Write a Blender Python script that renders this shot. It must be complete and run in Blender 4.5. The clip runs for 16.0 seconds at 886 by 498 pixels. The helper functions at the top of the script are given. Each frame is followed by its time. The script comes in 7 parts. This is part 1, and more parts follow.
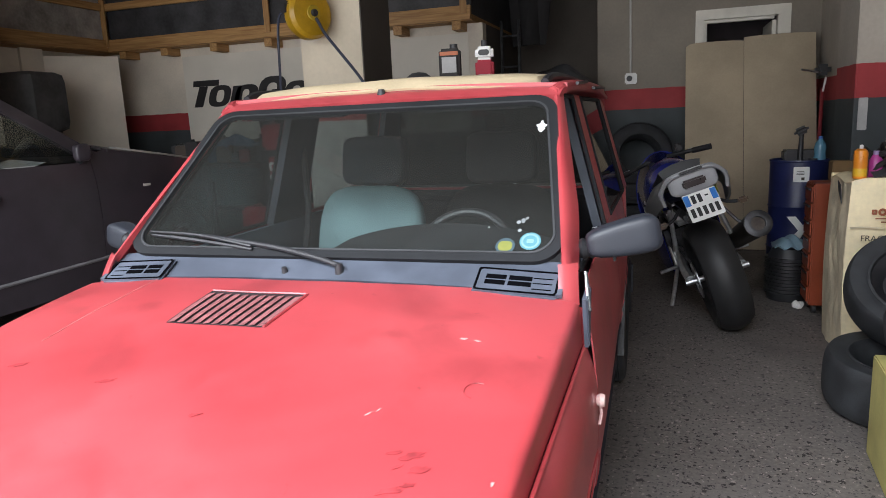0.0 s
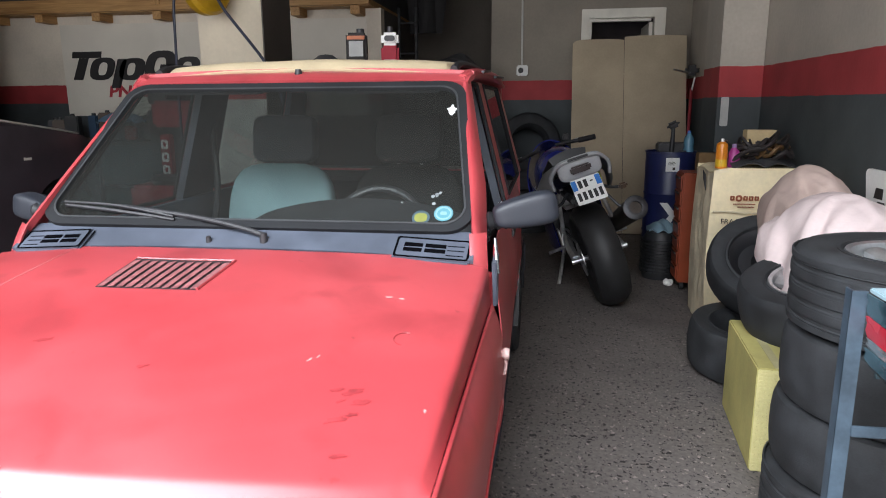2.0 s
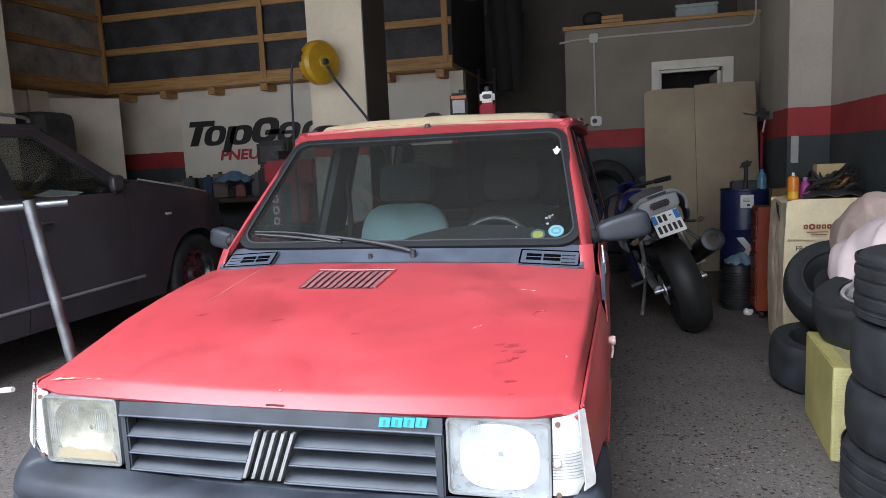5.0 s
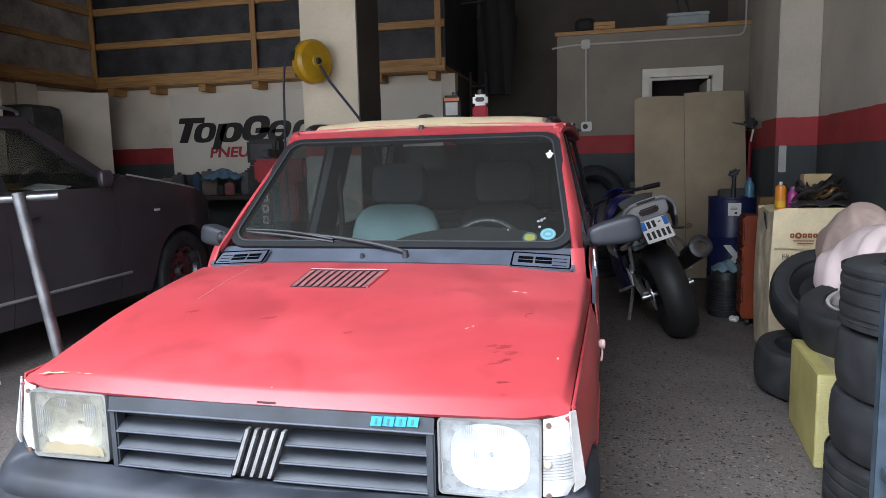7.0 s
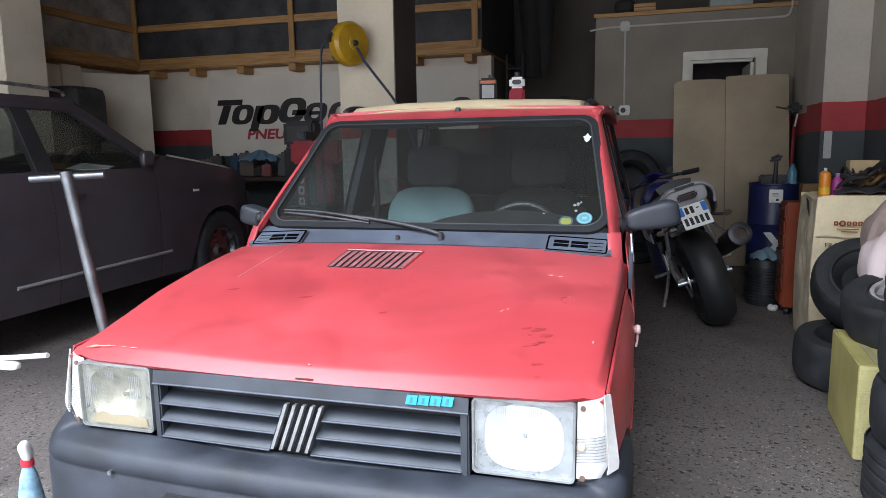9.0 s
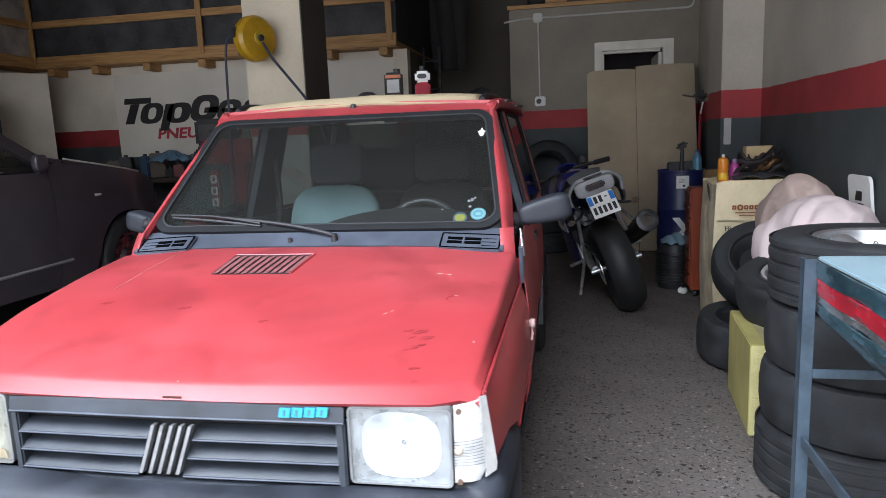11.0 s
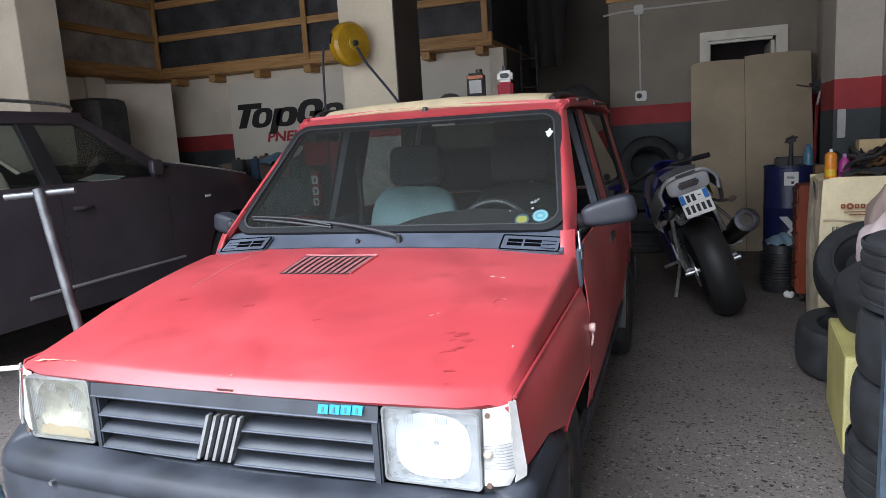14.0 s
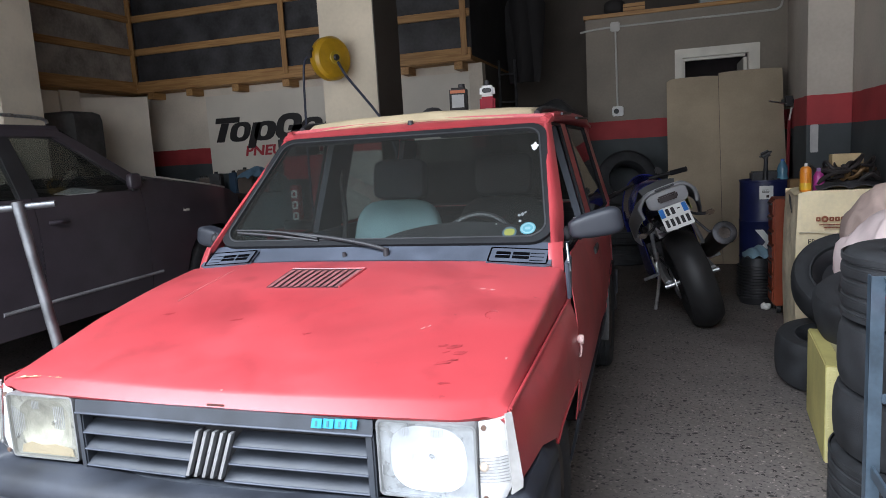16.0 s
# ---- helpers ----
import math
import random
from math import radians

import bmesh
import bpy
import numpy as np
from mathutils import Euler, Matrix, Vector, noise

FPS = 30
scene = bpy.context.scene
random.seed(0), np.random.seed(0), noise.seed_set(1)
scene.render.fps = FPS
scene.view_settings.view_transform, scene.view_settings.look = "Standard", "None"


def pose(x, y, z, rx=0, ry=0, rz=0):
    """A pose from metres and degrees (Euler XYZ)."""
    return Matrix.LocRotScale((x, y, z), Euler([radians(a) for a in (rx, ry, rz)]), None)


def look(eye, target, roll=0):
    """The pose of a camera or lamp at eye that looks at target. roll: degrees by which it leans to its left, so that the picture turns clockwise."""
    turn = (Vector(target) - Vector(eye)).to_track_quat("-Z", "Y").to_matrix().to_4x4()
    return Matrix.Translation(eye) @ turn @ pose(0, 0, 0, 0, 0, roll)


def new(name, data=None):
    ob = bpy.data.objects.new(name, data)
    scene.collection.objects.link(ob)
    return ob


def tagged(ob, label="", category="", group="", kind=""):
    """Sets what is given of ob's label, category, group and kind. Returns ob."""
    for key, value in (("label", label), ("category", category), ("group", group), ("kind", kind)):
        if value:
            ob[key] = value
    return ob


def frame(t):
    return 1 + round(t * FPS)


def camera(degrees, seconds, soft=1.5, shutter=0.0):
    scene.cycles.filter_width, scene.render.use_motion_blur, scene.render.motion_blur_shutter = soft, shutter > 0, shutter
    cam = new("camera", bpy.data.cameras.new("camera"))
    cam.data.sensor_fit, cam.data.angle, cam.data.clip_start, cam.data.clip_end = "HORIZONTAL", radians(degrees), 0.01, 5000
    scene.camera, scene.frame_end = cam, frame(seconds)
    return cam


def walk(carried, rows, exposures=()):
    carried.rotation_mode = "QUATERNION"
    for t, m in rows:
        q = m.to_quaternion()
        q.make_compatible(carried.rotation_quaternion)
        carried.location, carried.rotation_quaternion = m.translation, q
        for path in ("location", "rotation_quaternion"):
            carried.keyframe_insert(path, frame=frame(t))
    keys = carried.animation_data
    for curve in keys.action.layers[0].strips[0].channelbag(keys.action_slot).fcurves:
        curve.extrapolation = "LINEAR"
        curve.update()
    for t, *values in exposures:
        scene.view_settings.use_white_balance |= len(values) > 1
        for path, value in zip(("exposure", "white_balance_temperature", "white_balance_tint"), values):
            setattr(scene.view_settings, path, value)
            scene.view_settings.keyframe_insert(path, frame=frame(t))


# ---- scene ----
cam = camera(66.1, 16.0, soft=0.5, shutter=0.4)
METRES, EYE, TILT, LEAN, TURN = 1.45, 1.7, -19.0, 0.0, 6.0
PATH = [
    (0, (0.886, -0.53, 1.332), (0.268, 1.335, 0.959), -2.6),
    (0.5, (0.818, -0.645, 1.335), (0.247, 1.231, 0.945), -1.4),
    (1, (0.811, -0.653, 1.33), (0.328, 1.235, 0.881), -0.9),
    (1.5, (0.819, -0.688, 1.331), (0.525, 1.25, 0.931), -0.5),
    (2, (0.854, -0.709, 1.322), (0.55, 1.222, 0.903), -0.4),
    (2.5, (0.94, -0.75, 1.281), (0.411, 1.11, 0.77), -1.7),
    (3, (0.932, -0.838, 1.278), (0.267, 0.986, 0.796), -2.6),
    (3.3, (0.896, -0.996, 1.246), (0.297, 0.876, 0.875), -4.2),
    (3.5, (0.864, -1.068, 1.198), (0.541, 0.855, 0.755), -4.5),
    (3.6, (0.843, -1.123, 1.212), (0.672, 0.814, 0.747), -2.2),
    (3.8, (0.819, -1.132, 1.23), (0.632, 0.809, 0.784), -3.4),
    (3.9, (0.833, -1.167, 1.249), (0.667, 0.786, 0.848), -3.7),
    (4, (0.801, -1.153, 1.254), (0.599, 0.802, 0.881), -5.0),
    (4.5, (0.777, -1.22, 1.282), (0.32, 0.706, 0.997), -3.2),
    (4.7, (0.779, -1.227, 1.279), (0.287, 0.693, 1.015), -2.9),
    (6.8, (0.769, -1.242, 1.279), (0.263, 0.677, 1.035), -1.5),
    (7, (0.765, -1.24, 1.276), (0.298, 0.688, 1.026), -1.3),
    (7.5, (0.76, -1.249, 1.275), (0.255, 0.665, 0.99), -1.8),
    (8, (0.757, -1.251, 1.272), (0.215, 0.652, 0.977), -1.5),
    (10.3, (0.771, -1.232, 1.276), (0.228, 0.671, 0.986), -0.1),
    (10.5, (0.793, -1.214, 1.283), (0.357, 0.718, 1.003), 0.5),
    (11, (0.884, -1.175, 1.284), (0.51, 0.763, 0.963), -2.3),
    (11.5, (1.06, -1.1, 1.283), (0.441, 0.774, 0.96), -1.1),
    (12, (1.08, -1.092, 1.292), (0.413, 0.769, 0.99), -2.3),
    (12.5, (1.062, -1.109, 1.296), (0.347, 0.727, 0.951), -3.7),
    (12.8, (1.046, -1.123, 1.311), (0.37, 0.725, 0.953), -4.0),
    (13, (1.043, -1.128, 1.304), (0.374, 0.726, 0.967), -3.8),
    (13.5, (1.044, -1.145, 1.292), (0.372, 0.714, 0.99), -3.1),
    (14, (1.043, -1.144, 1.293), (0.362, 0.71, 0.98), -3.4),
    (14.5, (1.054, -1.137, 1.292), (0.432, 0.739, 0.985), -2.7),
    (15, (1.049, -1.131, 1.292), (0.462, 0.755, 0.98), -1.8),
    (15.5, (1.044, -1.141, 1.292), (0.433, 0.738, 0.984), -2.2),
    (16, (1.007, -1.158, 1.29), (0.391, 0.724, 1.015), -3.3),
]
walk(cam, [(t, look(eye, target, roll)) for t, eye, target, roll in PATH], [(0, 0.25, 6450, 10), (2.0, 0.22, 6450, 10), (2.8, -0.08, 6150, 10), (16, -0.06, 6150, 10)])

# ---- world, sun, light and exposure ----
world = bpy.data.worlds.new("sky")
scene.world = world
world.use_nodes = True
wt = world.node_tree
sky = wt.nodes.new("ShaderNodeTexSky")
sky.sky_type = 'NISHITA'
sky.sun_disc = False
sky.sun_elevation = radians(50)
sky.sun_rotation = radians(20)
sky.air_density, sky.dust_density, sky.ozone_density = 1.0, 4.0, 0.6
wt.links.new(sky.outputs[0], wt.nodes["Background"].inputs[0])
wt.nodes["Background"].inputs[1].default_value = 0.11

# the sun stands behind the building, so the street front lies in shade
sun = new("sun", bpy.data.lights.new("sun", 'SUN'))
sun.data.energy = 2.5
sun.data.angle = radians(0.6)
sun.data.color = (1.0, 0.94, 0.86)
sun.matrix_world = look((2, 6, 8.5), (0, 0, 0))
scene.view_settings.exposure = 0.0

# added area lamps stand in for skylight and bright street before the tall opening
def fill_lamp(name, size, energy, color, m):
    lamp = new(name, bpy.data.lights.new(name, 'AREA'))
    lamp.data.shape = 'RECTANGLE'
    lamp.data.size, lamp.data.size_y = size
    lamp.data.energy, lamp.data.color = energy, color
    lamp.matrix_world = m


fill_lamp("sky_fill_lamp", (7.5, 2.6), 1750, (0.90, 0.95, 1.0), look((-2.0, -2.65, 5.4), (-1.2, -0.6, 0.5)))
fill_lamp("street_fill_lamp", (11.0, 4.2), 540, (0.97, 0.965, 0.985), look((-2.4, -4.3, 2.2), (-2.3, 5.0, 1.8)))

# ---- materials ----
def mat(name, color, rough=0.6, metal=0.0, var=0.12, scale=6.0, bump=0.0, bscale=80.0, coat=0.0, spec=0.5, emit=0.0):
    """A painted or raw surface with variation at two scales and fine relief."""
    m = bpy.data.materials.new(name)
    m.use_nodes = True
    nt = m.node_tree
    b = nt.nodes["Principled BSDF"]
    tc = nt.nodes.new("ShaderNodeTexCoord")
    n1 = nt.nodes.new("ShaderNodeTexNoise")
    n1.inputs["Scale"].default_value = scale
    n1.inputs["Detail"].default_value = 6
    n2 = nt.nodes.new("ShaderNodeTexNoise")
    n2.inputs["Scale"].default_value = bscale
    n2.inputs["Detail"].default_value = 3
    nt.links.new(tc.outputs["Object"], n1.inputs["Vector"])
    nt.links.new(tc.outputs["Object"], n2.inputs["Vector"])
    ramp = nt.nodes.new("ShaderNodeValToRGB")
    lo = [max(0, c * (1 - var * 1.6)) for c in color]
    hi = [min(1, c * (1 + var)) for c in color]
    ramp.color_ramp.elements[0].position, ramp.color_ramp.elements[1].position = 0.32, 0.68
    ramp.color_ramp.elements[0].color, ramp.color_ramp.elements[1].color = (*lo, 1), (*hi, 1)
    mix = nt.nodes.new("ShaderNodeMath")
    mix.operation = 'MULTIPLY_ADD'
    mix.inputs[1].default_value = 0.25
    nt.links.new(n2.outputs["Fac"], mix.inputs[0])
    sub = nt.nodes.new("ShaderNodeMath")
    sub.operation = 'SUBTRACT'
    sub.inputs[1].default_value = 0.125
    nt.links.new(n1.outputs["Fac"], sub.inputs[0])
    nt.links.new(sub.outputs[0], mix.inputs[2])
    nt.links.new(mix.outputs[0], ramp.inputs["Fac"])
    nt.links.new(ramp.outputs["Color"], b.inputs["Base Color"])
    rr = nt.nodes.new("ShaderNodeMapRange")
    rr.inputs["To Min"].default_value = max(0.02, rough - 0.12)
    rr.inputs["To Max"].default_value = min(1.0, rough + 0.12)
    nt.links.new(n1.outputs["Fac"], rr.inputs["Value"])
    nt.links.new(rr.outputs[0], b.inputs["Roughness"])
    b.inputs["Metallic"].default_value = metal
    b.inputs["Specular IOR Level"].default_value = spec
    b.inputs["Coat Weight"].default_value = coat
    b.inputs["Coat Roughness"].default_value = 0.15
    if bump:
        bp = nt.nodes.new("ShaderNodeBump")
        bp.inputs["Strength"].default_value = bump
        bp.inputs["Distance"].default_value = 0.004
        nt.links.new(n2.outputs["Fac"], bp.inputs["Height"])
        nt.links.new(bp.outputs[0], b.inputs["Normal"])
    if emit:
        b.inputs["Emission Color"].default_value = (*color, 1)
        b.inputs["Emission Strength"].default_value = emit
    return m


def band_wall(name, upper, lower=(0.052, 0.062, 0.066), red=(0.33, 0.035, 0.04), lo=1.355, hi=1.565):
    """Plaster painted in three: grey below, a red band, a pale top."""
    m = mat(name, upper, 0.75, var=0.10, scale=1.6, bump=0.25, bscale=40)
    nt = m.node_tree
    b = nt.nodes["Principled BSDF"]
    top = b.inputs["Base Color"].links[0].from_socket
    geo = nt.nodes.new("ShaderNodeNewGeometry")
    sep = nt.nodes.new("ShaderNodeSeparateXYZ")
    nt.links.new(geo.outputs["Position"], sep.inputs[0])
    wob = nt.nodes.new("ShaderNodeTexNoise")
    wob.inputs["Scale"].default_value = 9
    nt.links.new(geo.outputs["Position"], wob.inputs["Vector"])
    add = nt.nodes.new("ShaderNodeMath")
    add.operation = 'MULTIPLY_ADD'
    add.inputs[1].default_value = 0.012
    nt.links.new(wob.outputs["Fac"], add.inputs[0])
    nt.links.new(sep.outputs["Z"], add.inputs[2])
    last = top
    stain = nt.nodes.new("ShaderNodeTexNoise")
    stain.inputs["Scale"].default_value = 3.5
    stain.inputs["Detail"].default_value = 8
    nt.links.new(geo.outputs["Position"], stain.inputs["Vector"])
    for edge, col in ((hi, red), (lo, lower)):
        less = nt.nodes.new("ShaderNodeMath")
        less.operation = 'LESS_THAN'
        less.inputs[1].default_value = edge
        nt.links.new(add.outputs[0], less.inputs[0])
        r = nt.nodes.new("ShaderNodeValToRGB")
        r.color_ramp.elements[0].position, r.color_ramp.elements[1].position = 0.3, 0.7
        r.color_ramp.elements[0].color = (*[c * 0.8 for c in col], 1)
        r.color_ramp.elements[1].color = (*[c * 1.15 for c in col], 1)
        nt.links.new(stain.outputs["Fac"], r.inputs["Fac"])
        mx = nt.nodes.new("ShaderNodeMix")
        mx.data_type = 'RGBA'
        nt.links.new(less.outputs[0], mx.inputs[0])
        nt.links.new(last, mx.inputs[6])
        nt.links.new(r.outputs["Color"], mx.inputs[7])
        last = mx.outputs[2]
    nt.links.new(last, b.inputs["Base Color"])
    return m


def floor_mat():
    """Worn grit concrete with dark and pale stone chips."""
    m = bpy.data.materials.new("grit_concrete")
    m.use_nodes = True
    nt = m.node_tree
    b = nt.nodes["Principled BSDF"]
    geo = nt.nodes.new("ShaderNodeNewGeometry")

    def noise_node(scale, detail=5):
        n = nt.nodes.new("ShaderNodeTexNoise")
        n.inputs["Scale"].default_value, n.inputs["Detail"].default_value = scale, detail
        nt.links.new(geo.outputs["Position"], n.inputs["Vector"])
        return n.outputs["Fac"]

    def ramp(fac, stops):
        r = nt.nodes.new("ShaderNodeValToRGB")
        e = r.color_ramp.elements
        e[0].position, e[0].color = stops[0][0], (*stops[0][1], 1)
        e[1].position, e[1].color = stops[-1][0], (*stops[-1][1], 1)
        nt.links.new(fac, r.inputs["Fac"])
        return r.outputs["Color"]

    def mixed(fac, a, c):
        mx = nt.nodes.new("ShaderNodeMix")
        mx.data_type = 'RGBA'
        nt.links.new(fac, mx.inputs[0])
        nt.links.new(a, mx.inputs[6])
        nt.links.new(c, mx.inputs[7])
        return mx.outputs[2]

    base = ramp(noise_node(1.3, 8), [(0.3, (0.105, 0.089, 0.082)), (0.7, (0.175, 0.151, 0.140))])
    fine = ramp(noise_node(55, 4), [(0.3, (0.075, 0.067, 0.062)), (0.7, (0.168, 0.151, 0.140))])
    half = nt.nodes.new("ShaderNodeValue")
    half.outputs[0].default_value = 0.5
    col = mixed(half.outputs[0], base, fine)
    # chips of stone of three sizes
    for scale, size, dark, gate in ((44, 0.29, (0.026, 0.022, 0.021), 0.48), (75, 0.30, (0.05, 0.045, 0.045), 0.48), (60, 0.26, (0.25, 0.215, 0.195), 0.60)):
        v = nt.nodes.new("ShaderNodeTexVoronoi")
        v.inputs["Scale"].default_value = scale
        dis = nt.nodes.new("ShaderNodeMix")
        dis.data_type = 'VECTOR'
        dis.inputs[0].default_value = 0.032
        nn = nt.nodes.new("ShaderNodeTexNoise")
        nn.inputs["Scale"].default_value = 60
        nt.links.new(geo.outputs["Position"], nn.inputs["Vector"])
        nt.links.new(geo.outputs["Position"], dis.inputs[4])
        nt.links.new(nn.outputs["Color"], dis.inputs[5])
        nt.links.new(dis.outputs[1], v.inputs["Vector"])
        lt = nt.nodes.new("ShaderNodeMath")
        lt.operation = 'LESS_THAN'
        nt.links.new(v.outputs["Distance"], lt.inputs[0])
        sp = nt.nodes.new("ShaderNodeSeparateColor")
        nt.links.new(v.outputs["Color"], sp.inputs[0])
        vary = nt.nodes.new("ShaderNodeMath")
        vary.operation = 'MULTIPLY_ADD'
        vary.inputs[1].default_value, vary.inputs[2].default_value = size * 1.1, size * 0.35
        nt.links.new(sp.outputs[1], vary.inputs[0])
        nt.links.new(vary.outputs[0], lt.inputs[1])
        g = nt.nodes.new("ShaderNodeMath")
        g.operation = 'GREATER_THAN'
        g.inputs[1].default_value = gate
        nt.links.new(sp.outputs[0], g.inputs[0])
        mul = nt.nodes.new("ShaderNodeMath")
        mul.operation = 'MULTIPLY'
        nt.links.new(lt.outputs[0], mul.inputs[0])
        nt.links.new(g.outputs[0], mul.inputs[1])
        chip = nt.nodes.new("ShaderNodeRGB")
        chip.outputs[0].default_value = (*dark, 1)
        col = mixed(mul.outputs[0], col, chip.outputs[0])
    # oil stains
    oil = nt.nodes.new("ShaderNodeMapRange")
    oil.inputs["From Min"].default_value, oil.inputs["From Max"].default_value = 0.56, 0.72
    oil.inputs["To Max"].default_value = 0.6
    nt.links.new(noise_node(0.9, 7), oil.inputs["Value"])
    dk = nt.nodes.new("ShaderNodeRGB")
    dk.outputs[0].default_value = (0.07, 0.06, 0.06, 1)
    col = mixed(oil.outputs[0], col, dk.outputs[0])
    nt.links.new(col, b.inputs["Base Color"])
    rg = nt.nodes.new("ShaderNodeMapRange")
    rg.inputs["To Min"].default_value, rg.inputs["To Max"].default_value = 0.5, 0.85
    nt.links.new(noise_node(4), rg.inputs["Value"])
    nt.links.new(rg.outputs[0], b.inputs["Roughness"])
    bp = nt.nodes.new("ShaderNodeBump")
    bp.inputs["Strength"].default_value, bp.inputs["Distance"].default_value = 0.3, 0.004
    nt.links.new(noise_node(120, 3), bp.inputs["Height"])
    nt.links.new(bp.outputs[0], b.inputs["Normal"])
    return m


def glass_mat(name, tint=(0.8, 0.84, 0.84), rough=0.02, ior=1.45, dust=0.008):
    m = bpy.data.materials.new(name)
    m.use_nodes = True
    nt = m.node_tree
    nt.nodes.remove(nt.nodes["Principled BSDF"])
    out = nt.nodes["Material Output"]
    tr = nt.nodes.new("ShaderNodeBsdfTransparent")
    tr.inputs[0].default_value = (*tint, 1)
    gl = nt.nodes.new("ShaderNodeBsdfGlossy")
    gl.inputs["Roughness"].default_value = rough
    lw = nt.nodes.new("ShaderNodeLayerWeight")
    lw.inputs["Blend"].default_value = 0.5
    pw = nt.nodes.new("ShaderNodeMath")
    pw.operation = 'POWER'
    pw.inputs[1].default_value = 5.0
    nt.links.new(lw.outputs["Facing"], pw.inputs[0])
    fr = nt.nodes.new("ShaderNodeMath")
    fr.operation = 'MULTIPLY_ADD'
    fr.inputs[1].default_value = 0.9
    fr.inputs[2].default_value = ((ior - 1) / (ior + 1)) ** 2
    nt.links.new(pw.outputs[0], fr.inputs[0])
    mx = nt.nodes.new("ShaderNodeMixShader")
    nt.links.new(fr.outputs[0], mx.inputs[0])
    df = nt.nodes.new("ShaderNodeBsdfDiffuse")
    df.inputs[0].default_value = (0.55, 0.54, 0.50, 1)
    dn = nt.nodes.new("ShaderNodeTexNoise")
    dn.inputs["Scale"].default_value, dn.inputs["Detail"].default_value = 5.0, 8
    dr = nt.nodes.new("ShaderNodeMapRange")
    dr.inputs["From Min"].default_value, dr.inputs["From Max"].default_value = 0.3, 0.75
    dr.inputs["To Min"].default_value, dr.inputs["To Max"].default_value = dust * 0.85, dust * 1.15
    nt.links.new(dn.outputs["Fac"], dr.inputs["Value"])
    dm = nt.nodes.new("ShaderNodeMixShader")
    nt.links.new(dr.outputs[0], dm.inputs[0])
    nt.links.new(tr.outputs[0], dm.inputs[1])
    nt.links.new(df.outputs[0], dm.inputs[2])
    nt.links.new(dm.outputs[0], mx.inputs[1])
    nt.links.new(gl.outputs[0], mx.inputs[2])
    nt.links.new(mx.outputs[0], out.inputs[0])
    return m


def wood_mat(name, a, c, scale=3.0, axis=0):
    m = mat(name, a, 0.6, bump=0.15, bscale=60)
    nt = m.node_tree
    b = nt.nodes["Principled BSDF"]
    tc = nt.nodes.new("ShaderNodeTexCoord")
    mp = nt.nodes.new("ShaderNodeMapping")
    s = [14.0, 14.0, 14.0]
    s[axis] = 0.9
    mp.inputs["Scale"].default_value = s
    nt.links.new(tc.outputs["Object"], mp.inputs[0])
    n = nt.nodes.new("ShaderNodeTexNoise")
    n.inputs["Scale"].default_value, n.inputs["Detail"].default_value = scale, 7
    n.inputs["Distortion"].default_value = 0.6
    nt.links.new(mp.outputs[0], n.inputs["Vector"])
    r = nt.nodes.new("ShaderNodeValToRGB")
    r.color_ramp.elements[0].position, r.color_ramp.elements[1].position = 0.35, 0.65
    r.color_ramp.elements[0].color, r.color_ramp.elements[1].color = (*c, 1), (*a, 1)
    nt.links.new(n.outputs["Fac"], r.inputs["Fac"])
    nt.links.new(r.outputs["Color"], b.inputs["Base Color"])
    return m


def car_paint(name, color, fade, rough=0.36, coat=0.25):
    """Old sun-bleached car paint: chalky patches, smears and small chips."""
    m = mat(name, color, rough, var=0.06, scale=2.0, bscale=300, coat=coat)
    nt = m.node_tree
    b = nt.nodes["Principled BSDF"]
    base = b.inputs["Base Color"].links[0].from_socket
    b.inputs["Coat Roughness"].default_value = 0.34
    tc = nt.nodes.new("ShaderNodeTexCoord")
    for scale, lo, hi, amount, col in ((1.3, 0.42, 0.66, 0.5, fade), (2.2, 0.48, 0.64, 0.6, [c * 0.62 for c in color]), (6.0, 0.55, 0.70, 0.42, [c * 0.5 for c in color]), (38.0, 0.70, 0.76, 0.45, [c * 0.35 for c in color])):
        n = nt.nodes.new("ShaderNodeTexNoise")
        n.inputs["Scale"].default_value, n.inputs["Detail"].default_value = scale, 6
        n.inputs["Distortion"].default_value = 0.4
        nt.links.new(tc.outputs["Object"], n.inputs["Vector"])
        mr = nt.nodes.new("ShaderNodeMapRange")
        mr.inputs["From Min"].default_value, mr.inputs["From Max"].default_value = lo, hi
        mr.inputs["To Max"].default_value = amount
        nt.links.new(n.outputs["Fac"], mr.inputs["Value"])
        mx = nt.nodes.new("ShaderNodeMix")
        mx.data_type = 'RGBA'
        nt.links.new(mr.outputs[0], mx.inputs[0])
        nt.links.new(base, mx.inputs[6])
        mx.inputs[7].default_value = (*col, 1)
        base = mx.outputs[2]
    nt.links.new(base, b.inputs["Base Color"])
    return m


RED = car_paint("faded_red_paint", (0.370, 0.040, 0.048), (0.47, 0.083, 0.092), 0.44, 0.34)
DARKPAINT = mat("dark_aubergine_paint", (0.049, 0.041, 0.051), 0.38, var=0.1, coat=0.3)
GREYPL = mat("grey_plastic", (0.068, 0.079, 0.106), 0.55, var=0.15, scale=9, bump=0.12, bscale=400)
DARKPL = mat("dark_grey_plastic", (0.025, 0.029, 0.039), 0.55, var=0.3, scale=7, bump=0.15, bscale=350, spec=0.35)
BLACKPL = mat("black_plastic", (0.020, 0.020, 0.023), 0.5, var=0.2, bump=0.1, bscale=300)
RUBBER = mat("tyre_rubber", (0.021, 0.0225, 0.0255), 0.72, var=0.3, scale=12, bump=0.25, bscale=220)
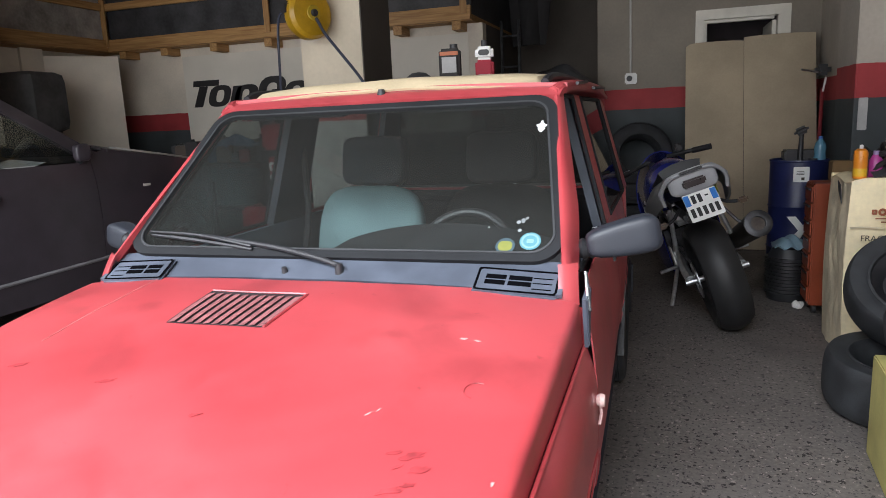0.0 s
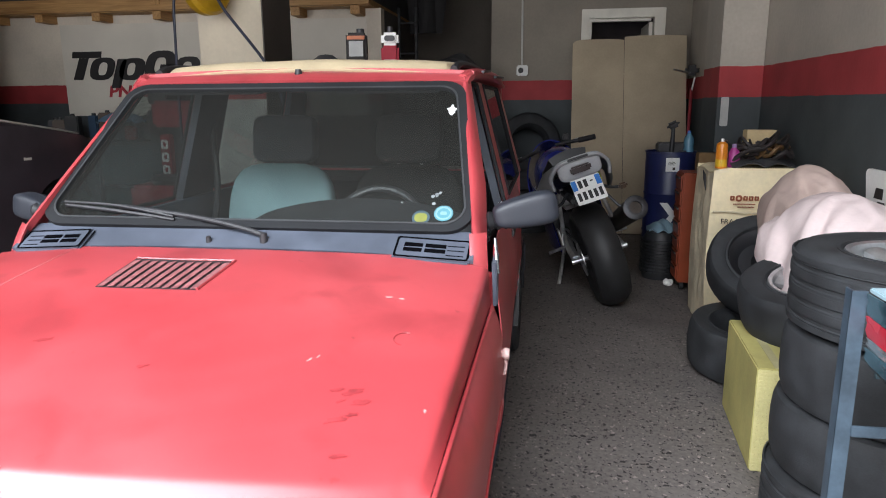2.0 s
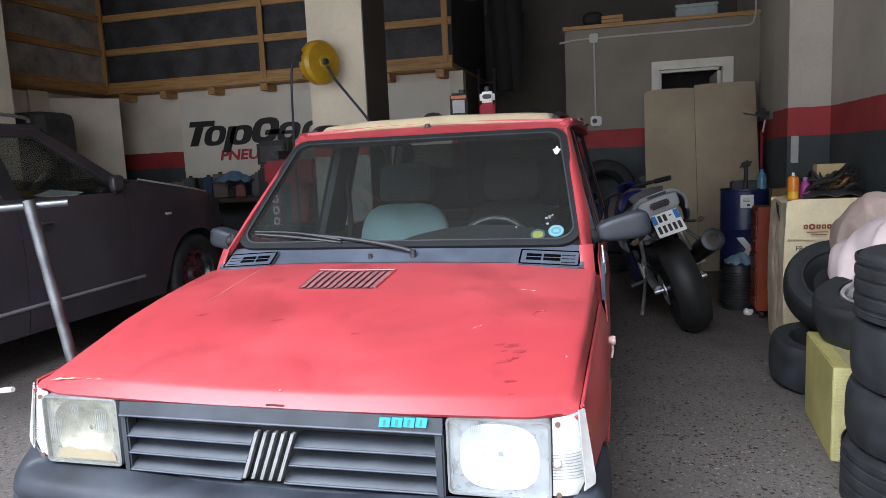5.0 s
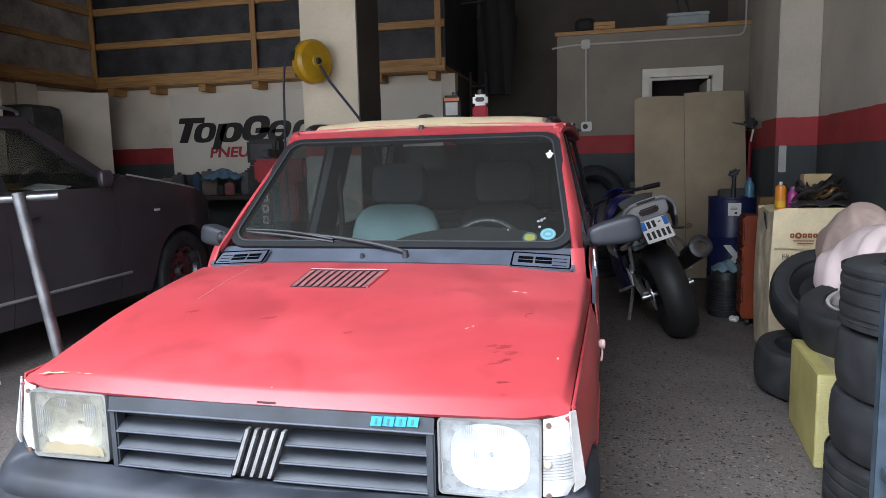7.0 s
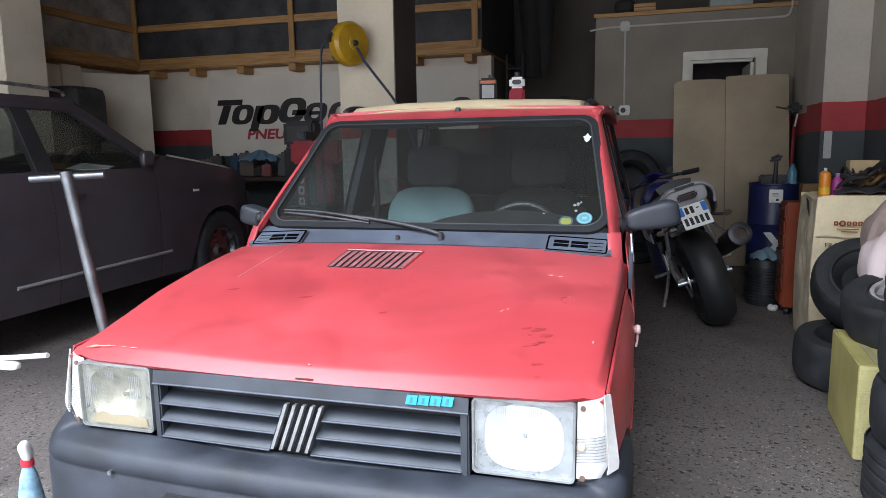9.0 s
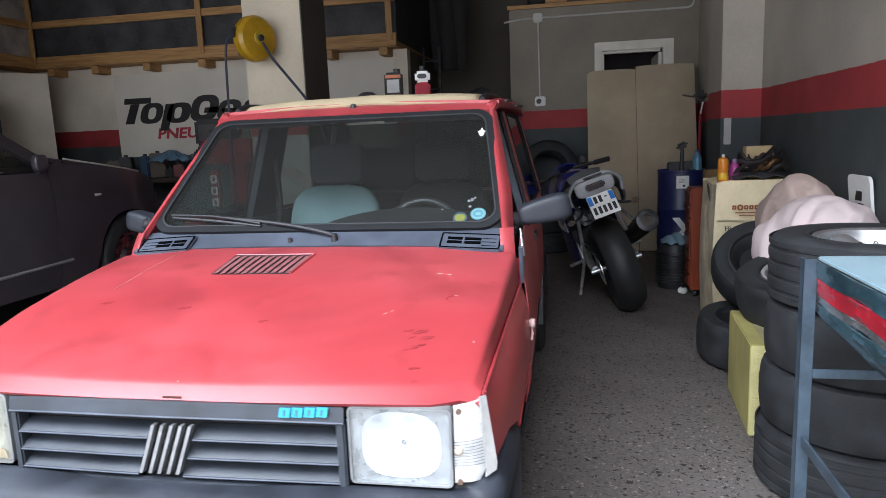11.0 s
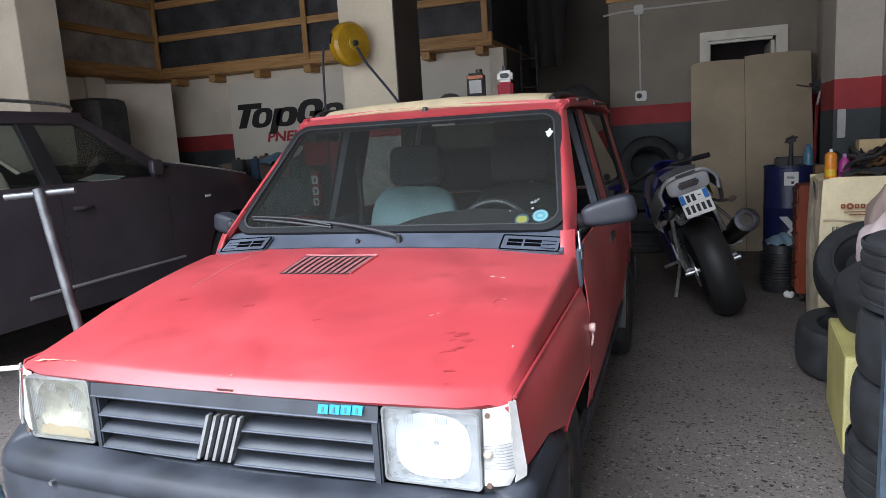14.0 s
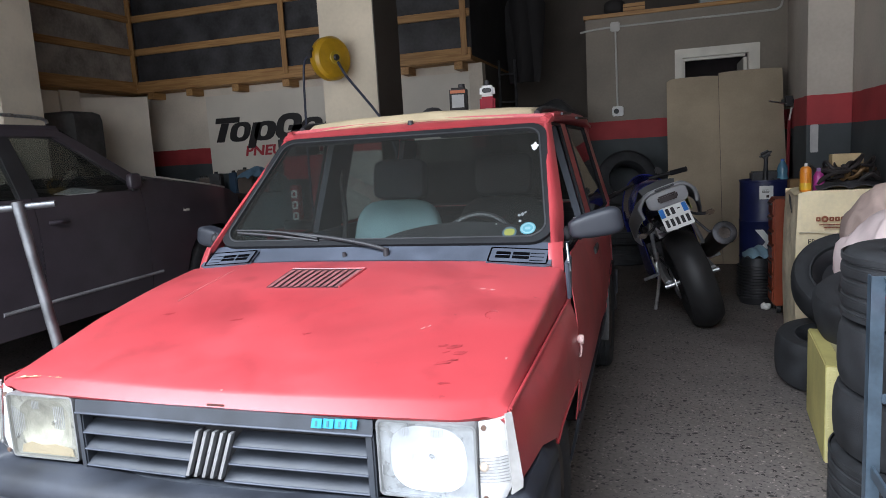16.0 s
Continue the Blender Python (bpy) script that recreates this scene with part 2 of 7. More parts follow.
SEAL = mat("rubber_seal", (0.011, 0.012, 0.014), 0.8, var=0.2, spec=0.3)
CHROME = mat("chrome", (0.75, 0.76, 0.78), 0.14, metal=1, var=0.08, scale=20)
STEEL = mat("brushed_steel", (0.52, 0.53, 0.55), 0.32, metal=1, var=0.2, scale=20, bump=0.1)
ALLOY = mat("alloy_silver", (0.55, 0.56, 0.57), 0.35, metal=0.85, var=0.15, scale=15)
IRON = mat("dark_iron", (0.07, 0.07, 0.075), 0.5, metal=0.7, var=0.3, scale=14)
WHITEPL = mat("white_plastic", (0.72, 0.72, 0.70), 0.5, var=0.06)
GLASS = glass_mat("car_glass", (0.73, 0.76, 0.755), 0.015, 1.45, 0.012)
SIDEGLASS = glass_mat("side_glass", (0.30, 0.32, 0.315), 0.02, 1.45, 0.012)
DARKGLASS = glass_mat("smoked_glass", (0.35, 0.37, 0.37), 0.02, 1.5)
LENS = glass_mat("lamp_lens", (0.93, 0.95, 0.97), 0.10, 1.5, 0.07)
REFLECTOR = mat("lamp_reflector", (0.90, 0.91, 0.93), 0.50, metal=0.55, var=0.05)
PINE = wood_mat("pine_timber", (0.50, 0.29, 0.11), (0.33, 0.17, 0.06), axis=0)
PINE_V = wood_mat("pine_timber_upright", (0.50, 0.29, 0.11), (0.33, 0.17, 0.06), axis=2)
PINE_Y = wood_mat("pine_timber_side", (0.50, 0.29, 0.11), (0.33, 0.17, 0.06), axis=1)
BLACKCLOTH = mat("black_sheet", (0.048, 0.048, 0.052), 0.6, var=0.4, scale=3, bump=0.4, bscale=30)
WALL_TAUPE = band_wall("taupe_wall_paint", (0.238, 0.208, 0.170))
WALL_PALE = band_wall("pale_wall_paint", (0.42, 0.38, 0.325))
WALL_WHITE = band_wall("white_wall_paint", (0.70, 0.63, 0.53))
PLAIN_DARK = mat("dark_taupe", (0.094, 0.080, 0.068), 0.8, var=0.12, scale=2, bump=0.2, bscale=40)
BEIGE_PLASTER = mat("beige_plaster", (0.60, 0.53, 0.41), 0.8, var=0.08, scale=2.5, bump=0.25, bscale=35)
CEIL = mat("ceiling_plaster", (0.16, 0.15, 0.14), 0.9, var=0.1, scale=2)
FLOOR = floor_mat()
PAVE = mat("street_paving", (0.20, 0.19, 0.18), 0.9, var=0.2, scale=1.2, bump=0.3, bscale=60)

# ---- mesh helpers ----
def finish(name, bm, material, angle=35):
    me = bpy.data.meshes.new(name)
    bmesh.ops.recalc_face_normals(bm, faces=bm.faces)
    bm.to_mesh(me)
    bm.free()
    me.materials.append(material)
    me.shade_smooth()
    me.set_sharp_from_angle(angle=radians(angle))
    return new(name, me)


def part(name, bm, material, parent, label="", angle=35):
    """Links a bmesh as one mesh under a thing or a part."""
    ob = finish(name, bm, material, angle)
    ob.parent = parent
    if label:
        ob["label"] = label
    return ob


def solo(name, bm, material, label, category, kind="", group="", angle=35):
    return tagged(finish(name, bm, material, angle), label, category, group, kind)


def thing(name, label, category, group="", kind="", at=None):
    ob = new(name)
    ob.empty_display_size = 0.1
    if at is not None:
        ob.matrix_world = at
    return tagged(ob, label, category, group, kind)


def box(bm, c, s, bevel=0.0, m=None, seg=2):
    g = bmesh.ops.create_cube(bm, size=1.0, matrix=(m or Matrix()) @ Matrix.Translation(c) @ Matrix.Diagonal((*s, 1)))
    if bevel:
        es = list({e for v in g["verts"] for e in v.link_edges})
        bmesh.ops.bevel(bm, geom=es, offset=bevel, segments=seg, affect='EDGES', clamp_overlap=True)
    return bm


def pillow(bm, size, m=None, p=4.0, nu=36, nv=20):
    """A soft block: rounded like a cushion, squarer with a larger p."""
    m = m or Matrix()
    g = bmesh.ops.create_uvsphere(bm, u_segments=nu, v_segments=nv, radius=1.0)
    for v in g["verts"]:
        c = v.co.normalized()
        k = (abs(c.x) ** p + abs(c.y) ** p + abs(c.z) ** p) ** (-1 / p)
        v.co = m @ Vector((c.x * k * size[0] / 2, c.y * k * size[1] / 2, c.z * k * size[2] / 2))
    return bm


def slab(x0, x1, y0, y1, z0, z1, bevel=0.0):
    return box(bmesh.new(), ((x0 + x1) / 2, (y0 + y1) / 2, (z0 + z1) / 2), (x1 - x0, y1 - y0, z1 - z0), bevel)


def rod(bm, a, b, r, r2=None, seg=14, caps=True):
    a, b = Vector(a), Vector(b)
    d = b - a
    m = Matrix.Translation((a + b) / 2) @ d.to_track_quat('Z', 'Y').to_matrix().to_4x4()
    bmesh.ops.create_cone(bm, cap_ends=caps, segments=seg, radius1=r, radius2=r if r2 is None else r2, depth=d.length, matrix=m)
    return bm


def tube(bm, pts, r, seg=8, smooth=3):
    """A round bar along a smoothed line of points."""
    pts = [Vector(p) for p in pts]
    if smooth > 1 and len(pts) > 2:
        out = []
        for i in range(len(pts) - 1):
            p0, p1, p2, p3 = pts[max(0, i - 1)], pts[i], pts[i + 1], pts[min(len(pts) - 1, i + 2)]
            for k in range(smooth):
                t = k / smooth
                out.append(0.5 * ((2 * p1) + (p2 - p0) * t + (2 * p0 - 5 * p1 + 4 * p2 - p3) * t * t + (3 * p1 - p0 - 3 * p2 + p3) * t ** 3))
        pts = out + [pts[-1]]
    rings = []
    for i, p in enumerate(pts):
        d = pts[min(i + 1, len(pts) - 1)] - pts[max(i - 1, 0)]
        q = d.to_track_quat('Z', 'Y').to_matrix()
        rings.append([bm.verts.new(p + q @ Vector((r * math.cos(2 * math.pi * k / seg), r * math.sin(2 * math.pi * k / seg), 0))) for k in range(seg)])
    for a, b in zip(rings, rings[1:]):
        j = min(range(seg), key=lambda s: sum((a[k].co - b[(k + s) % seg].co).length for k in range(seg)))
        for k in range(seg):
            bm.faces.new((a[k], a[(k + 1) % seg], b[(k + 1 + j) % seg], b[(k + j) % seg]))
    bm.faces.new(rings[0][::-1])
    bm.faces.new(rings[-1])
    return bm


def lathe(bm, prof, seg=32, m=None, close=False):
    """Turns a profile of (radius, height) round the z axis."""
    m = m or Matrix()
    rings = []
    for r, z in prof:
        rings.append([bm.verts.new(m @ Vector((r * math.cos(2 * math.pi * k / seg), r * math.sin(2 * math.pi * k / seg), z))) for k in range(seg)])
    pairs = list(zip(rings, rings[1:])) + ([(rings[-1], rings[0])] if close else [])
    for a, b in pairs:
        for k in range(seg):
            bm.faces.new((a[k], a[(k + 1) % seg], b[(k + 1) % seg], b[k]))
    if not close:
        if prof[0][0] > 1e-4:
            bm.faces.new(rings[0][::-1])
        if prof[-1][0] > 1e-4:
            bm.faces.new(rings[-1])
    bmesh.ops.remove_doubles(bm, verts=bm.verts, dist=1e-5)
    return bm


def sheet(bm, f, nu, nv, thick=0.0):
    """A curved sheet: f(u, v) for u and v from 0 to 1, with a thickness."""
    vs = [[bm.verts.new(f(i / nu, j / nv)) for i in range(nu + 1)] for j in range(nv + 1)]
    fs = [bm.faces.new((vs[j][i], vs[j][i + 1], vs[j + 1][i + 1], vs[j + 1][i])) for j in range(nv) for i in range(nu)]
    if thick:
        for q in fs:
            q.normal_update()
        back = []
        for row in vs:
            line = []
            for v in row:
                n = Vector((0, 0, 0))
                for q in v.link_faces:
                    n += q.normal * max(q.calc_area(), 1e-9)
                line.append(bm.verts.new(v.co + n.normalized() * thick))
            back.append(line)
        for j in range(nv):
            for i in range(nu):
                bm.faces.new((back[j][i], back[j + 1][i], back[j + 1][i + 1], back[j][i + 1]))
        rim = [(0, i) for i in range(nu + 1)] + [(j, nu) for j in range(1, nv + 1)] + [(nv, i) for i in range(nu - 1, -1, -1)] + [(j, 0) for j in range(nv - 1, 0, -1)]
        for (a, b), (c, d) in zip(rim, rim[1:] + rim[:1]):
            bm.faces.new((vs[a][b], back[a][b], back[c][d], vs[c][d]))
    return bm


def prism(bm, outline, depth, m=None, bevel=0.0):
    """An outline in the local xy plane, drawn out along z."""
    m = m or Matrix()
    vs = [bm.verts.new(m @ Vector((x, y, 0))) for x, y in outline]
    f = bm.faces.new(vs)
    e = bmesh.ops.extrude_face_region(bm, geom=[f])
    up = m.to_3x3() @ Vector((0, 0, depth))
    tops = [v for v in e["geom"] if isinstance(v, bmesh.types.BMVert)]
    for v in tops:
        v.co += up
    if bevel:
        es = [x for x in e["geom"] if isinstance(x, bmesh.types.BMEdge)]
        bmesh.ops.bevel(bm, geom=es, offset=bevel, segments=2, affect='EDGES', clamp_overlap=True)
    return bm


def rounded(w, h, r, n=5, cx=0.0, cy=0.0):
    pts = []
    for sx, sy, a0 in ((1, 1, 0), (-1, 1, 90), (-1, -1, 180), (1, -1, 270)):
        for k in range(n + 1):
            a = radians(a0 + 90 * k / n)
            pts.append((cx + sx * (w / 2 - r) + r * math.cos(a), cy + sy * (h / 2 - r) + r * math.sin(a)))
    return pts


def ring(bm, outer, inner, depth, m=None):
    """A flat frame between two outlines with the same count of points."""
    m = m or Matrix()
    up = m.to_3x3() @ Vector((0, 0, depth))
    o = [bm.verts.new(m @ Vector((x, y, 0))) for x, y in outer]
    i = [bm.verts.new(m @ Vector((x, y, 0))) for x, y in inner]
    o2 = [bm.verts.new(v.co + up) for v in o]
    i2 = [bm.verts.new(v.co + up) for v in i]
    n = len(o)
    for k in range(n):
        l = (k + 1) % n
        bm.faces.new((o[k], o[l], i[l], i[k]))
        bm.faces.new((o2[l], o2[k], i2[k], i2[l]))
        bm.faces.new((o[l], o[k], o2[k], o2[l]))
        bm.faces.new((i[k], i[l], i2[l], i2[k]))
    return bm


# ---- the garage: floor, walls, ceiling, columns ----
solo("floor", slab(-6.3, 2.5, -0.9, 8.9, -0.1, 0.0), FLOOR, "worn grit concrete garage floor with dark stone chips", "floor", "structure")
bm = bmesh.new()
bmesh.ops.create_grid(bm, x_segments=4, y_segments=4, size=400, matrix=Matrix.Translation((0, 0, -0.105)))
solo("ground", bm, PAVE, "pale street paving outside the open garage", "ground", "structure")

solo("wall_east", slab(2.30, 2.50, -0.317, 8.9, 0, 4.3), WALL_PALE, "garage side wall, pale above a red band, dark grey below", "wall", "structure")
solo("column_east", slab(2.006, 2.297, 4.43, 4.95, 0, 4.3, 0.006), WALL_PALE, "painted wall column with the red band carried round it", "column", "structure")
solo("wall_west", slab(-6.3, -6.1, -0.317, 8.9, 0, 4.3), WALL_WHITE, "pale side wall with red band", "wall", "structure")
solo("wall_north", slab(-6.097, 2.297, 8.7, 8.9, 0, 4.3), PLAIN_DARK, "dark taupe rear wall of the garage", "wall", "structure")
solo("wall_banner", slab(-6.097, -1.00, 6.85, 7.0, 0, 2.335), WALL_WHITE, "white wall under the timber loft with a red band", "wall", "structure")
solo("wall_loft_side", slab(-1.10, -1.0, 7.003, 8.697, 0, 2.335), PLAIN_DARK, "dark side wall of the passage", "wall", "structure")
# ceiling is out of view; its dark colour soaks up bounced light
solo("ceiling", slab(-6.097, 2.297, -0.317, 8.697, 4.1, 4.3), CEIL, "plain unseen garage ceiling, coloured dark to soak up bounce", "ceiling", "structure")
# unseen front and upper storey, added to block sun and trim the daylight
FACADE = mat("street_render", (0.45, 0.40, 0.34), 0.85, var=0.1, scale=1.5, bump=0.3, bscale=30)
for x0, x1, z0 in ((-9.0, -5.6, 0), (2.303, 6.0, 0), (-5.6, 2.303, 3.3)):
    solo("wall_south", slab(x0, x1, -0.62, -0.32, z0, 7.5), FACADE, "unseen street front added beside and over the open garage door", "wall", "structure")
solo("roof_slab", slab(-9.0, 6.0, -0.317, 9.2, 4.303, 7.5), FACADE, "unseen upper storey added over the garage to block the sun", "roof", "structure")

# lower part of the pillar is bare, red collar, pale shaft
pil = thing("pillar", "square beige concrete pillar with one dark side and a red collar", "pillar", kind="structure")
part("shaft", slab(-1.79, -1.286, 4.31, 4.87, 1.57, 4.1), BEIGE_PLASTER, pil)
part("collar", slab(-1.79, -1.286, 4.31, 4.87, 1.36, 1.57), mat("collar_red", (0.36, 0.05, 0.045), 0.7), pil, "red painted collar")
part("base", slab(-1.79, -1.286, 4.31, 4.87, 0, 1.36), mat("pillar_base", (0.42, 0.41, 0.38), 0.8), pil)
# thin dark slab over the +x face alone
part("side", slab(-1.284, -1.275, 4.312, 4.868, 0, 4.1), PLAIN_DARK, pil, "dark slab over one side")
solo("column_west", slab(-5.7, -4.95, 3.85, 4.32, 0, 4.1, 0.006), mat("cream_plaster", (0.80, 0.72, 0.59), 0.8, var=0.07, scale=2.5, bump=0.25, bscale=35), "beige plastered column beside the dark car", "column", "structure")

# ---- the red hatchback ----
car = thing("hatchback_car", "old faded red hatchback with grey plastic trim, beige canvas roof", "car")


def lerp_table(t, rows):
    if t <= rows[0][0]:
        return rows[0][1]
    for (a, va), (b, vb) in zip(rows, rows[1:]):
        if t <= b:
            k = (t - a) / (b - a)
            return va + (vb - va) * k
    return rows[-1][1]


def body_x(y, z):
    """Half width of the body at a place along it and a height."""
    x = 0.745 - 0.36 * (z - 0.62) ** 2 if z < 0.94 else 0.708 - 0.2557 * (z - 0.94)
    if y < 0.55:
        x -= 0.040 * ((0.55 - y) / 0.45) ** 2
    if y > 1.1:
        x -= 0.026 * min(1.0, (y - 1.1) / 1.2) ** 1.5
    if y > 2.6:
        x -= 0.04 * ((y - 2.6) / 0.7) ** 2
    return x


def shoulder(y):
    """Height of the line where the side meets bonnet or windows."""
    return lerp_table(y, ((0.10, 0.745), (0.17, 0.762), (0.45, 0.820), (0.85, 0.895), (1.02, 0.928), (1.2, 0.935), (3.2, 0.955)))


def front_arch(y):
    """The squarish front wheel arch."""
    d = abs(y - 0.755) / 0.365
    return 0.235 if d >= 1 else 0.235 + 0.325 * (1 - d ** 5) ** 0.4


def arch(y, yc, half=0.335, top=0.605, sill=0.235):
    d = abs(y - yc) / half
    return sill if d >= 1 else sill + (top - sill) * (1 - d ** 3.2) ** 0.5


FRONT_AXLE, REAR_AXLE = 0.70, 2.86


def lower_edge(y):
    return max(front_arch(y), arch(y, REAR_AXLE))


def side_panel(sx, y0, y1, z_lo, z_hi, n=28, rows=9, thick=0.004):
    bm = bmesh.new()

    def f(u, v):
        y = y0 + (y1 - y0) * u
        a, b = z_lo(y), z_hi(y)
        z = a + (b - a) * v
        return (sx * body_x(y, z), y, z)
    sheet(bm, f, n, rows, -thick if sx > 0 else thick)
    return bm


cladding_top = 0.40


def bonnet_z(y, u):
    """Top of the bonnet: a flat middle and, towards the screen, side panels that fall away from a crease."""
    k = min(1.0, max(0.0, (y - 0.28) / 0.35))
    side = 0.25 * u * u + 0.75 * max(0.0, (abs(u) - 0.655) / 0.345)
    return 0.763 + 0.286 * (y - 0.10) - 0.110 * (y - 0.10) ** 2 - 0.018 * ((1 - k) * abs(u) ** 5 + k * side)


def fold_x(y):
    """Half width of the bonnet's top, out to the fold."""
    return lerp_table(y, ((0.10, 0.662), (0.17, 0.668), (0.30, 0.678), (0.50, 0.692), (0.70, 0.699), (1.0, 0.704)))


def shut_x(y):
    return 0.6945 + 0.021 * (y - 0.15)


def shut_z(y):
    """Height of the joint between bonnet and wing."""
    return 0.755 + 0.062 * (y - 0.15)


def fender_low(y):
    """Lower edge of the wing: along the bumper's end, then the wheel arch."""
    return max(lower_edge(y), lerp_table(y, ((0.15, 0.600), (0.33, 0.610), (0.50, 0.558), (0.52, 0.235))))


for sx in (-1, 1):
    def wing(u, v, sx=sx):
        # flat flank that leans inward to a narrow bead beside the bonnet
        y = 0.152 + 0.016 * v * (1 - u) + 0.846 * u
        lo, hi = fender_low(y), shut_z(y) + 0.002
        z = lo + (hi - lo) * v
        k = min(1.0, (hi - z) / 0.11)
        a = shut_x(y) + 0.004
        return (sx * (a + (body_x(y, z) - a) * (1 - (1 - k) ** 2.4)), y, z)
    wing_ = part("fender", sheet(bmesh.new(), wing, 60, 28, -0.004 * sx), RED, car)
    part("fender_bead", tube(bmesh.new(), [(sx * (shut_x(y) + 0.0045), y, shut_z(y) + 0.001) for y in (0.172, 0.35, 0.55, 0.75, 0.985)], 0.0045, 8, 4), RED, wing_)
    part("cowl_corner", sheet(bmesh.new(), lambda u, v, sx=sx: (sx * (0.672 + 0.029 * u), 0.988 + 0.055 * u, 0.785 + (0.118 - 0.02 * u) * v), 4, 8, 0.018 * sx), RED, car)
    door = part("door", side_panel(sx, 1.006, 2.10, lambda y: cladding_top, lambda y: min(shoulder(y) + 0.004, 0.878 + 0.55 * (y - 1.006)), 24, 12), RED, car)
    part("rear_quarter", side_panel(sx, 2.106, 3.27, lambda y: max(lower_edge(y), cladding_top), lambda y: shoulder(y) + 0.004, 44, 12), RED, car)
    part("sill_cladding", side_panel(sx, 1.03, 2.53, lambda y: 0.225, lambda y: cladding_top - 0.006, 12, 4, -0.009), DARKPL, car, "dark plastic sill cladding")
    # recessed door handle
    h = part("door_handle", box(bmesh.new(), (sx * (body_x(1.95, 0.83) + 0.004), 1.95, 0.83), (0.014, 0.15, 0.035), 0.005), BLACKPL, door)
    # arch lips
    for yc, y0, y1, rise in ((0.755, 0.505, 1.118, front_arch), (REAR_AXLE, 2.527, 3.193, lambda y: arch(y, REAR_AXLE))):
        pts = []
        for k in range(25):
            y = y0 + (y1 - y0) * k / 24
            z = max(rise(y), 0.238)
            pts.append((sx * (body_x(y, z) + 0.001), y, z))
        part("arch_lip", tube(bmesh.new(), pts, 0.004, 6, 1), RED, car)
        bm = bmesh.new()
        sheet(bm, lambda u, v, yc=yc, rise=rise: (sx * (0.45 + 0.27 * v), yc - 0.36 + 0.72 * u, max(0.24, rise(yc - 0.36 + 0.72 * u)) + 0.008), 24, 2, 0.004)
        part("wheel_well", bm, BLACKPL, car, "black wheel well liner")


def bonnet_front(u):
    return 0.102 + 0.028 * abs(u) ** 2.5 + 0.016 * max(0.0, (abs(u) - 0.90) / 0.10) ** 1.4


def dents(u, y):
    """Shallow dents of age, more of them by the front edge."""
    return 0.0022 * noise.noise(Vector((u * 4.0, y * 7.0, 3.1))) + 0.0035 * math.exp(-((y - 0.20) / 0.07) ** 2) * noise.noise(Vector((u * 6.0, y * 9.0, 8.4)))


def bonnet_skin(y, u):
    return bonnet_z(y, u) + dents(u, y)


def bonnet_point(uu, v):
    w = 2 * uu - 1
    sx, a = (1 if w >= 0 else -1), abs(w)
    u = min(1.0, a / 0.8)
    y0, y1 = bonnet_front(u), 1.012 - 0.028 * u ** 4
    crest = 0.036 + 0.012 * u * u
    if v < 0.12:
        # sloping front lip below a crest
        k = v / 0.12
        y = y0 + crest * k
        z = bonnet_z(y, u) - 0.020 * (1 - 0.45 * u ** 6) * (1 - k) ** 1.05
    else:
        k = (v - 0.12) / 0.88
        y = y0 + crest + (y1 - y0 - crest) * k
        z = bonnet_z(y, u) + dents(sx * u, y) * min(1.0, k * 12)
    fx, bx = fold_x(y), shut_x(y)
    bz = min(shut_z(y), z - 0.006)
    if a <= 0.8:
        return (sx * 0.978 * fx * u, y, z)
    # rounded fold, then the flank down to the joint with the wing
    p0, p1, p3 = (0.978 * fx, z), (fx + 0.002, z - 0.002), (bx - 0.002, bz)
    p2 = (p1[0] + (p3[0] - p1[0]) * 0.22, p1[1] + (p3[1] - p1[1]) * 0.22)
    if a < 0.9:
        k = (a - 0.8) / 0.1
        x, z = (p0[i] * (1 - k) ** 2 + 2 * p1[i] * k * (1 - k) + p2[i] * k * k for i in (0, 1))
    else:
        k = (a - 0.9) / 0.1
        x, z = (p2[i] + (p3[i] - p2[i]) * k for i in (0, 1))
    return (sx * x, y, z)


bonnet = part("bonnet", sheet(bmesh.new(), bonnet_point, 120, 64, -0.010), RED, car, "sun-faded red bonnet with stains and chips", 50)

# louvred intake in the bonnet
def on_bonnet(x, y, lift):
    return (x, y, bonnet_skin(y, x / 0.69) + lift)


def vent_xy(u, v):
    """A place in the intake: u across the car, v from its front edge to the screen."""
    return ((-0.212 + 0.258 * u) * (1 - v) + (-0.224 + 0.277 * u) * v, (0.715 + 0.004 * u) * (1 - v) + (0.912 - 0.002 * u) * v)


vent = part("bonnet_vent", sheet(bmesh.new(), lambda u, v: on_bonnet(*vent_xy(u, v), 0.0010), 12, 6, 0.0006), BLACKPL, bonnet, "louvred black intake")
SLATRED = mat("grimy_red_slat", (0.25, 0.088, 0.092), 0.6, var=0.25, scale=60)
N = 11
for k in range(N):
    u0, u1 = (k + 0.22) / N, (k + 0.99) / N
    bm = sheet(bmesh.new(), lambda u, v: on_bonnet(*vent_xy(u0 + (u1 - u0) * u, 0.015 + 0.86 * v), 0.0015 + 0.0030 * u), 2, 4, 0.0014)
    part("louvre", bm, SLATRED, vent, "grimy red louvre slat")
for edge in ([(k / 8, 1.0) for k in range(9)], [(1.0, k / 8) for k in range(9)]):
    part("vent_rim", tube(bmesh.new(), [on_bonnet(*vent_xy(*q), 0.002) for q in edge], 0.0034, 6, 1), RED, vent)
# paint chips and smears on the bonnet, laid to its curve
def laid(bm):
    for v in bm.verts:
        u = v.co.x / (0.978 * fold_x(v.co.y))
        v.co.z += bonnet_skin(v.co.y, u) + 0.0011
    return bm


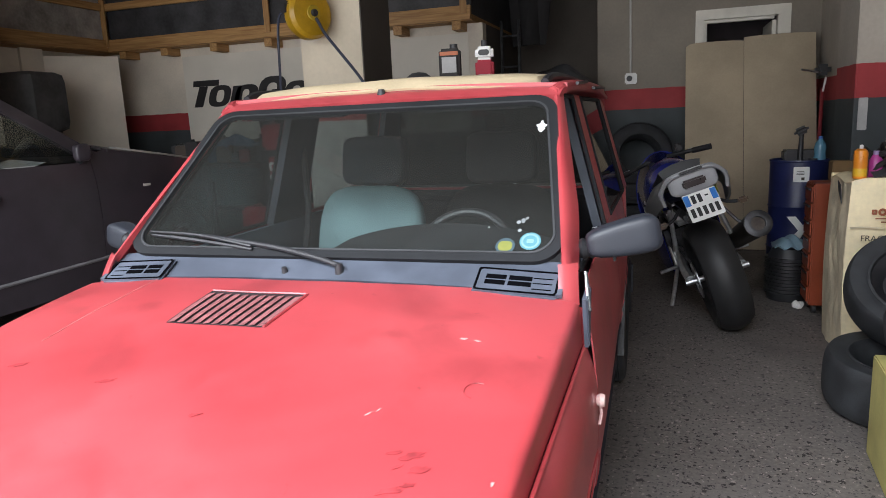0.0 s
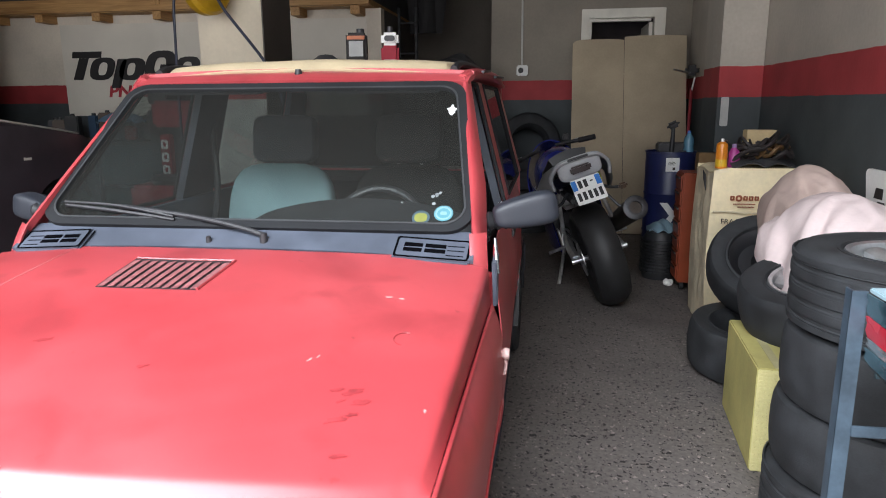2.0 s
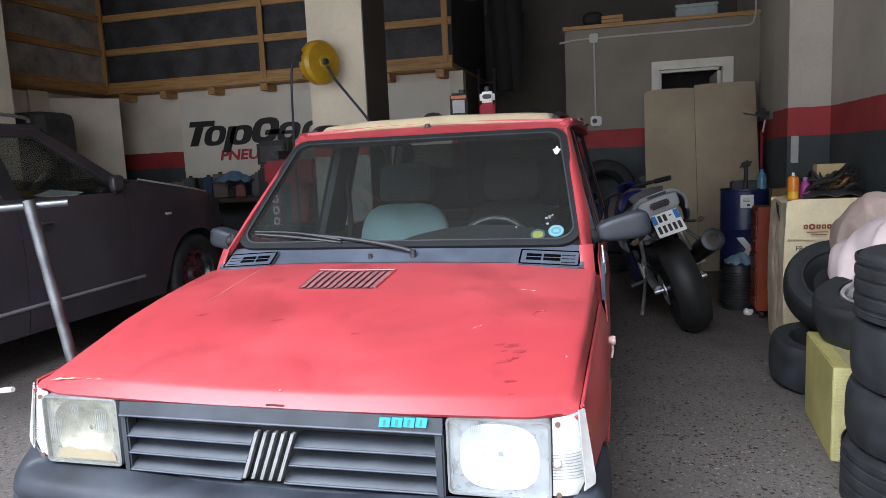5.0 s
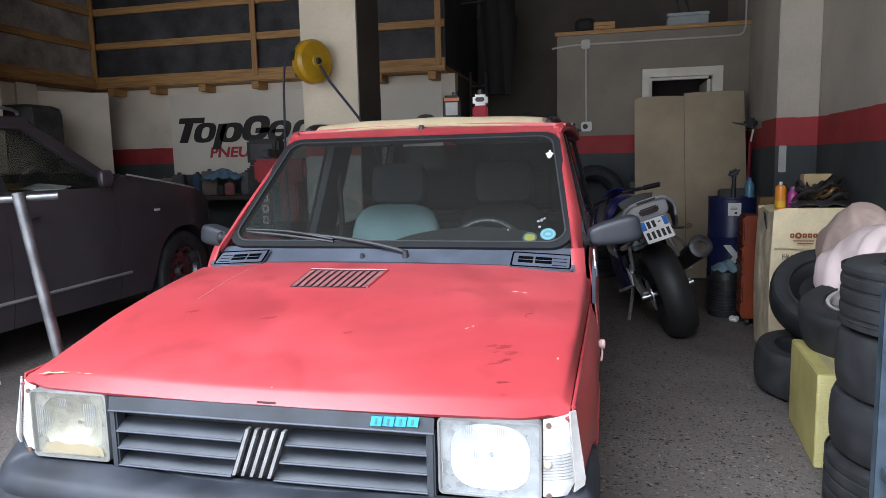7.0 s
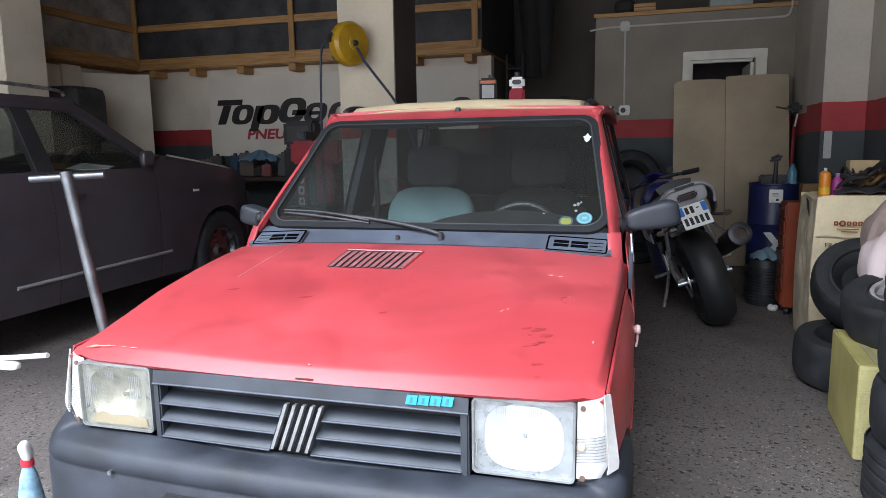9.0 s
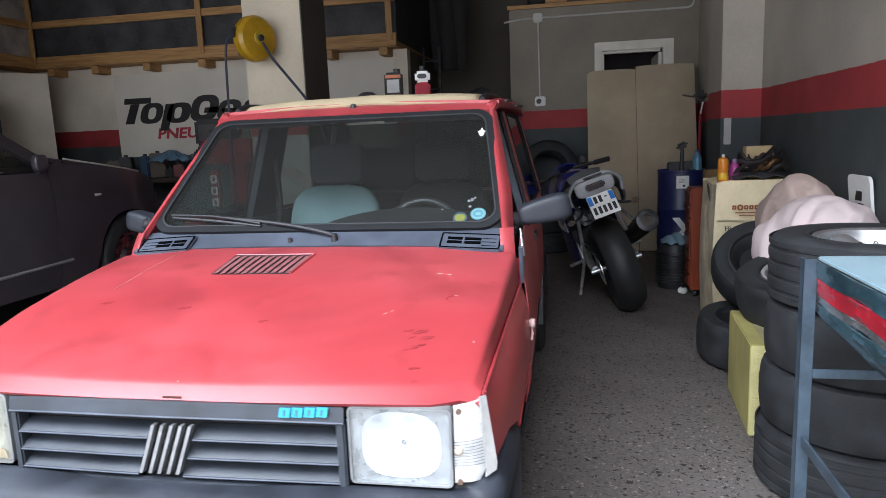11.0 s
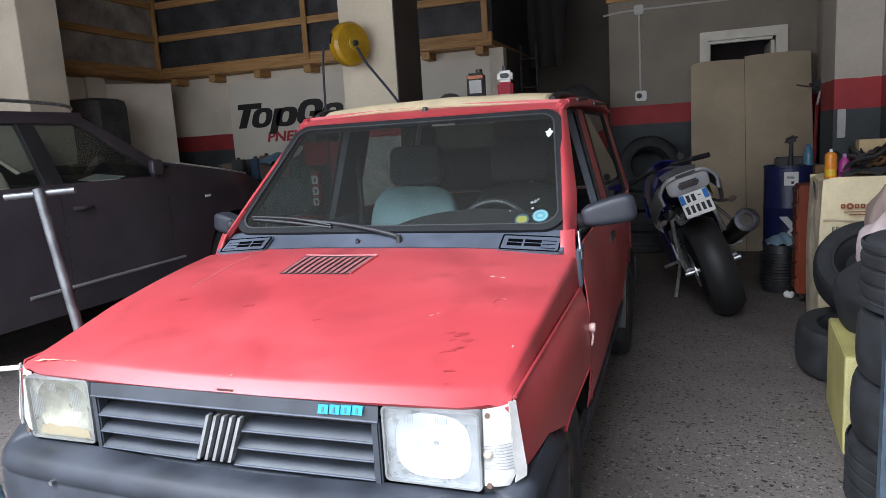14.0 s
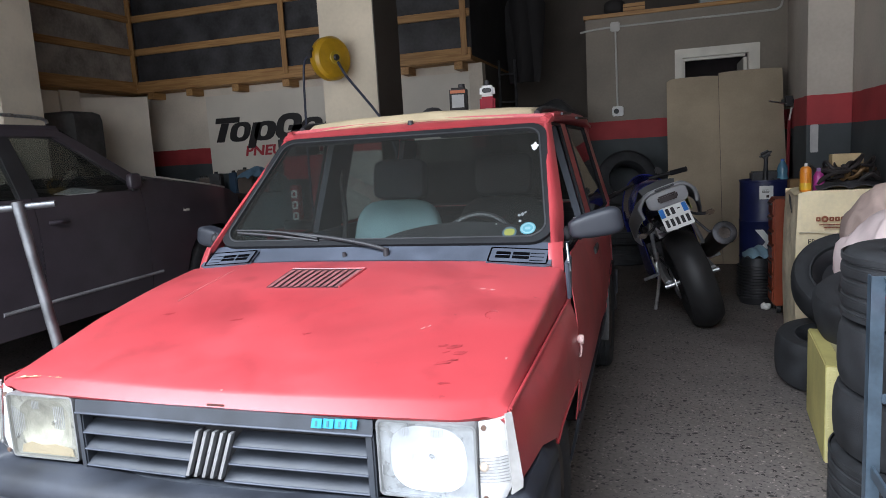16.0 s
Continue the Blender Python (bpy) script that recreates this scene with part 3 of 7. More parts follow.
CHIP = mat("pale_paint_chip", (0.56, 0.26, 0.25), 0.6)
SMEAR = mat("dark_smear", (0.315, 0.035, 0.042), 0.48, var=0.25, scale=30)
for x, y, w, l, a, m in ((0.504, 0.732, 0.016, 0.007, 8, CHIP), (0.533, 0.730, 0.014, 0.005, -6, CHIP), (0.414, 0.452, 0.014, 0.004, 55, CHIP), (0.428, 0.465, 0.003, 0.010, -20, CHIP), (0.655, 0.345, 0.005, 0.009, 0, CHIP), (0.02, 0.135, 0.006, 0.005, 0, CHIP)):
    bm = bmesh.new()
    prism(bm, [(w * 0.5 * math.cos(t), l * 0.5 * math.sin(t) * (1 + 0.4 * math.sin(3 * t))) for t in [2 * math.pi * i / 10 for i in range(10)]], 0.0006, Matrix.Translation((x, y, 0)) @ pose(0, 0, 0, 0, 0, a))
    part("paint_chip", laid(bm), m, bonnet)
# pale line drawn for the light that catches the crease's edge
bm = bmesh.new()
tube(bm, [on_bonnet(-0.462 - 0.004 * (1 - y), y, 0.0006) for y in (1.0, 0.92, 0.84, 0.76, 0.68, 0.60)], 0.0010, 5, 2)
part("scratch_and_glint", bm, mat("glint_pink", (0.56, 0.22, 0.22), 0.6), bonnet, "long pale line along the crease, its highlight painted on")
bm = bmesh.new()
tube(bm, [on_bonnet(0.576 + 0.022 * math.cos(1.2 + 0.42 * k), 0.556 + 0.024 * math.sin(1.2 + 0.42 * k), 0.0004) for k in range(9)], 0.0010, 5, 2)
part("scratch_and_glint", bm, SMEAR, bonnet)
LACQUER = mat("yellowed_lacquer_edge", (0.66, 0.42, 0.24), 0.45, var=0.3, scale=60)
for x, y, l, w in ((-0.618, 0.160, 0.060, 0.006), (-0.575, 0.158, 0.050, 0.004), (-0.490, 0.152, 0.024, 0.003), (-0.520, 0.154, 0.016, 0.002)):
    bm = bmesh.new()
    prism(bm, [(x + l * (k / 8 - 0.5), y + w * (0.4 + 0.5 * math.sin(5 * k)) * math.sin(math.pi * k / 8)) for k in range(9)] + [(x + l * (k / 8 - 0.5), y - w * 0.4 * math.sin(math.pi * k / 8)) for k in range(7, 0, -1)], 0.0005)
    part("lacquer_flake", laid(bm), LACQUER, bonnet, "yellowed edge of lifting lacquer")
rs = random.Random(4)
for x, y, r in ((0.497, 0.371, 0.016), (0.522, 0.368, 0.022), (0.545, 0.345, 0.020), (0.536, 0.310, 0.014), (0.515, 0.294, 0.022), (0.543, 0.216, 0.014), (0.508, 0.340, 0.010), (0.10, 0.40, 0.016), (-0.16, 0.47, 0.020), (-0.42, 0.50, 0.022)):
    bm = bmesh.new()
    pts = []
    for i in range(14):
        t = 2 * math.pi * i / 14
        q = r * (0.3 + 0.5 * rs.random())
        pts.append((q * 1.5 * math.cos(t), q * 0.55 * math.sin(t)))
    prism(bm, pts, 0.0003, Matrix.Translation((x, y, 0)) @ pose(0, 0, 0, 0, 0, 25))
    laid(bm)
    part("smear", bm, SMEAR, bonnet)

# grey scuttle panel with a louvre at each end
def scuttle_point(uu, v):
    u = 2 * uu - 1
    y0, y1 = 1.016 - 0.030 * u ** 4, 1.115 - 0.02 * u ** 4
    y = y0 + (y1 - y0) * v
    return (u * 0.664, y, 0.925 + 0.012 * (1 - u * u) + 0.052 * v)


SLOTBLACK = mat("open_slot", (0.003, 0.003, 0.004), 1.0, spec=0.0)
scuttle = part("scuttle_panel", sheet(bmesh.new(), scuttle_point, 30, 5, -0.01), GREYPL, car, "blue-grey plastic scuttle panel")
for sx in (-1, 1):
    LP = Matrix.Translation((sx * 0.553, 1.024, 0.942)) @ pose(0, 0, 0, 28, sx * 3, 0)
    g = part("louvre_panel", box(bmesh.new(), (0, 0, 0), (0.206, 0.094, 0.012), 0.005, LP), GREYPL, scuttle)
    rim = ring(bmesh.new(), rounded(0.200, 0.082, 0.008), rounded(0.188, 0.070, 0.006), 0.0016, LP @ Matrix.Translation((0, 0, 0.0050)))
    part("groove", rim, SLOTBLACK, g)
    for y in (-0.010, 0.010):
        for x, w in ((-0.052, 0.050), (0.008, 0.056)):
            part("slot", box(bmesh.new(), (sx * x, y, 0.0058), (w, 0.0155, 0.0022), 0.0004, LP), SLOTBLACK, g)
    for y in (-0.024, -0.004, 0.014):
        part("groove", box(bmesh.new(), (sx * 0.062, y, 0.0056), (0.046, 0.0040, 0.0016), 0.0004, LP), SLOTBLACK, g)

# windscreen, its rubber and the frame round it
WS_BASE, WS_SLOPE = Vector((0, 1.088, 0.972)), math.atan2(0.425, 0.462)
WS = Matrix.Translation(WS_BASE) @ pose(0, 0, 0, math.degrees(WS_SLOPE))
WS_H = 0.605


def ws_outline(inset):
    pts = []
    hb, ht, r = 0.652 - inset, 0.588 - inset, 0.075 - inset * 0.6
    y0, y1 = inset, WS_H - inset
    for cx, cy, a0 in ((ht - r, y1 - r, 0), (-(ht - r), y1 - r, 90), (-(hb - r), y0 + r, 180), (hb - r, y0 + r, 270)):
        for k in range(7):
            a = radians(a0 + 15 * k)
            pts.append((cx + r * math.cos(a), cy + r * math.sin(a)))
    return pts


bm = ring(bmesh.new(), ws_outline(0.0), ws_outline(0.030), 0.014, WS)
seal = part("windscreen_seal", bm, SEAL, car, "wide black rubber windscreen seal")
bm = ring(bmesh.new(), ws_outline(0.024), ws_outline(0.029), 0.0165, WS)
part("seal_bead", bm, mat("seal_bead_black", (0.04, 0.042, 0.045), 0.4), seal)
glass = part("windscreen", prism(bmesh.new(), ws_outline(0.028), 0.005, WS @ Matrix.Translation((0, 0, 0.004))), GLASS, car, "dusty windscreen with round stickers")
glass.visible_shadow = False


def on_screen(x, z, lift=0.0105):
    t = (z - WS_BASE.z) / math.sin(WS_SLOPE)
    return WS @ Matrix.Translation((x, t, lift))


def disc(bm, r, m, d=0.0008, n=24):
    return prism(bm, [(r * math.cos(2 * math.pi * k / n), r * math.sin(2 * math.pi * k / n)) for k in range(n)], d, m)


TEAL = mat("teal_print", (0.17, 0.29, 0.32), 0.5)
PALE_TEAL = mat("pale_teal_print", (0.065, 0.20, 0.24), 0.5)
YELLOWP = mat("yellow_print", (0.17, 0.18, 0.035), 0.5)
DARKP = mat("dark_print", (0.03, 0.06, 0.08), 0.5)
s1 = part("sticker", disc(bmesh.new(), 0.027, on_screen(0.567, 1.016)), PALE_TEAL, glass, "round pale teal sticker")
part("print", ring(bmesh.new(), rounded(0.046, 0.046, 0.0229), rounded(0.036, 0.036, 0.0179), 0.0006, on_screen(0.567, 1.016, 0.0114)), TEAL, s1)
part("print", prism(bmesh.new(), rounded(0.018, 0.012, 0.004), 0.0006, on_screen(0.567, 1.016, 0.0114)), TEAL, s1)
s2 = part("sticker", disc(bmesh.new(), 0.025, on_screen(0.505, 1.005)), DARKP, glass, "round yellow and dark sticker")
part("print", prism(bmesh.new(), rounded(0.036, 0.030, 0.012), 0.0006, on_screen(0.505, 1.005, 0.0114)), YELLOWP, s2)
PALEST = mat("torn_sticker_white", (0.60, 0.61, 0.60), 0.6)
bm = bmesh.new()
prism(bm, [(0.013 * (1 + 0.35 * math.sin(5 * t)) * math.cos(t), 0.019 * (1 + 0.3 * math.cos(4 * t)) * math.sin(t)) for t in [2 * math.pi * k / 18 for k in range(18)]], 0.0008, on_screen(0.549, 1.293))
part("sticker", bm, PALEST, glass, "torn white sticker")
for k in range(7):
    bm = disc(bmesh.new(), 0.003 + 0.003 * rs.random(), on_screen(0.518 + 0.036 * rs.random(), 1.036 + 0.032 * rs.random()), 0.0006, 8)
    part("sticker_remnant", bm, mat("remnant_grey", (0.22, 0.24, 0.25), 0.6), glass)

# frame of the cabin
for sx in (-1, 1):
    bm = bmesh.new()

    def pillar(u, v, sx=sx):
        v = 0.065 + 0.935 * v
        y = 1.005 + 0.545 * v
        z = 0.925 + 0.475 * v
        xi = 0.665 - 0.098 * v
        xo = body_x(y, z) + 0.002 - 0.021 * max(0.0, 1 - 3 * v)
        k = u
        xx = xi + (xo - xi) * k
        return (sx * xx, y + 0.07 * k * (1 - v) * 0.4 + 0.05 * k ** 2, z + 0.020 * (1 - k) * (1 - v) + 0.012 * math.sin(math.pi * k))
    sheet(bm, pillar, 6, 16, -0.02 * sx)
    part("windscreen_pillar", bm, RED, car)
    foot = sheet(bmesh.new(), lambda u, v, sx=sx: (sx * (0.658 + 0.043 * u - 0.009 * v), 0.988 + 0.032 * v + 0.021 * v * v + 0.030 * u * u, 0.895 + 0.090 * v), 6, 6, -0.006 * sx)
    part("pillar_foot", foot, RED, car)
    # roof side rail with its black slot
    bm = bmesh.new()
    pts = [(sx * 0.566, 1.560, 1.396), (sx * 0.584, 1.66, 1.416), (sx * 0.592, 2.1, 1.430), (sx * 0.585, 2.8, 1.432), (sx * 0.565, 3.08, 1.405), (sx * 0.56, 3.2, 1.30)]
    tube(bm, pts, 0.020, 10, 6)
    part("roof_rail", bm, RED, car)
    for ya, yb in ((1.66, 1.98), (2.16, 2.70)):
        bm = bmesh.new()
        tube(bm, [(sx * 0.622, ya, 1.425), (sx * 0.617, yb, 1.440)], 0.006, 6, 1)
        part("gutter_slot", bm, BLACKPL, car)
    # middle and rear pillars
    for y0, y1, t0, t1, nm in ((1.90, 2.135, 1.93, 2.135, "middle_pillar"), (2.98, 3.26, 2.90, 3.10, "rear_pillar")):
        bm = bmesh.new()
        sheet(bm, lambda u, v: (sx * (body_x(2.2, 0.94 + 0.46 * v) + 0.002), (y0 + (y1 - y0) * u) * (1 - v) + (t0 + (t1 - t0) * u) * v, 0.94 + 0.46 * v), 3, 8, -0.008 * sx)
        part(nm, bm, RED, car)
        bm = sheet(bmesh.new(), lambda u, v: (sx * (body_x(2.2, 0.94 + 0.46 * v) - 0.010), (y0 - 0.012 + (y1 - y0 + 0.024) * u) * (1 - v) + (t0 - 0.012 + (t1 - t0 + 0.024) * u) * v, 0.94 + 0.45 * v), 3, 8, -0.030 * sx)
        part("pillar_trim", bm, DARKPL, car, "dark inner pillar trim")
    # side glass with rubber edges
    for y0, y1, t0, t1, nm in ((1.16, 1.895, 1.60, 1.925, "door_window"), (2.145, 2.97, 2.145, 2.89, "quarter_window")):
        def pane(u, v, inset=0.0, out=0.0):
            v2 = inset + (1 - 2 * inset) * v
            z = 0.946 + 0.445 * v2
            ya, yb = y0 + (t0 - y0) * v2, y1 + (t1 - y1) * v2
            return Vector((sx * (body_x(2.2, z) - 0.006 + out), ya + (yb - ya) * u, z))
        bm = sheet(bmesh.new(), pane, 2, 6, 0.004)
        if sx > 0 and nm == "door_window":
            # wound down into the door
            bm.free()
            p = car
        else:
            p = part(nm, bm, SIDEGLASS if sx > 0 else GLASS, car)
            p.visible_shadow = False
        bm = bmesh.new()
        loop = [pane(0, 0, 0, 0.008), pane(1, 0, 0, 0.008), pane(1, 1, 0, 0.008), pane(0, 1, 0, 0.008), pane(0, 0, 0, 0.008)]
        for a, b in zip(loop, loop[1:]):
            tube(bm, (a, b), 0.007, 6, 1)
        part("window_rubber", bm, SEAL, p)
    # inner door card seen through the glass
    bm = sheet(bmesh.new(), lambda u, v: (sx * 0.655, 1.15 + 1.9 * u, 0.35 + 0.59 * v), 4, 4, 0.02)
    part("door_card", bm, GREYPL, car)

# header above the screen and the roof skin
bm = sheet(bmesh.new(), lambda u, v: ((2 * u - 1) * (0.586 + 0.012 * v), 1.531 + 0.068 * v, 1.390 + 0.026 * math.sin(v * 1.5) + 0.012 * (1 - (2 * u - 1) ** 2)), 24, 5, -0.02)
part("roof_header", bm, RED, car)
bm = sheet(bmesh.new(), lambda u, v: ((2 * u - 1) * 0.600, 1.598 + 1.49 * v, 1.418 + 0.036 * math.sin(math.pi * min(1, 0.12 + v * 0.88)) - 0.006 * abs(2 * u - 1) ** 4 + 0.01 * (1 - (2 * u - 1) ** 2)), 16, 16, -0.015)
roof = part("roof", bm, RED, car)
CANVAS = mat("beige_canvas", (0.46, 0.37, 0.235), 0.85, var=0.12, scale=5, bump=0.3, bscale=120)


def canvas_point(uu, v):
    u = 2 * uu - 1
    z = 1.440 + 0.018 * (1 - u * u) + 0.042 * math.sin(math.pi * (0.06 + 0.6 * v)) + 0.0015 * math.sin(9 * u + 5 * v)
    if abs(u) > 0.93:
        z -= 0.03 * ((abs(u) - 0.93) / 0.07) ** 2
    if v < 0.05:
        z -= 0.030 * (1 - v / 0.05)
    return (u * (0.525 - 0.01 * v), 1.590 + 0.952 * v + 0.012 * u * u, z)


canvas = part("canvas_roof", sheet(bmesh.new(), canvas_point, 40, 30, -0.008), CANVAS, car, "beige canvas folding roof, bowed and closed")
for sx in (-1, 1):
    bm = bmesh.new()
    tube(bm, [(sx * 0.530, 1.61, 1.430), (sx * 0.536, 1.72, 1.452), (sx * 0.534, 2.1, 1.462), (sx * 0.53, 2.56, 1.46)], 0.014, 8, 5)
    part("canvas_edge", bm, BLACKPL, canvas, "black edge strip of the canvas roof")
rod(bm := bmesh.new(), (0, 1.578, 1.418), (0, 1.578, 1.438), 0.015, 0.010, 14)
part("roof_catch", bm, BLACKPL, car)

# tailgate
bm = sheet(bmesh.new(), lambda u, v: ((2 * u - 1) * (0.70 - 0.02 * v), 3.29 - 0.01 * v, 0.32 + 0.62 * v), 10, 6, -0.03)
tail = part("tailgate", bm, RED, car)
bm = sheet(bmesh.new(), lambda u, v: ((2 * u - 1) * (0.60 - 0.06 * v), 3.26 - 0.16 * v, 0.96 + 0.43 * v), 6, 6, 0.004)
rw = part("rear_window", bm, DARKGLASS, tail)
rw.visible_shadow = False
part("rear_bumper", slab(-0.72, 0.72, 3.29, 3.39, 0.30, 0.52, 0.03), DARKPL, car)
part("floor_pan", slab(-0.66, 0.66, 0.35, 3.25, 0.24, 0.30), BLACKPL, car)
part("bulkhead", slab(-0.64, 0.64, 0.99, 1.03, 0.28, 0.90), BLACKPL, car)

# front: bumper, grille, lamps
def bumper_path(k):
    """Outline of the bumper in plan, from one arch round the nose to the other."""
    pts = ((0.748, 0.495), (0.755, 0.28), (0.745, 0.13), (0.70, 0.060), (0.60, 0.030), (0.35, 0.012), (0.0, 0.004))
    pts = pts + tuple((-x, y) for x, y in pts[-2::-1])
    t = k * (len(pts) - 1)
    i = min(int(t), len(pts) - 2)
    f = t - i
    p0, p1, p2, p3 = (Vector(pts[max(0, min(len(pts) - 1, j))]) for j in (i - 1, i, i + 1, i + 2))
    return 0.5 * ((2 * p1) + (p2 - p0) * f + (2 * p0 - 5 * p1 + 4 * p2 - p3) * f * f + (3 * p1 - p0 - 3 * p2 + p3) * f ** 3)


BUMPER = ((0.250, 0.045), (0.262, 0.012), (0.30, 0.0), (0.485, 0.0), (0.492, 0.006), (0.500, 0.006), (0.507, 0.001), (0.530, 0.006), (0.548, 0.024), (0.556, 0.060), (0.558, 0.105))


def bumper_point(u, v):
    i = min(int(v * (len(BUMPER) - 1) + 1e-6), len(BUMPER) - 1)
    z, inset = BUMPER[i]
    p, q = bumper_path(u), bumper_path(min(1, u + 0.004)) - bumper_path(max(0, u - 0.004))
    n = Vector((-q.y, q.x)).normalized()
    if n.dot(Vector((0, 0.6)) - p) < 0:
        n = -n
    side = max(0.0, abs(p.x) - 0.70) / 0.05
    p = p + n * inset
    return (p.x, p.y, z + 0.02 * side * (z - 0.25) + lerp_table(p.y, ((0.09, 0.0), (0.17, 0.038), (0.33, 0.048), (0.49, 0.0))) * max(0.0, (z - 0.30) / 0.25) * min(1.0, max(0.0, abs(p.x) - 0.66) / 0.05))


bumper = part("front_bumper", sheet(bmesh.new(), bumper_point, 96, len(BUMPER) - 1, 0.006), DARKPL, car, "worn dark grey plastic front bumper", 50)
rod(bm := bmesh.new(), (-0.468, 0.030, 0.502), (-0.468, 0.012, 0.502), 0.008, 0.006, 12)
part("bolt", bm, STEEL, bumper, "bare steel bolt head")
part("plate_recess", slab(-0.305, 0.305, -0.003, 0.02, 0.325, 0.476, 0.004), BLACKPL, bumper, "empty number plate recess")
for sx in (-1, 1):
    bm = bmesh.new()
    rod(bm, (sx * 0.30, 0.0, 0.455), (sx * 0.30, 0.02, 0.455), 0.006, None, 8)
    part("bumper_screw", bm, STEEL, bumper)

def grille_y(x, back=0.0):
    """The grille bows forward in the middle."""
    return 0.114 - 0.030 * math.cos(math.pi * min(0.42, abs(x)) / 0.84) + back


grille = part("grille", sheet(bmesh.new(), lambda u, v: (-0.405 + 0.813 * u, grille_y(-0.405 + 0.813 * u, 0.050), 0.548 + 0.195 * v), 20, 3, -0.006), mat("grille_black", (0.008, 0.008, 0.010), 0.7), car, "dark grey plastic grille with slanted bars")


def across(x0, x1, rows):
    """A bowed bar: rows of (height, depth) drawn across the grille."""
    def f(u, v):
        x = x0 + (x1 - x0) * u
        i = min(int(v * (len(rows) - 1)), len(rows) - 2)
        k = v * (len(rows) - 1) - i
        z, d = (rows[i][j] + (rows[i + 1][j] - rows[i][j]) * k for j in (0, 1))
        return (x, grille_y(x, d), z - 0.012 * (x / 0.41) ** 2)
    return sheet(bmesh.new(), f, 24, len(rows) - 1, -0.006)


GRILLEPL = mat("weathered_grille_plastic", (0.036, 0.042, 0.053), 0.5, var=0.2, scale=9, bump=0.12, bscale=400)
part("top_bar", across(-0.405, 0.408, [(0.7085, 0.010), (0.7105, -0.001), (0.715, 0.000), (0.746, 0.005), (0.744, 0.020)]), GRILLEPL, grille)
part("bar_lip", tube(bmesh.new(), [(x, grille_y(x, -0.0015), 0.7125 - 0.012 * (x / 0.41) ** 2) for x in [-0.405 + 0.813 * k / 16 for k in range(17)]], 0.0026, 6, 1), GREYPL, grille)
for z in (0.660, 0.617, 0.574):
    for x0, x1 in ((-0.388, -0.068 + 0.37 * (z - 0.578)), (0.040 + 0.37 * (z - 0.578), 0.391)):
        b_ = part("grille_bar", across(x0, x1, [(z - 0.004, 0.020), (z - 0.003, 0.005), (z + 0.003, 0.004), (z + 0.013, 0.016), (z + 0.022, 0.046)]), GRILLEPL, grille)
        part("bar_lip", tube(bmesh.new(), [(x, grille_y(x, 0.003), z - 0.012 * (x / 0.41) ** 2) for x in [x0 + (x1 - x0) * k / 10 for k in range(11)]], 0.0024, 6, 1), GREYPL, b_)
part("lower_bar", across(-0.392, 0.394, [(0.552, 0.030), (0.553, 0.004), (0.560, 0.003), (0.563, 0.016)]), GRILLEPL, grille)
for sx in (-1, 1):
    part("grille_end", box(bmesh.new(), (sx * 0.3975 + 0.0015, 0.130, 0.628), (0.020, 0.036, 0.150), 0.004), GRILLEPL, grille)
FRONTXZ = Matrix(((1, 0, 0, 0), (0, 0, 1, 0), (0, 1, 0, 0), (0, 0, 0, 1)))
BARSILVER = mat("grille_bar_silver", (0.40, 0.405, 0.415), 0.4, metal=0.7, var=0.15, scale=15)
for k in range(5):
    x = -0.058 + 0.0220 * k
    bar = bmesh.new()
    prism(bar, [(x - 0.0040, 0.581), (x + 0.0040, 0.581), (x + 0.0460, 0.694), (x + 0.0380, 0.694)], 0.018, Matrix.Translation((0, 0.080, 0)) @ FRONTXZ, 0.003)
    part("slanted_bar", bar, BARSILVER, grille, "silver slanted bar")
BADGEBLUE = mat("badge_blue", (0.05, 0.36, 0.55), 0.35)
for k in range(4):
    x = 0.270 + 0.0265 * k
    M = Matrix.Translation((0, grille_y(x + 0.012) - 0.0005, 0)) @ FRONTXZ
    bd = part("badge", prism(bmesh.new(), [(x, 0.7165), (x + 0.0250, 0.7165), (x + 0.0295, 0.7375), (x + 0.0045, 0.7375)], -0.0035, M), BADGEBLUE, grille, "small blue badge tile")
    part("badge_mark", prism(bmesh.new(), [(x + 0.010, 0.7205), (x + 0.0150, 0.7205), (x + 0.0175, 0.7335), (x + 0.0125, 0.7335)], -0.0010, Matrix.Translation((0, -0.0037, 0)) @ M), PALE_TEAL, bd)
bm = box(bmesh.new(), (0.02, 0.118, 0.7470), (0.050, 0.026, 0.006), 0.002)
part("bonnet_catch", bm, mat("rusty_red_iron", (0.10, 0.035, 0.03), 0.6, metal=0.3), car)

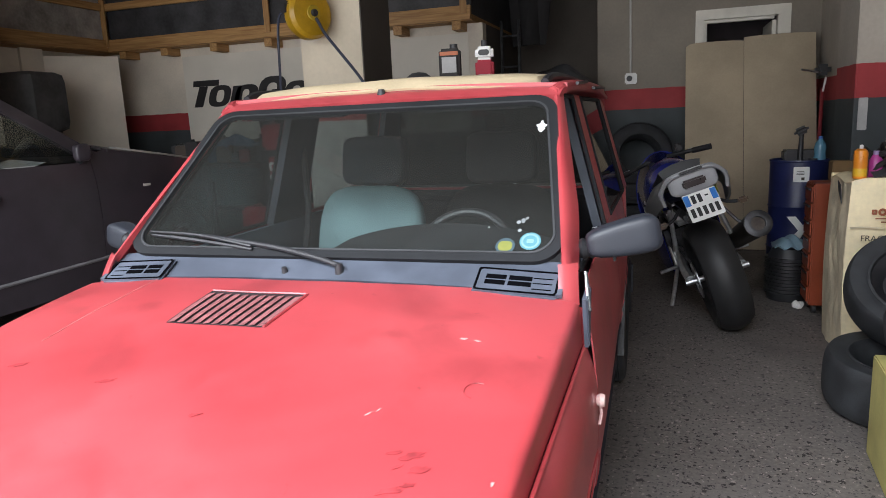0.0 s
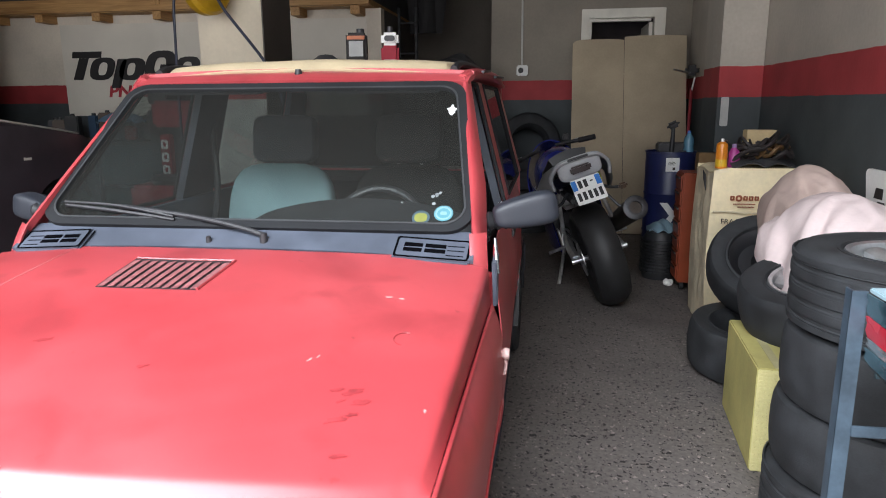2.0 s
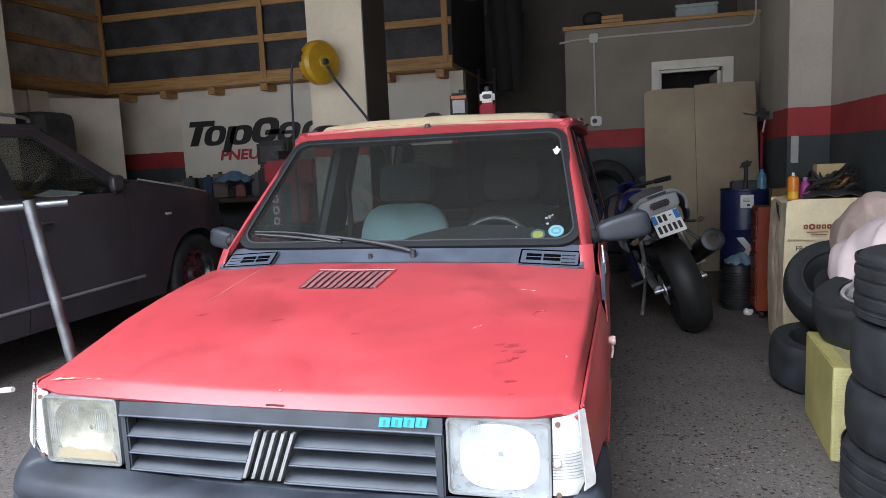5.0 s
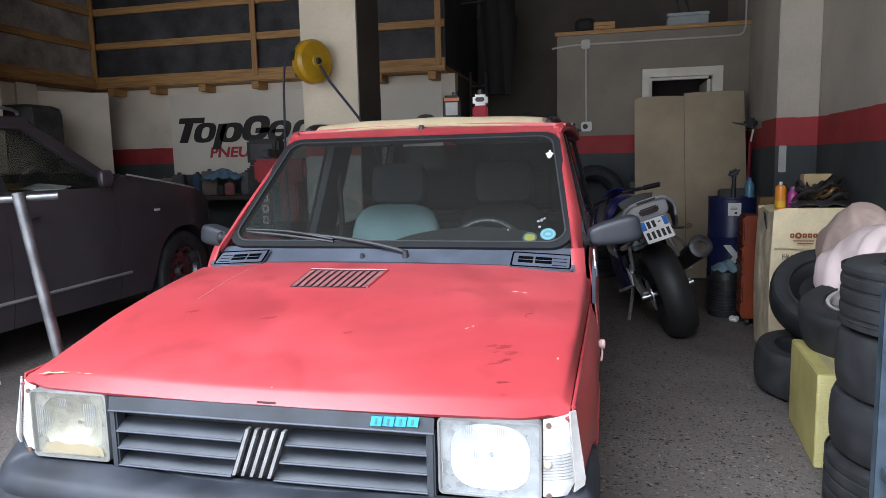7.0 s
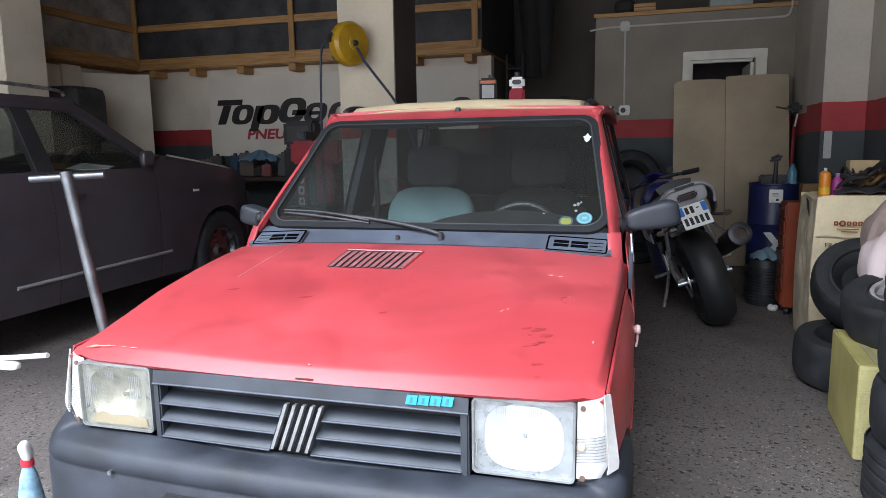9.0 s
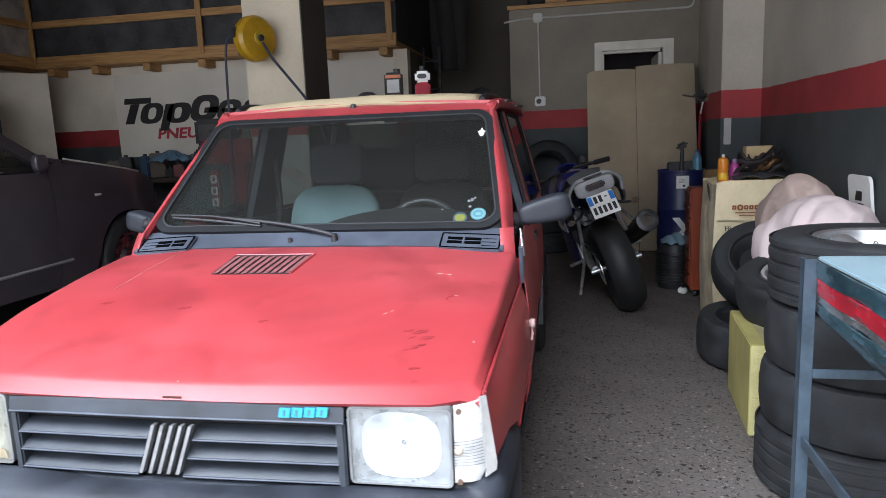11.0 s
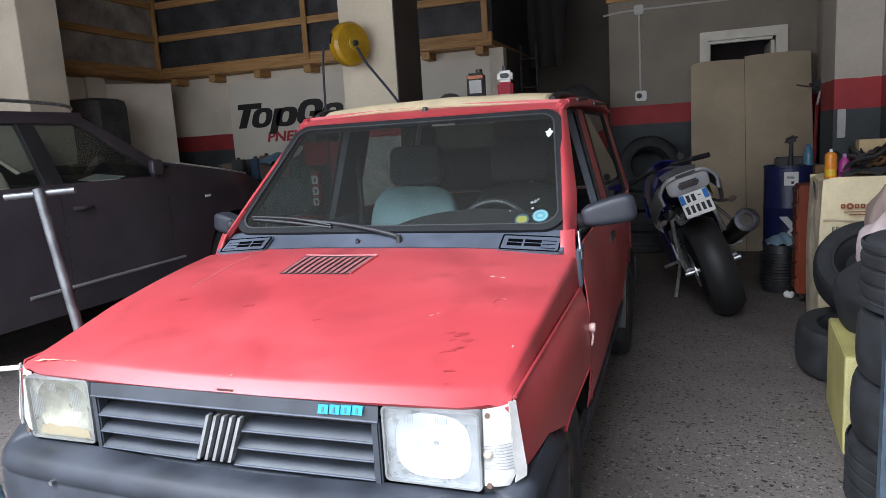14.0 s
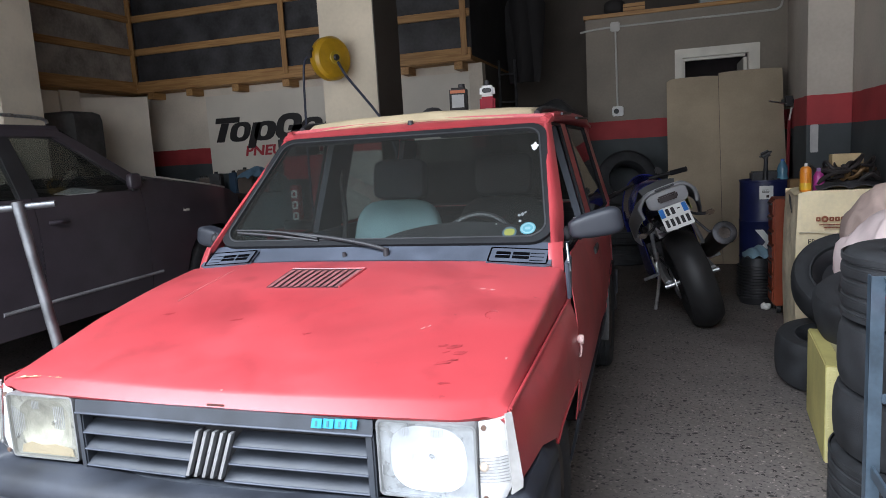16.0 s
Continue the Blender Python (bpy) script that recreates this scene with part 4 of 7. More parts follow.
AMBER = mat("stained_lens_base", (0.44, 0.36, 0.25), 0.5)
FRAMEGREY = mat("lamp_frame", (0.19, 0.195, 0.20), 0.4, var=0.25)
CLOUDED = mat("clouded_lens_edge", (0.44, 0.43, 0.42), 0.35, var=0.2)
TARNISHED = mat("tarnished_reflector", (0.66, 0.66, 0.64), 0.38, metal=0.8, var=0.2, scale=25)
FLUTE = mat("flute_grey", (0.34, 0.35, 0.36), 0.3)
LAMPFIELD = mat("lamp_inside", (0.50, 0.51, 0.52), 0.3, metal=0.6, var=0.2, scale=30)
for sx in (-1, 1):
    lamp = part("headlamp", slab(min(sx * 0.415, sx * 0.637), max(sx * 0.415, sx * 0.637), 0.168, 0.18, 0.566, 0.738), DARKPL, car, "square headlamp, cracked clear lens" if sx > 0 else "square headlamp, yellowed lens")
    cx, cz = sx * 0.526, 0.652
    F = Matrix.Translation((cx, 0.115, cz)) @ Matrix(((1, 0, 0, 0), (0, 0, 1, 0), (0, 1, 0, 0), (0, 0, 0, 1)))
    bm = ring(bmesh.new(), rounded(0.222, 0.172, 0.012), rounded(0.213, 0.163, 0.010), 0.055, F)
    part("lamp_surround", bm, FRAMEGREY, lamp)
    # bowl behind the lens, in a bright field
    def bowl(u, v, cx=cx, cz=cz):
        a, r = 2 * math.pi * u, 0.02 + 0.98 * v
        c, d = math.cos(a), math.sin(a)
        q = r * (abs(c) ** 3 + abs(d) ** 3) ** (-1 / 3)
        return (cx + 0.085 * c * q, 0.127 + 0.034 * (1 - r * r), cz + 0.072 * d * q)
    part("reflector", sheet(bmesh.new(), bowl, 40, 10, 0.002), REFLECTOR if sx > 0 else TARNISHED, lamp, "bright round reflector")
    field = ring(bmesh.new(), rounded(0.213, 0.163, 0.010), [(0.086 * math.cos(t) * k, 0.073 * math.sin(t) * k) for t in [radians(15 * (i // 6) * 6 + 18 * (i % 6)) for i in range(24)] for k in [(abs(math.cos(t)) ** 3 + abs(math.sin(t)) ** 3) ** (-1 / 3)]], 0.003, F @ Matrix.Translation((0, 0, 0.011)))
    part("reflector_field", field, LAMPFIELD, lamp)
    rod(bm := bmesh.new(), (cx, 0.150, cz - 0.004), (cx, 0.170, cz - 0.004), 0.006, 0.008, 12)
    part("bulb", bm, CHROME, lamp)
    L = prism(bmesh.new(), rounded(0.214, 0.164, 0.012), 0.004, F @ Matrix.Translation((0, 0, -0.002)), 0.001)
    lens = part("lens", L, LENS if sx > 0 else glass_mat("yellowed_lens", (0.84, 0.84, 0.79), 0.18, 1.5, 0.06), lamp)
    lens.visible_shadow = False
    # fluting moulded into the lens
    flutes = [(0.004 * k - 0.056, 0.064, 0.018) for k in range(6)] + [(0.004 * k + 0.016, 0.064, 0.018) for k in range(7)] + [(0.004 * k - 0.030, 0.008, 0.020) for k in range(4)] + [(0.004 * k + 0.012, 0.006, 0.018) for k in range(4)] + [(-0.100, -0.03, 0.030), (0.088, 0.040, 0.026)]
    if sx < 0:
        flutes = [(0.006 * k - 0.090, 0.012, 0.090 - 0.008 * k) for k in range(7)] + [(0.006 * k + 0.050, 0.030, 0.060) for k in range(6)] + [(0.005 * k - 0.02, 0.060, 0.020) for k in range(5)]
    for dx, dz, h in flutes:
        part("flute", box(bmesh.new(), (cx + dx, 0.1126, cz + dz), (0.0016, 0.0016, h), 0.0004), FLUTE, lens)
    if sx < 0:
        part("stain", prism(bmesh.new(), [(-0.085, -0.076), (0.09, -0.076), (0.085, -0.055), (0.03, -0.046), (-0.01, -0.052), (-0.05, -0.044), (-0.08, -0.056)], 0.002, F @ Matrix.Translation((0, 0, 0.006))), AMBER, lamp, "brown tide mark inside the lamp")
    # corner indicator wrapping round the wing
    def ind(u, v, sx=sx):
        # front face that turns back a little towards the wing, cut round at its foot
        w = 0.050 + 0.016 * (1 - v) - 0.030 * max(0.0, 1 - v / 0.16) ** 2
        return (sx * (0.641 + w * u), 0.117 + 0.006 * u + 0.012 * u ** 4 + 0.012 * v, 0.568 + 0.178 * v + 0.010 * u * v)
    bm = sheet(bmesh.new(), ind, 10, 6, 0.004)
    il = part("indicator", bm, glass_mat("indicator_lens", (0.95, 0.95, 0.95), 0.1, 1.5), car, "clear corner indicator lens")
    il.visible_shadow = False
    bm = sheet(bmesh.new(), lambda u, v: tuple(a - b for a, b in zip(ind(u, 0.04 + 0.92 * v), (sx * 0.002, -0.010, 0))), 10, 6, 0.003)
    part("indicator_back", bm, mat("indicator_white", (0.92, 0.92, 0.92), 0.3, metal=0.3), il)
    for q in range(9):
        bm = bmesh.new()
        zq = -0.10 + 0.035 * q
        tube(bm, [tuple(a - b for a, b in zip(ind(k / 6, zq + 0.35), (sx * 0.003, -0.003, 0))) for k in range(7)], 0.0008, 4, 1)
        part("rib", bm, FRAMEGREY, il)
    for zz in (0.07, 0.90):
        p = ind(0.20, zz)
        bm = bmesh.new()
        rod(bm, p, (p[0], p[1] - 0.004, p[2]), 0.006, None, 10)
        part("screw", bm, mat("rust", (0.12, 0.07, 0.05), 0.7), il)
    p = ind(0.22, 0.42)
    bm = bmesh.new()
    bmesh.ops.create_uvsphere(bm, u_segments=10, v_segments=8, radius=0.011, matrix=Matrix.Translation((p[0] - sx * 0.006, p[1] + 0.008, p[2])))
    part("indicator_bulb", bm, mat("amber_bulb", (0.75, 0.62, 0.50), 0.3), il)
    bm = sheet(bmesh.new(), lambda u, v: (lambda p: (p[0] + sx * (0.0215 - 0.010 * v) * u, p[1] + 0.012 * u, p[2] + 0.012 * (1 - v) * u))(ind(1.0, 0.10 + 0.90 * v)), 4, 10, 0.004)
    part("indicator_edge", bm, CLOUDED, il)
# wiper
bm = bmesh.new()
tube(bm, [(0.075, 1.045, 0.968), (0.0, 1.062, 0.985), (-0.16, 1.092, 1.008), (-0.40, 1.118, 1.030)], 0.0075, 8, 4)
wiper = part("wiper", bm, BLACKPL, car, "black wiper parked across the screen")
rod(bm := bmesh.new(), (0.075, 1.045, 0.935), (0.075, 1.043, 0.974), 0.013, 0.010, 14)
part("wiper_hub", bm, BLACKPL, wiper)
for dz, r in ((0.0, 0.006), (0.010, 0.004)):
    bm = bmesh.new()
    tube(bm, [(-0.585, 1.130 - dz * 0.6, 1.030 + dz), (-0.40, 1.112 - dz * 0.6, 1.016 + dz * 1.8), (-0.215, 1.092 - dz * 0.6, 0.998 + dz)], r, 6, 4)
    part("wiper_blade", bm, BLACKPL, wiper)
rod(bm := bmesh.new(), (-0.085, 1.040, 0.94), (-0.085, 1.036, 0.962), 0.010, 0.007, 10)
part("washer_jet", bm, BLACKPL, scuttle)

MIRRORPL = mat("weathered_mirror_plastic", (0.019, 0.022, 0.030), 0.5, var=0.15, scale=9, bump=0.12, bscale=400)
# door mirrors, aerial foot and bonnet strap
for sx in (-1, 1):
    M = Matrix.Translation((0.790 if sx > 0 else -0.752, 1.160 if sx > 0 else 1.22, 1.030 if sx > 0 else 1.000)) @ pose(0, 0, 0, 0, -sx * 11, sx * 14)
    bm = pillow(bmesh.new(), (0.178, 0.080, 0.094 if sx > 0 else 0.082), M, 5.0)
    for v in bm.verts:
        # slimmer towards the door
        q = M.inverted() @ v.co
        t = min(1.0, max(0.0, 0.5 - sx * q.x / 0.178))
        v.co = M @ Vector((q.x, q.y * (1 - 0.25 * t), q.z * (1 - 0.34 * t * t)))
    mir = part("door_mirror", bm, MIRRORPL, car, "grey plastic door mirror", 80)
    bm = bmesh.new()
    rib = [(0.022 + 0.006 * (k % 2), 0.0105 * k) for k in range(9)]
    lathe(bm, [(0.001, -0.001)] + rib + [(0.001, 0.085)], 16, Matrix.Translation((sx * 0.660, 1.188, 0.992)) @ pose(0, 0, 0, 0, sx * 84, 0))
    part("mirror_arm", bm, BLACKPL, mir, "black ribbed mirror arm")
    part("mirror_glass", box(bmesh.new(), (0.006 * sx, 0.0405, 0.0), (0.140, 0.003, 0.066), 0.001, M), CHROME, mir)
bm = prism(bmesh.new(), [(0.88, 0.945), (0.965, 0.955), (0.94, 0.83), (0.925, 0.825)], 0.012, Matrix.Translation((0.722, 0, 0)) @ Matrix(((0, 0, 1, 0), (1, 0, 0, 0), (0, 1, 0, 0), (0, 0, 0, 1))), 0.003)
foot = part("aerial_foot", bm, GREYPL, car, "grey aerial foot")
rod(bm := bmesh.new(), (0.735, 0.905, 0.915), (0.727, 0.915, 1.00), 0.005, 0.004, 10)
part("aerial", bm, CHROME, foot)
bm = bmesh.new()
lathe(bm, [(0.001, 0.022), (0.014, 0.020), (0.016, 0.010), (0.010, 0.0), (0.001, 0.0)], 16, Matrix.Translation((0.742, 0.975, 0.682)) @ pose(0, 0, 0, 0, 90, 0))
knob = part("bonnet_pin", bm, mat("pale_pink_knob", (0.65, 0.45, 0.42), 0.4), car, "pale round bonnet pin")
bm = bmesh.new()
tube(bm, [(0.752, 0.975, 0.675), (0.754, 0.976, 0.650), (0.750, 0.972, 0.625)], 0.004, 6, 2)
part("pin_strap", bm, mat("pin_strap", (0.55, 0.36, 0.34), 0.5), knob)

# wheels
def tyre_profile(r, w, rim, grooves=True):
    """Cross-section of a tyre: radius against width, from one bead over the tread to the other."""
    h = w / 2
    p = [(rim, -h * 0.78), (rim + 0.012, -h * 0.92), (rim + (r - rim) * 0.45, -h), (rim + (r - rim) * 0.80, -h * 0.97), (r - 0.012, -h * 0.88)]
    if grooves:
        for c in (-0.62, -0.22, 0.22, 0.62):
            p += [(r, (c - 0.07) * h), (r - 0.005, (c - 0.04) * h), (r - 0.005, (c + 0.04) * h), (r, (c + 0.07) * h)]
    else:
        p += [(r - 0.004, -h * 0.66), (r, -h * 0.3), (r, h * 0.3), (r - 0.004, h * 0.66)]
    q = [(a, -b) for a, b in p[:5]][::-1]
    return p + q + [(rim - 0.012, h * 0.6), (rim - 0.012, -h * 0.6)]


def wheel(parent, name, m, r=0.275, w=0.145, rim=0.165, holes=10, rim_mat=None):
    t = part(name, lathe(bmesh.new(), tyre_profile(r, w, rim), 48, m, True), RUBBER, parent)
    bm = lathe(bmesh.new(), [(0.03, w * 0.28), (0.06, w * 0.30), (0.085, w * 0.18), (rim * 0.80, w * 0.20), (rim * 0.86, w * 0.36), (rim - 0.004, w * 0.42), (rim - 0.012, w * 0.30), (rim - 0.012, -w * 0.3), (rim * 0.5, -w * 0.2), (0.03, w * 0.1)], 36, m, True)
    d = part("rim", bm, rim_mat or STEEL, t)
    for k in range(holes):
        a = 2 * math.pi * k / holes
        bm = bmesh.new()
        rr = rim * 0.66
        rod(bm, m @ Vector((rr * math.cos(a), rr * math.sin(a), w * 0.17)), m @ Vector((rr * math.cos(a), rr * math.sin(a), w * 0.215)), rim * 0.085, None, 10)
        part("rim_hole", bm, BLACKPL, d)
    return t


GRIMY = mat("grimy_wheel_steel", (0.080, 0.066, 0.058), 0.55, metal=0.5, var=0.4, scale=25)
for sx in (-1, 1):
    for y in (FRONT_AXLE, REAR_AXLE):
        wheel(car, "wheel", Matrix.Translation((sx * 0.640, y, 0.275)) @ pose(0, 0, 0, 0, sx * 90, 0), rim_mat=GRIMY)

# cabin: dashboard, steering wheel, seats
DASH = mat("charcoal_dash", (0.030, 0.031, 0.033), 0.6, var=0.2, bump=0.15, bscale=200)
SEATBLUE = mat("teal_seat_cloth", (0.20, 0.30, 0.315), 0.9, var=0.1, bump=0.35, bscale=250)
# near-black driver's seat: the dimness behind the screen is put into its cloth
SEATDIM = mat("dimmed_seat_cloth", (0.011, 0.011, 0.011), 0.95, var=0.12, bump=0.3, bscale=250)
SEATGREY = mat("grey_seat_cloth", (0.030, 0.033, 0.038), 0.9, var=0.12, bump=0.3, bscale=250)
dash = part("dashboard", box(bmesh.new(), (0, 1.30, 0.86), (1.26, 0.30, 0.14), 0.03), DASH, car)
bm = sheet(bmesh.new(), lambda u, v: (-0.12 + 0.76 * u, 1.22 + 0.22 * v, 0.935 + (0.012 + 0.072 * math.sin(math.pi * u) ** 0.7) * v), 20, 4, -0.05)
part("instrument_hood", bm, DASH, dash)
# row of pale dots painted for glints off the gauges
for k in range(9):
    bm = bmesh.new()
    rod(bm, (0.14 + 0.035 * k, 1.425, 0.998 + 0.010 * (k % 2)), (0.14 + 0.035 * k, 1.433, 0.998 + 0.010 * (k % 2)), 0.0035, None, 8)
    part("gauge_glint", bm, PALEST, dash)
SW = Matrix.Translation((0.27, 1.545, 0.882)) @ pose(0, 0, 0, 62, 0, 0)
bm = bmesh.new()
tube(bm, [SW @ Vector((0.165 * math.cos(2 * math.pi * k / 40), 0.165 * math.sin(2 * math.pi * k / 40), 0)) for k in range(41)], 0.014, 10, 1)
sw = part("steering_wheel", bm, mat("worn_grey_wheel", (0.045, 0.045, 0.048), 0.35), car, "thin-rimmed grey steering wheel")
for a in (200, 340, 270):
    bm = bmesh.new()
    tube(bm, [SW @ Vector((0.16 * math.cos(radians(a)), 0.16 * math.sin(radians(a)), 0)), SW @ Vector((0.02 * math.cos(radians(a)), 0.02 * math.sin(radians(a)), -0.03))], 0.012, 8, 1)
    part("spoke", bm, DASH, sw)
bm = bmesh.new()
rod(bm, SW @ Vector((0, 0, -0.02)), SW @ Vector((0, 0, -0.3)), 0.03, 0.035, 12)
part("steering_column", bm, DASH, sw)
for cx in (-0.275, 0.275):
    bm = pillow(bmesh.new(), (0.46, 0.50, 0.18), Matrix.Translation((cx, 1.80, 0.50)), 5)
    seat = part("seat_cushion", bm, SEATBLUE, car)
    bm = pillow(bmesh.new(), (0.465, 0.13, 0.60), Matrix.Translation((cx, 2.02, 0.78)) @ pose(0, 0, 0, -14), 4)
    part("seat_back", bm, SEATBLUE if cx < 0 else SEATDIM, seat)
    bm = pillow(bmesh.new(), (0.275, 0.10, 0.20), Matrix.Translation((cx + (0.01 if cx < 0 else 0), 2.10, 1.175)) @ pose(0, 0, 0, -10), 6)
    part("headrest", bm, SEATGREY if cx < 0 else SEATDIM, seat)
    for dx in (-0.05, 0.05):
        rod(bm := bmesh.new(), (cx + dx, 2.085, 1.02), (cx + dx, 2.10, 1.10), 0.006, None, 8)
        part("headrest_post", bm, STEEL, seat)
part("rear_seat", box(bmesh.new(), (0, 2.85, 0.72), (1.20, 0.14, 0.50), 0.05, None, 3), SEATGREY, car)
bm = bmesh.new()
tube(bm, [(-0.585, 2.07, 1.33), (-0.57, 2.05, 1.15), (-0.56, 2.03, 0.95), (-0.60, 2.02, 0.72)], 0.014, 8, 4)
part("seat_belt", bm, BLACKPL, car)
for sx in (-1, 1):
    part("sun_visor", box(bmesh.new(), (0, 0, 0), (0.36, 0.14, 0.016), 0.006, Matrix.Translation((sx * 0.31, 1.62, 1.372)) @ pose(0, 0, 0, 8)), SEATGREY, car)

# ---- timber loft over the banner wall ----
loft = thing("timber_loft", "pine-framed storage loft closed with black sheets", "loft", kind="structure")
part("deck", slab(-6.095, -1.06, 6.64, 8.69, 2.338, 2.40), PINE, loft)
part("front_beam", slab(-5.74, -1.06, 6.58, 6.638, 2.345, 2.485, 0.004), PINE, loft)
for z in (2.83, 3.26, 3.72):
    part("rail", slab(-5.74, -1.06, 6.585, 6.625, z, z + 0.085, 0.004), PINE, loft)
for x in (-5.75, -3.45, -1.13):
    part("post", slab(x - 0.035, x + 0.035, 6.560, 6.582, 2.40, 4.08, 0.003), PINE_V, loft)
part("black_sheet", sheet(bmesh.new(), lambda u, v: (-5.74 + 4.66 * u, 6.640 + 0.008 * math.sin(31 * u) * math.sin(5 * v), 2.49 + 1.59 * v), 80, 16, 0.003), BLACKCLOTH, loft, "black sheet stretched behind the rails")
part("side_sheet", slab(-1.075, -1.062, 6.645, 8.68, 2.40, 4.08), BLACKCLOTH, loft)
for x in (-5.55, -4.93, -4.22, -3.48, -2.75, -1.88, -1.22):
    part("joist", slab(x - 0.05, x + 0.05, 6.60, 6.845, 2.25, 2.336, 0.004), PINE_Y, loft)
# return along the side wall
part("side_beam", slab(-5.80, -5.742, 4.33, 6.58, 2.345, 2.485, 0.004), PINE_Y, loft)
for z in (2.83, 3.26, 3.72):
    part("side_rail", slab(-5.79, -5.75, 4.33, 6.58, z, z + 0.085, 0.004), PINE_Y, loft)
# side sheet coloured paler: the veiling haze over this corner is painted in
part("side_black_sheet", slab(-5.815, -5.803, 4.33, 6.58, 2.49, 4.08), mat("hazed_dark_sheet", (0.36, 0.335, 0.31), 0.7, var=0.3, scale=3, bump=0.3, bscale=30), loft)
part("side_deck", slab(-6.095, -5.81, 4.33, 6.638, 2.338, 2.40), PINE_Y, loft)
WHITEBOARD = mat("white_board", (0.88, 0.80, 0.68), 0.7, var=0.08, scale=2, bump=0.1)
for y0, y1, z1 in ((4.6, 5.40, 2.30), (5.43, 5.72, 2.32)):
    solo("wall_board", slab(-5.90, -5.87, y0, y1, 0.0, z1, 0.004), WHITEBOARD, "plain white board standing against the side wall", "board")
solo("wall_board", box(bmesh.new(), (0, 0, 1.125), (0.80, 0.03, 2.25), 0.004, pose(-5.665, 6.05, 0, 0, 0, 48.5)), WHITEBOARD, "plain white board standing across the corner", "board")

# banner with a two-line mark drawn as plain shapes
VINYL = mat("white_vinyl", (0.68, 0.64, 0.56), 0.5, var=0.05, scale=2)
INK = mat("black_ink", (0.014, 0.013, 0.014), 0.5, var=0.1)
INKRED = mat("red_ink", (0.40, 0.03, 0.045), 0.5, var=0.1)
banner = thing("banner", "white vinyl banner with bold black and red marks", "banner")
part("vinyl", sheet(bmesh.new(), lambda u, v: (-4.86 + 3.70 * u, 6.836 - 0.003 * math.sin(9 * u + 3 * v), 1.20 + 1.04 * v), 40, 10, -0.004), VINYL, banner)
WALLXZ = Matrix.Translation((0, 6.8285, 0)) @ Matrix(((1, 0, 0, 0), (0, 0, -1, 0), (0, 1, 0, 0), (0, 0, 0, 1)))


def slanted(x, z, w, h, s=0.22):
    return [(x, z), (x + w, z), (x + w + s * h, z + h), (x + s * h, z + h)]


def mark(outline, m, inner=None):
    bm = bmesh.new()
    if inner:
        ring(bm, outline, inner, 0.003, WALLXZ)
    else:
        prism(bm, outline, 0.003, WALLXZ)
    part("mark", bm, m, banner)


def oval(x, z, w, h, s=0.22, n=20, p=3.0):
    pts = []
    for k in range(n):
        a = 2 * math.pi * k / n
        c, d = math.cos(a), math.sin(a)
        q = (abs(c) ** p + abs(d) ** p) ** (-1 / p)
        xx, zz = x + w / 2 + w / 2 * c * q, z + h / 2 + h / 2 * d * q
        pts.append((xx + s * (zz - z), zz))
    return pts


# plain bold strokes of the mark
mark(slanted(-4.738, 1.866, 0.375, 0.072), INK)
mark(slanted(-4.748, 1.618, 0.125, 0.247, 0.42), INK)
mark(oval(-4.556, 1.613, 0.31, 0.256, 0.32), INK, oval(-4.432, 1.668, 0.11, 0.146, 0.32))
mark(oval(-4.180, 1.608, 0.32, 0.250, 0.32), INK, oval(-4.066, 1.664, 0.10, 0.138, 0.32))
mark(slanted(-4.270, 1.520, 0.120, 0.330, 0.36), INK)
mark(oval(-3.860, 1.613, 0.37, 0.322, 0.32), INK, oval(-3.722, 1.690, 0.14, 0.168, 0.32))
mark(slanted(-3.640, 1.715, 0.20, 0.065, 0.32), INK)
mark(oval(-3.490, 1.613, 0.31, 0.250, 0.32), INK, oval(-3.375, 1.668, 0.11, 0.138, 0.32))
mark(slanted(-3.400, 1.712, 0.20, 0.045, 0.32), INK)
mark(oval(-3.150, 1.613, 0.30, 0.250, 0.32), INK, oval(-3.040, 1.668, 0.10, 0.138, 0.32))
mark(slanted(-2.830, 1.613, 0.115, 0.245, 0.32), INK)
for x, w in ((-3.60, 0.12), (-3.44, 0.12), (-3.28, 0.12)):
    mark(slanted(x, 1.422, 0.045, 0.125), INKRED)
    mark(slanted(x + w - 0.045, 1.422, 0.045, 0.125), INKRED)
    mark(slanted(x + 0.052, 1.462, w - 0.105, 0.04), INKRED)

# ---- hose reel on the pillar ----
YELLOW = mat("yellow_enamel", (0.45, 0.26, 0.012), 0.35, var=0.12, scale=9)
reel = thing("hose_reel", "yellow retractable hose reel bracketed to the pillar", "reel", at=pose(-1.60, 4.10, 2.125, 0, 0, 62))
RM = pose(0, 0, 0, 90, 0, 0)
part("case", lathe(bmesh.new(), [(0.001, 0.075), (0.10, 0.078), (0.155, 0.066), (0.178, 0.040), (0.180, -0.02), (0.165, -0.05), (0.12, -0.062), (0.001, -0.062)], 40, RM), YELLOW, reel)
part("hub", lathe(bmesh.new(), [(0.001, 0.105), (0.020, 0.104), (0.026, 0.095), (0.028, 0.074), (0.001, 0.074)], 16, RM), BLACKPL, reel)
part("hub_plate", lathe(bmesh.new(), [(0.001, 0.084), (0.05, 0.083), (0.055, 0.077), (0.001, 0.077)], 24, RM), mat("reel_dark_yellow", (0.40, 0.27, 0.02), 0.4), reel)
part("bracket", box(bmesh.new(), (0.0, 0.13, 0.0), (0.05, 0.15, 0.20), 0.006), IRON, reel)
part("bracket_arm", box(bmesh.new(), (-0.12, 0.02, 0.03), (0.14, 0.09, 0.10), 0.02), BLACKPL, reel)
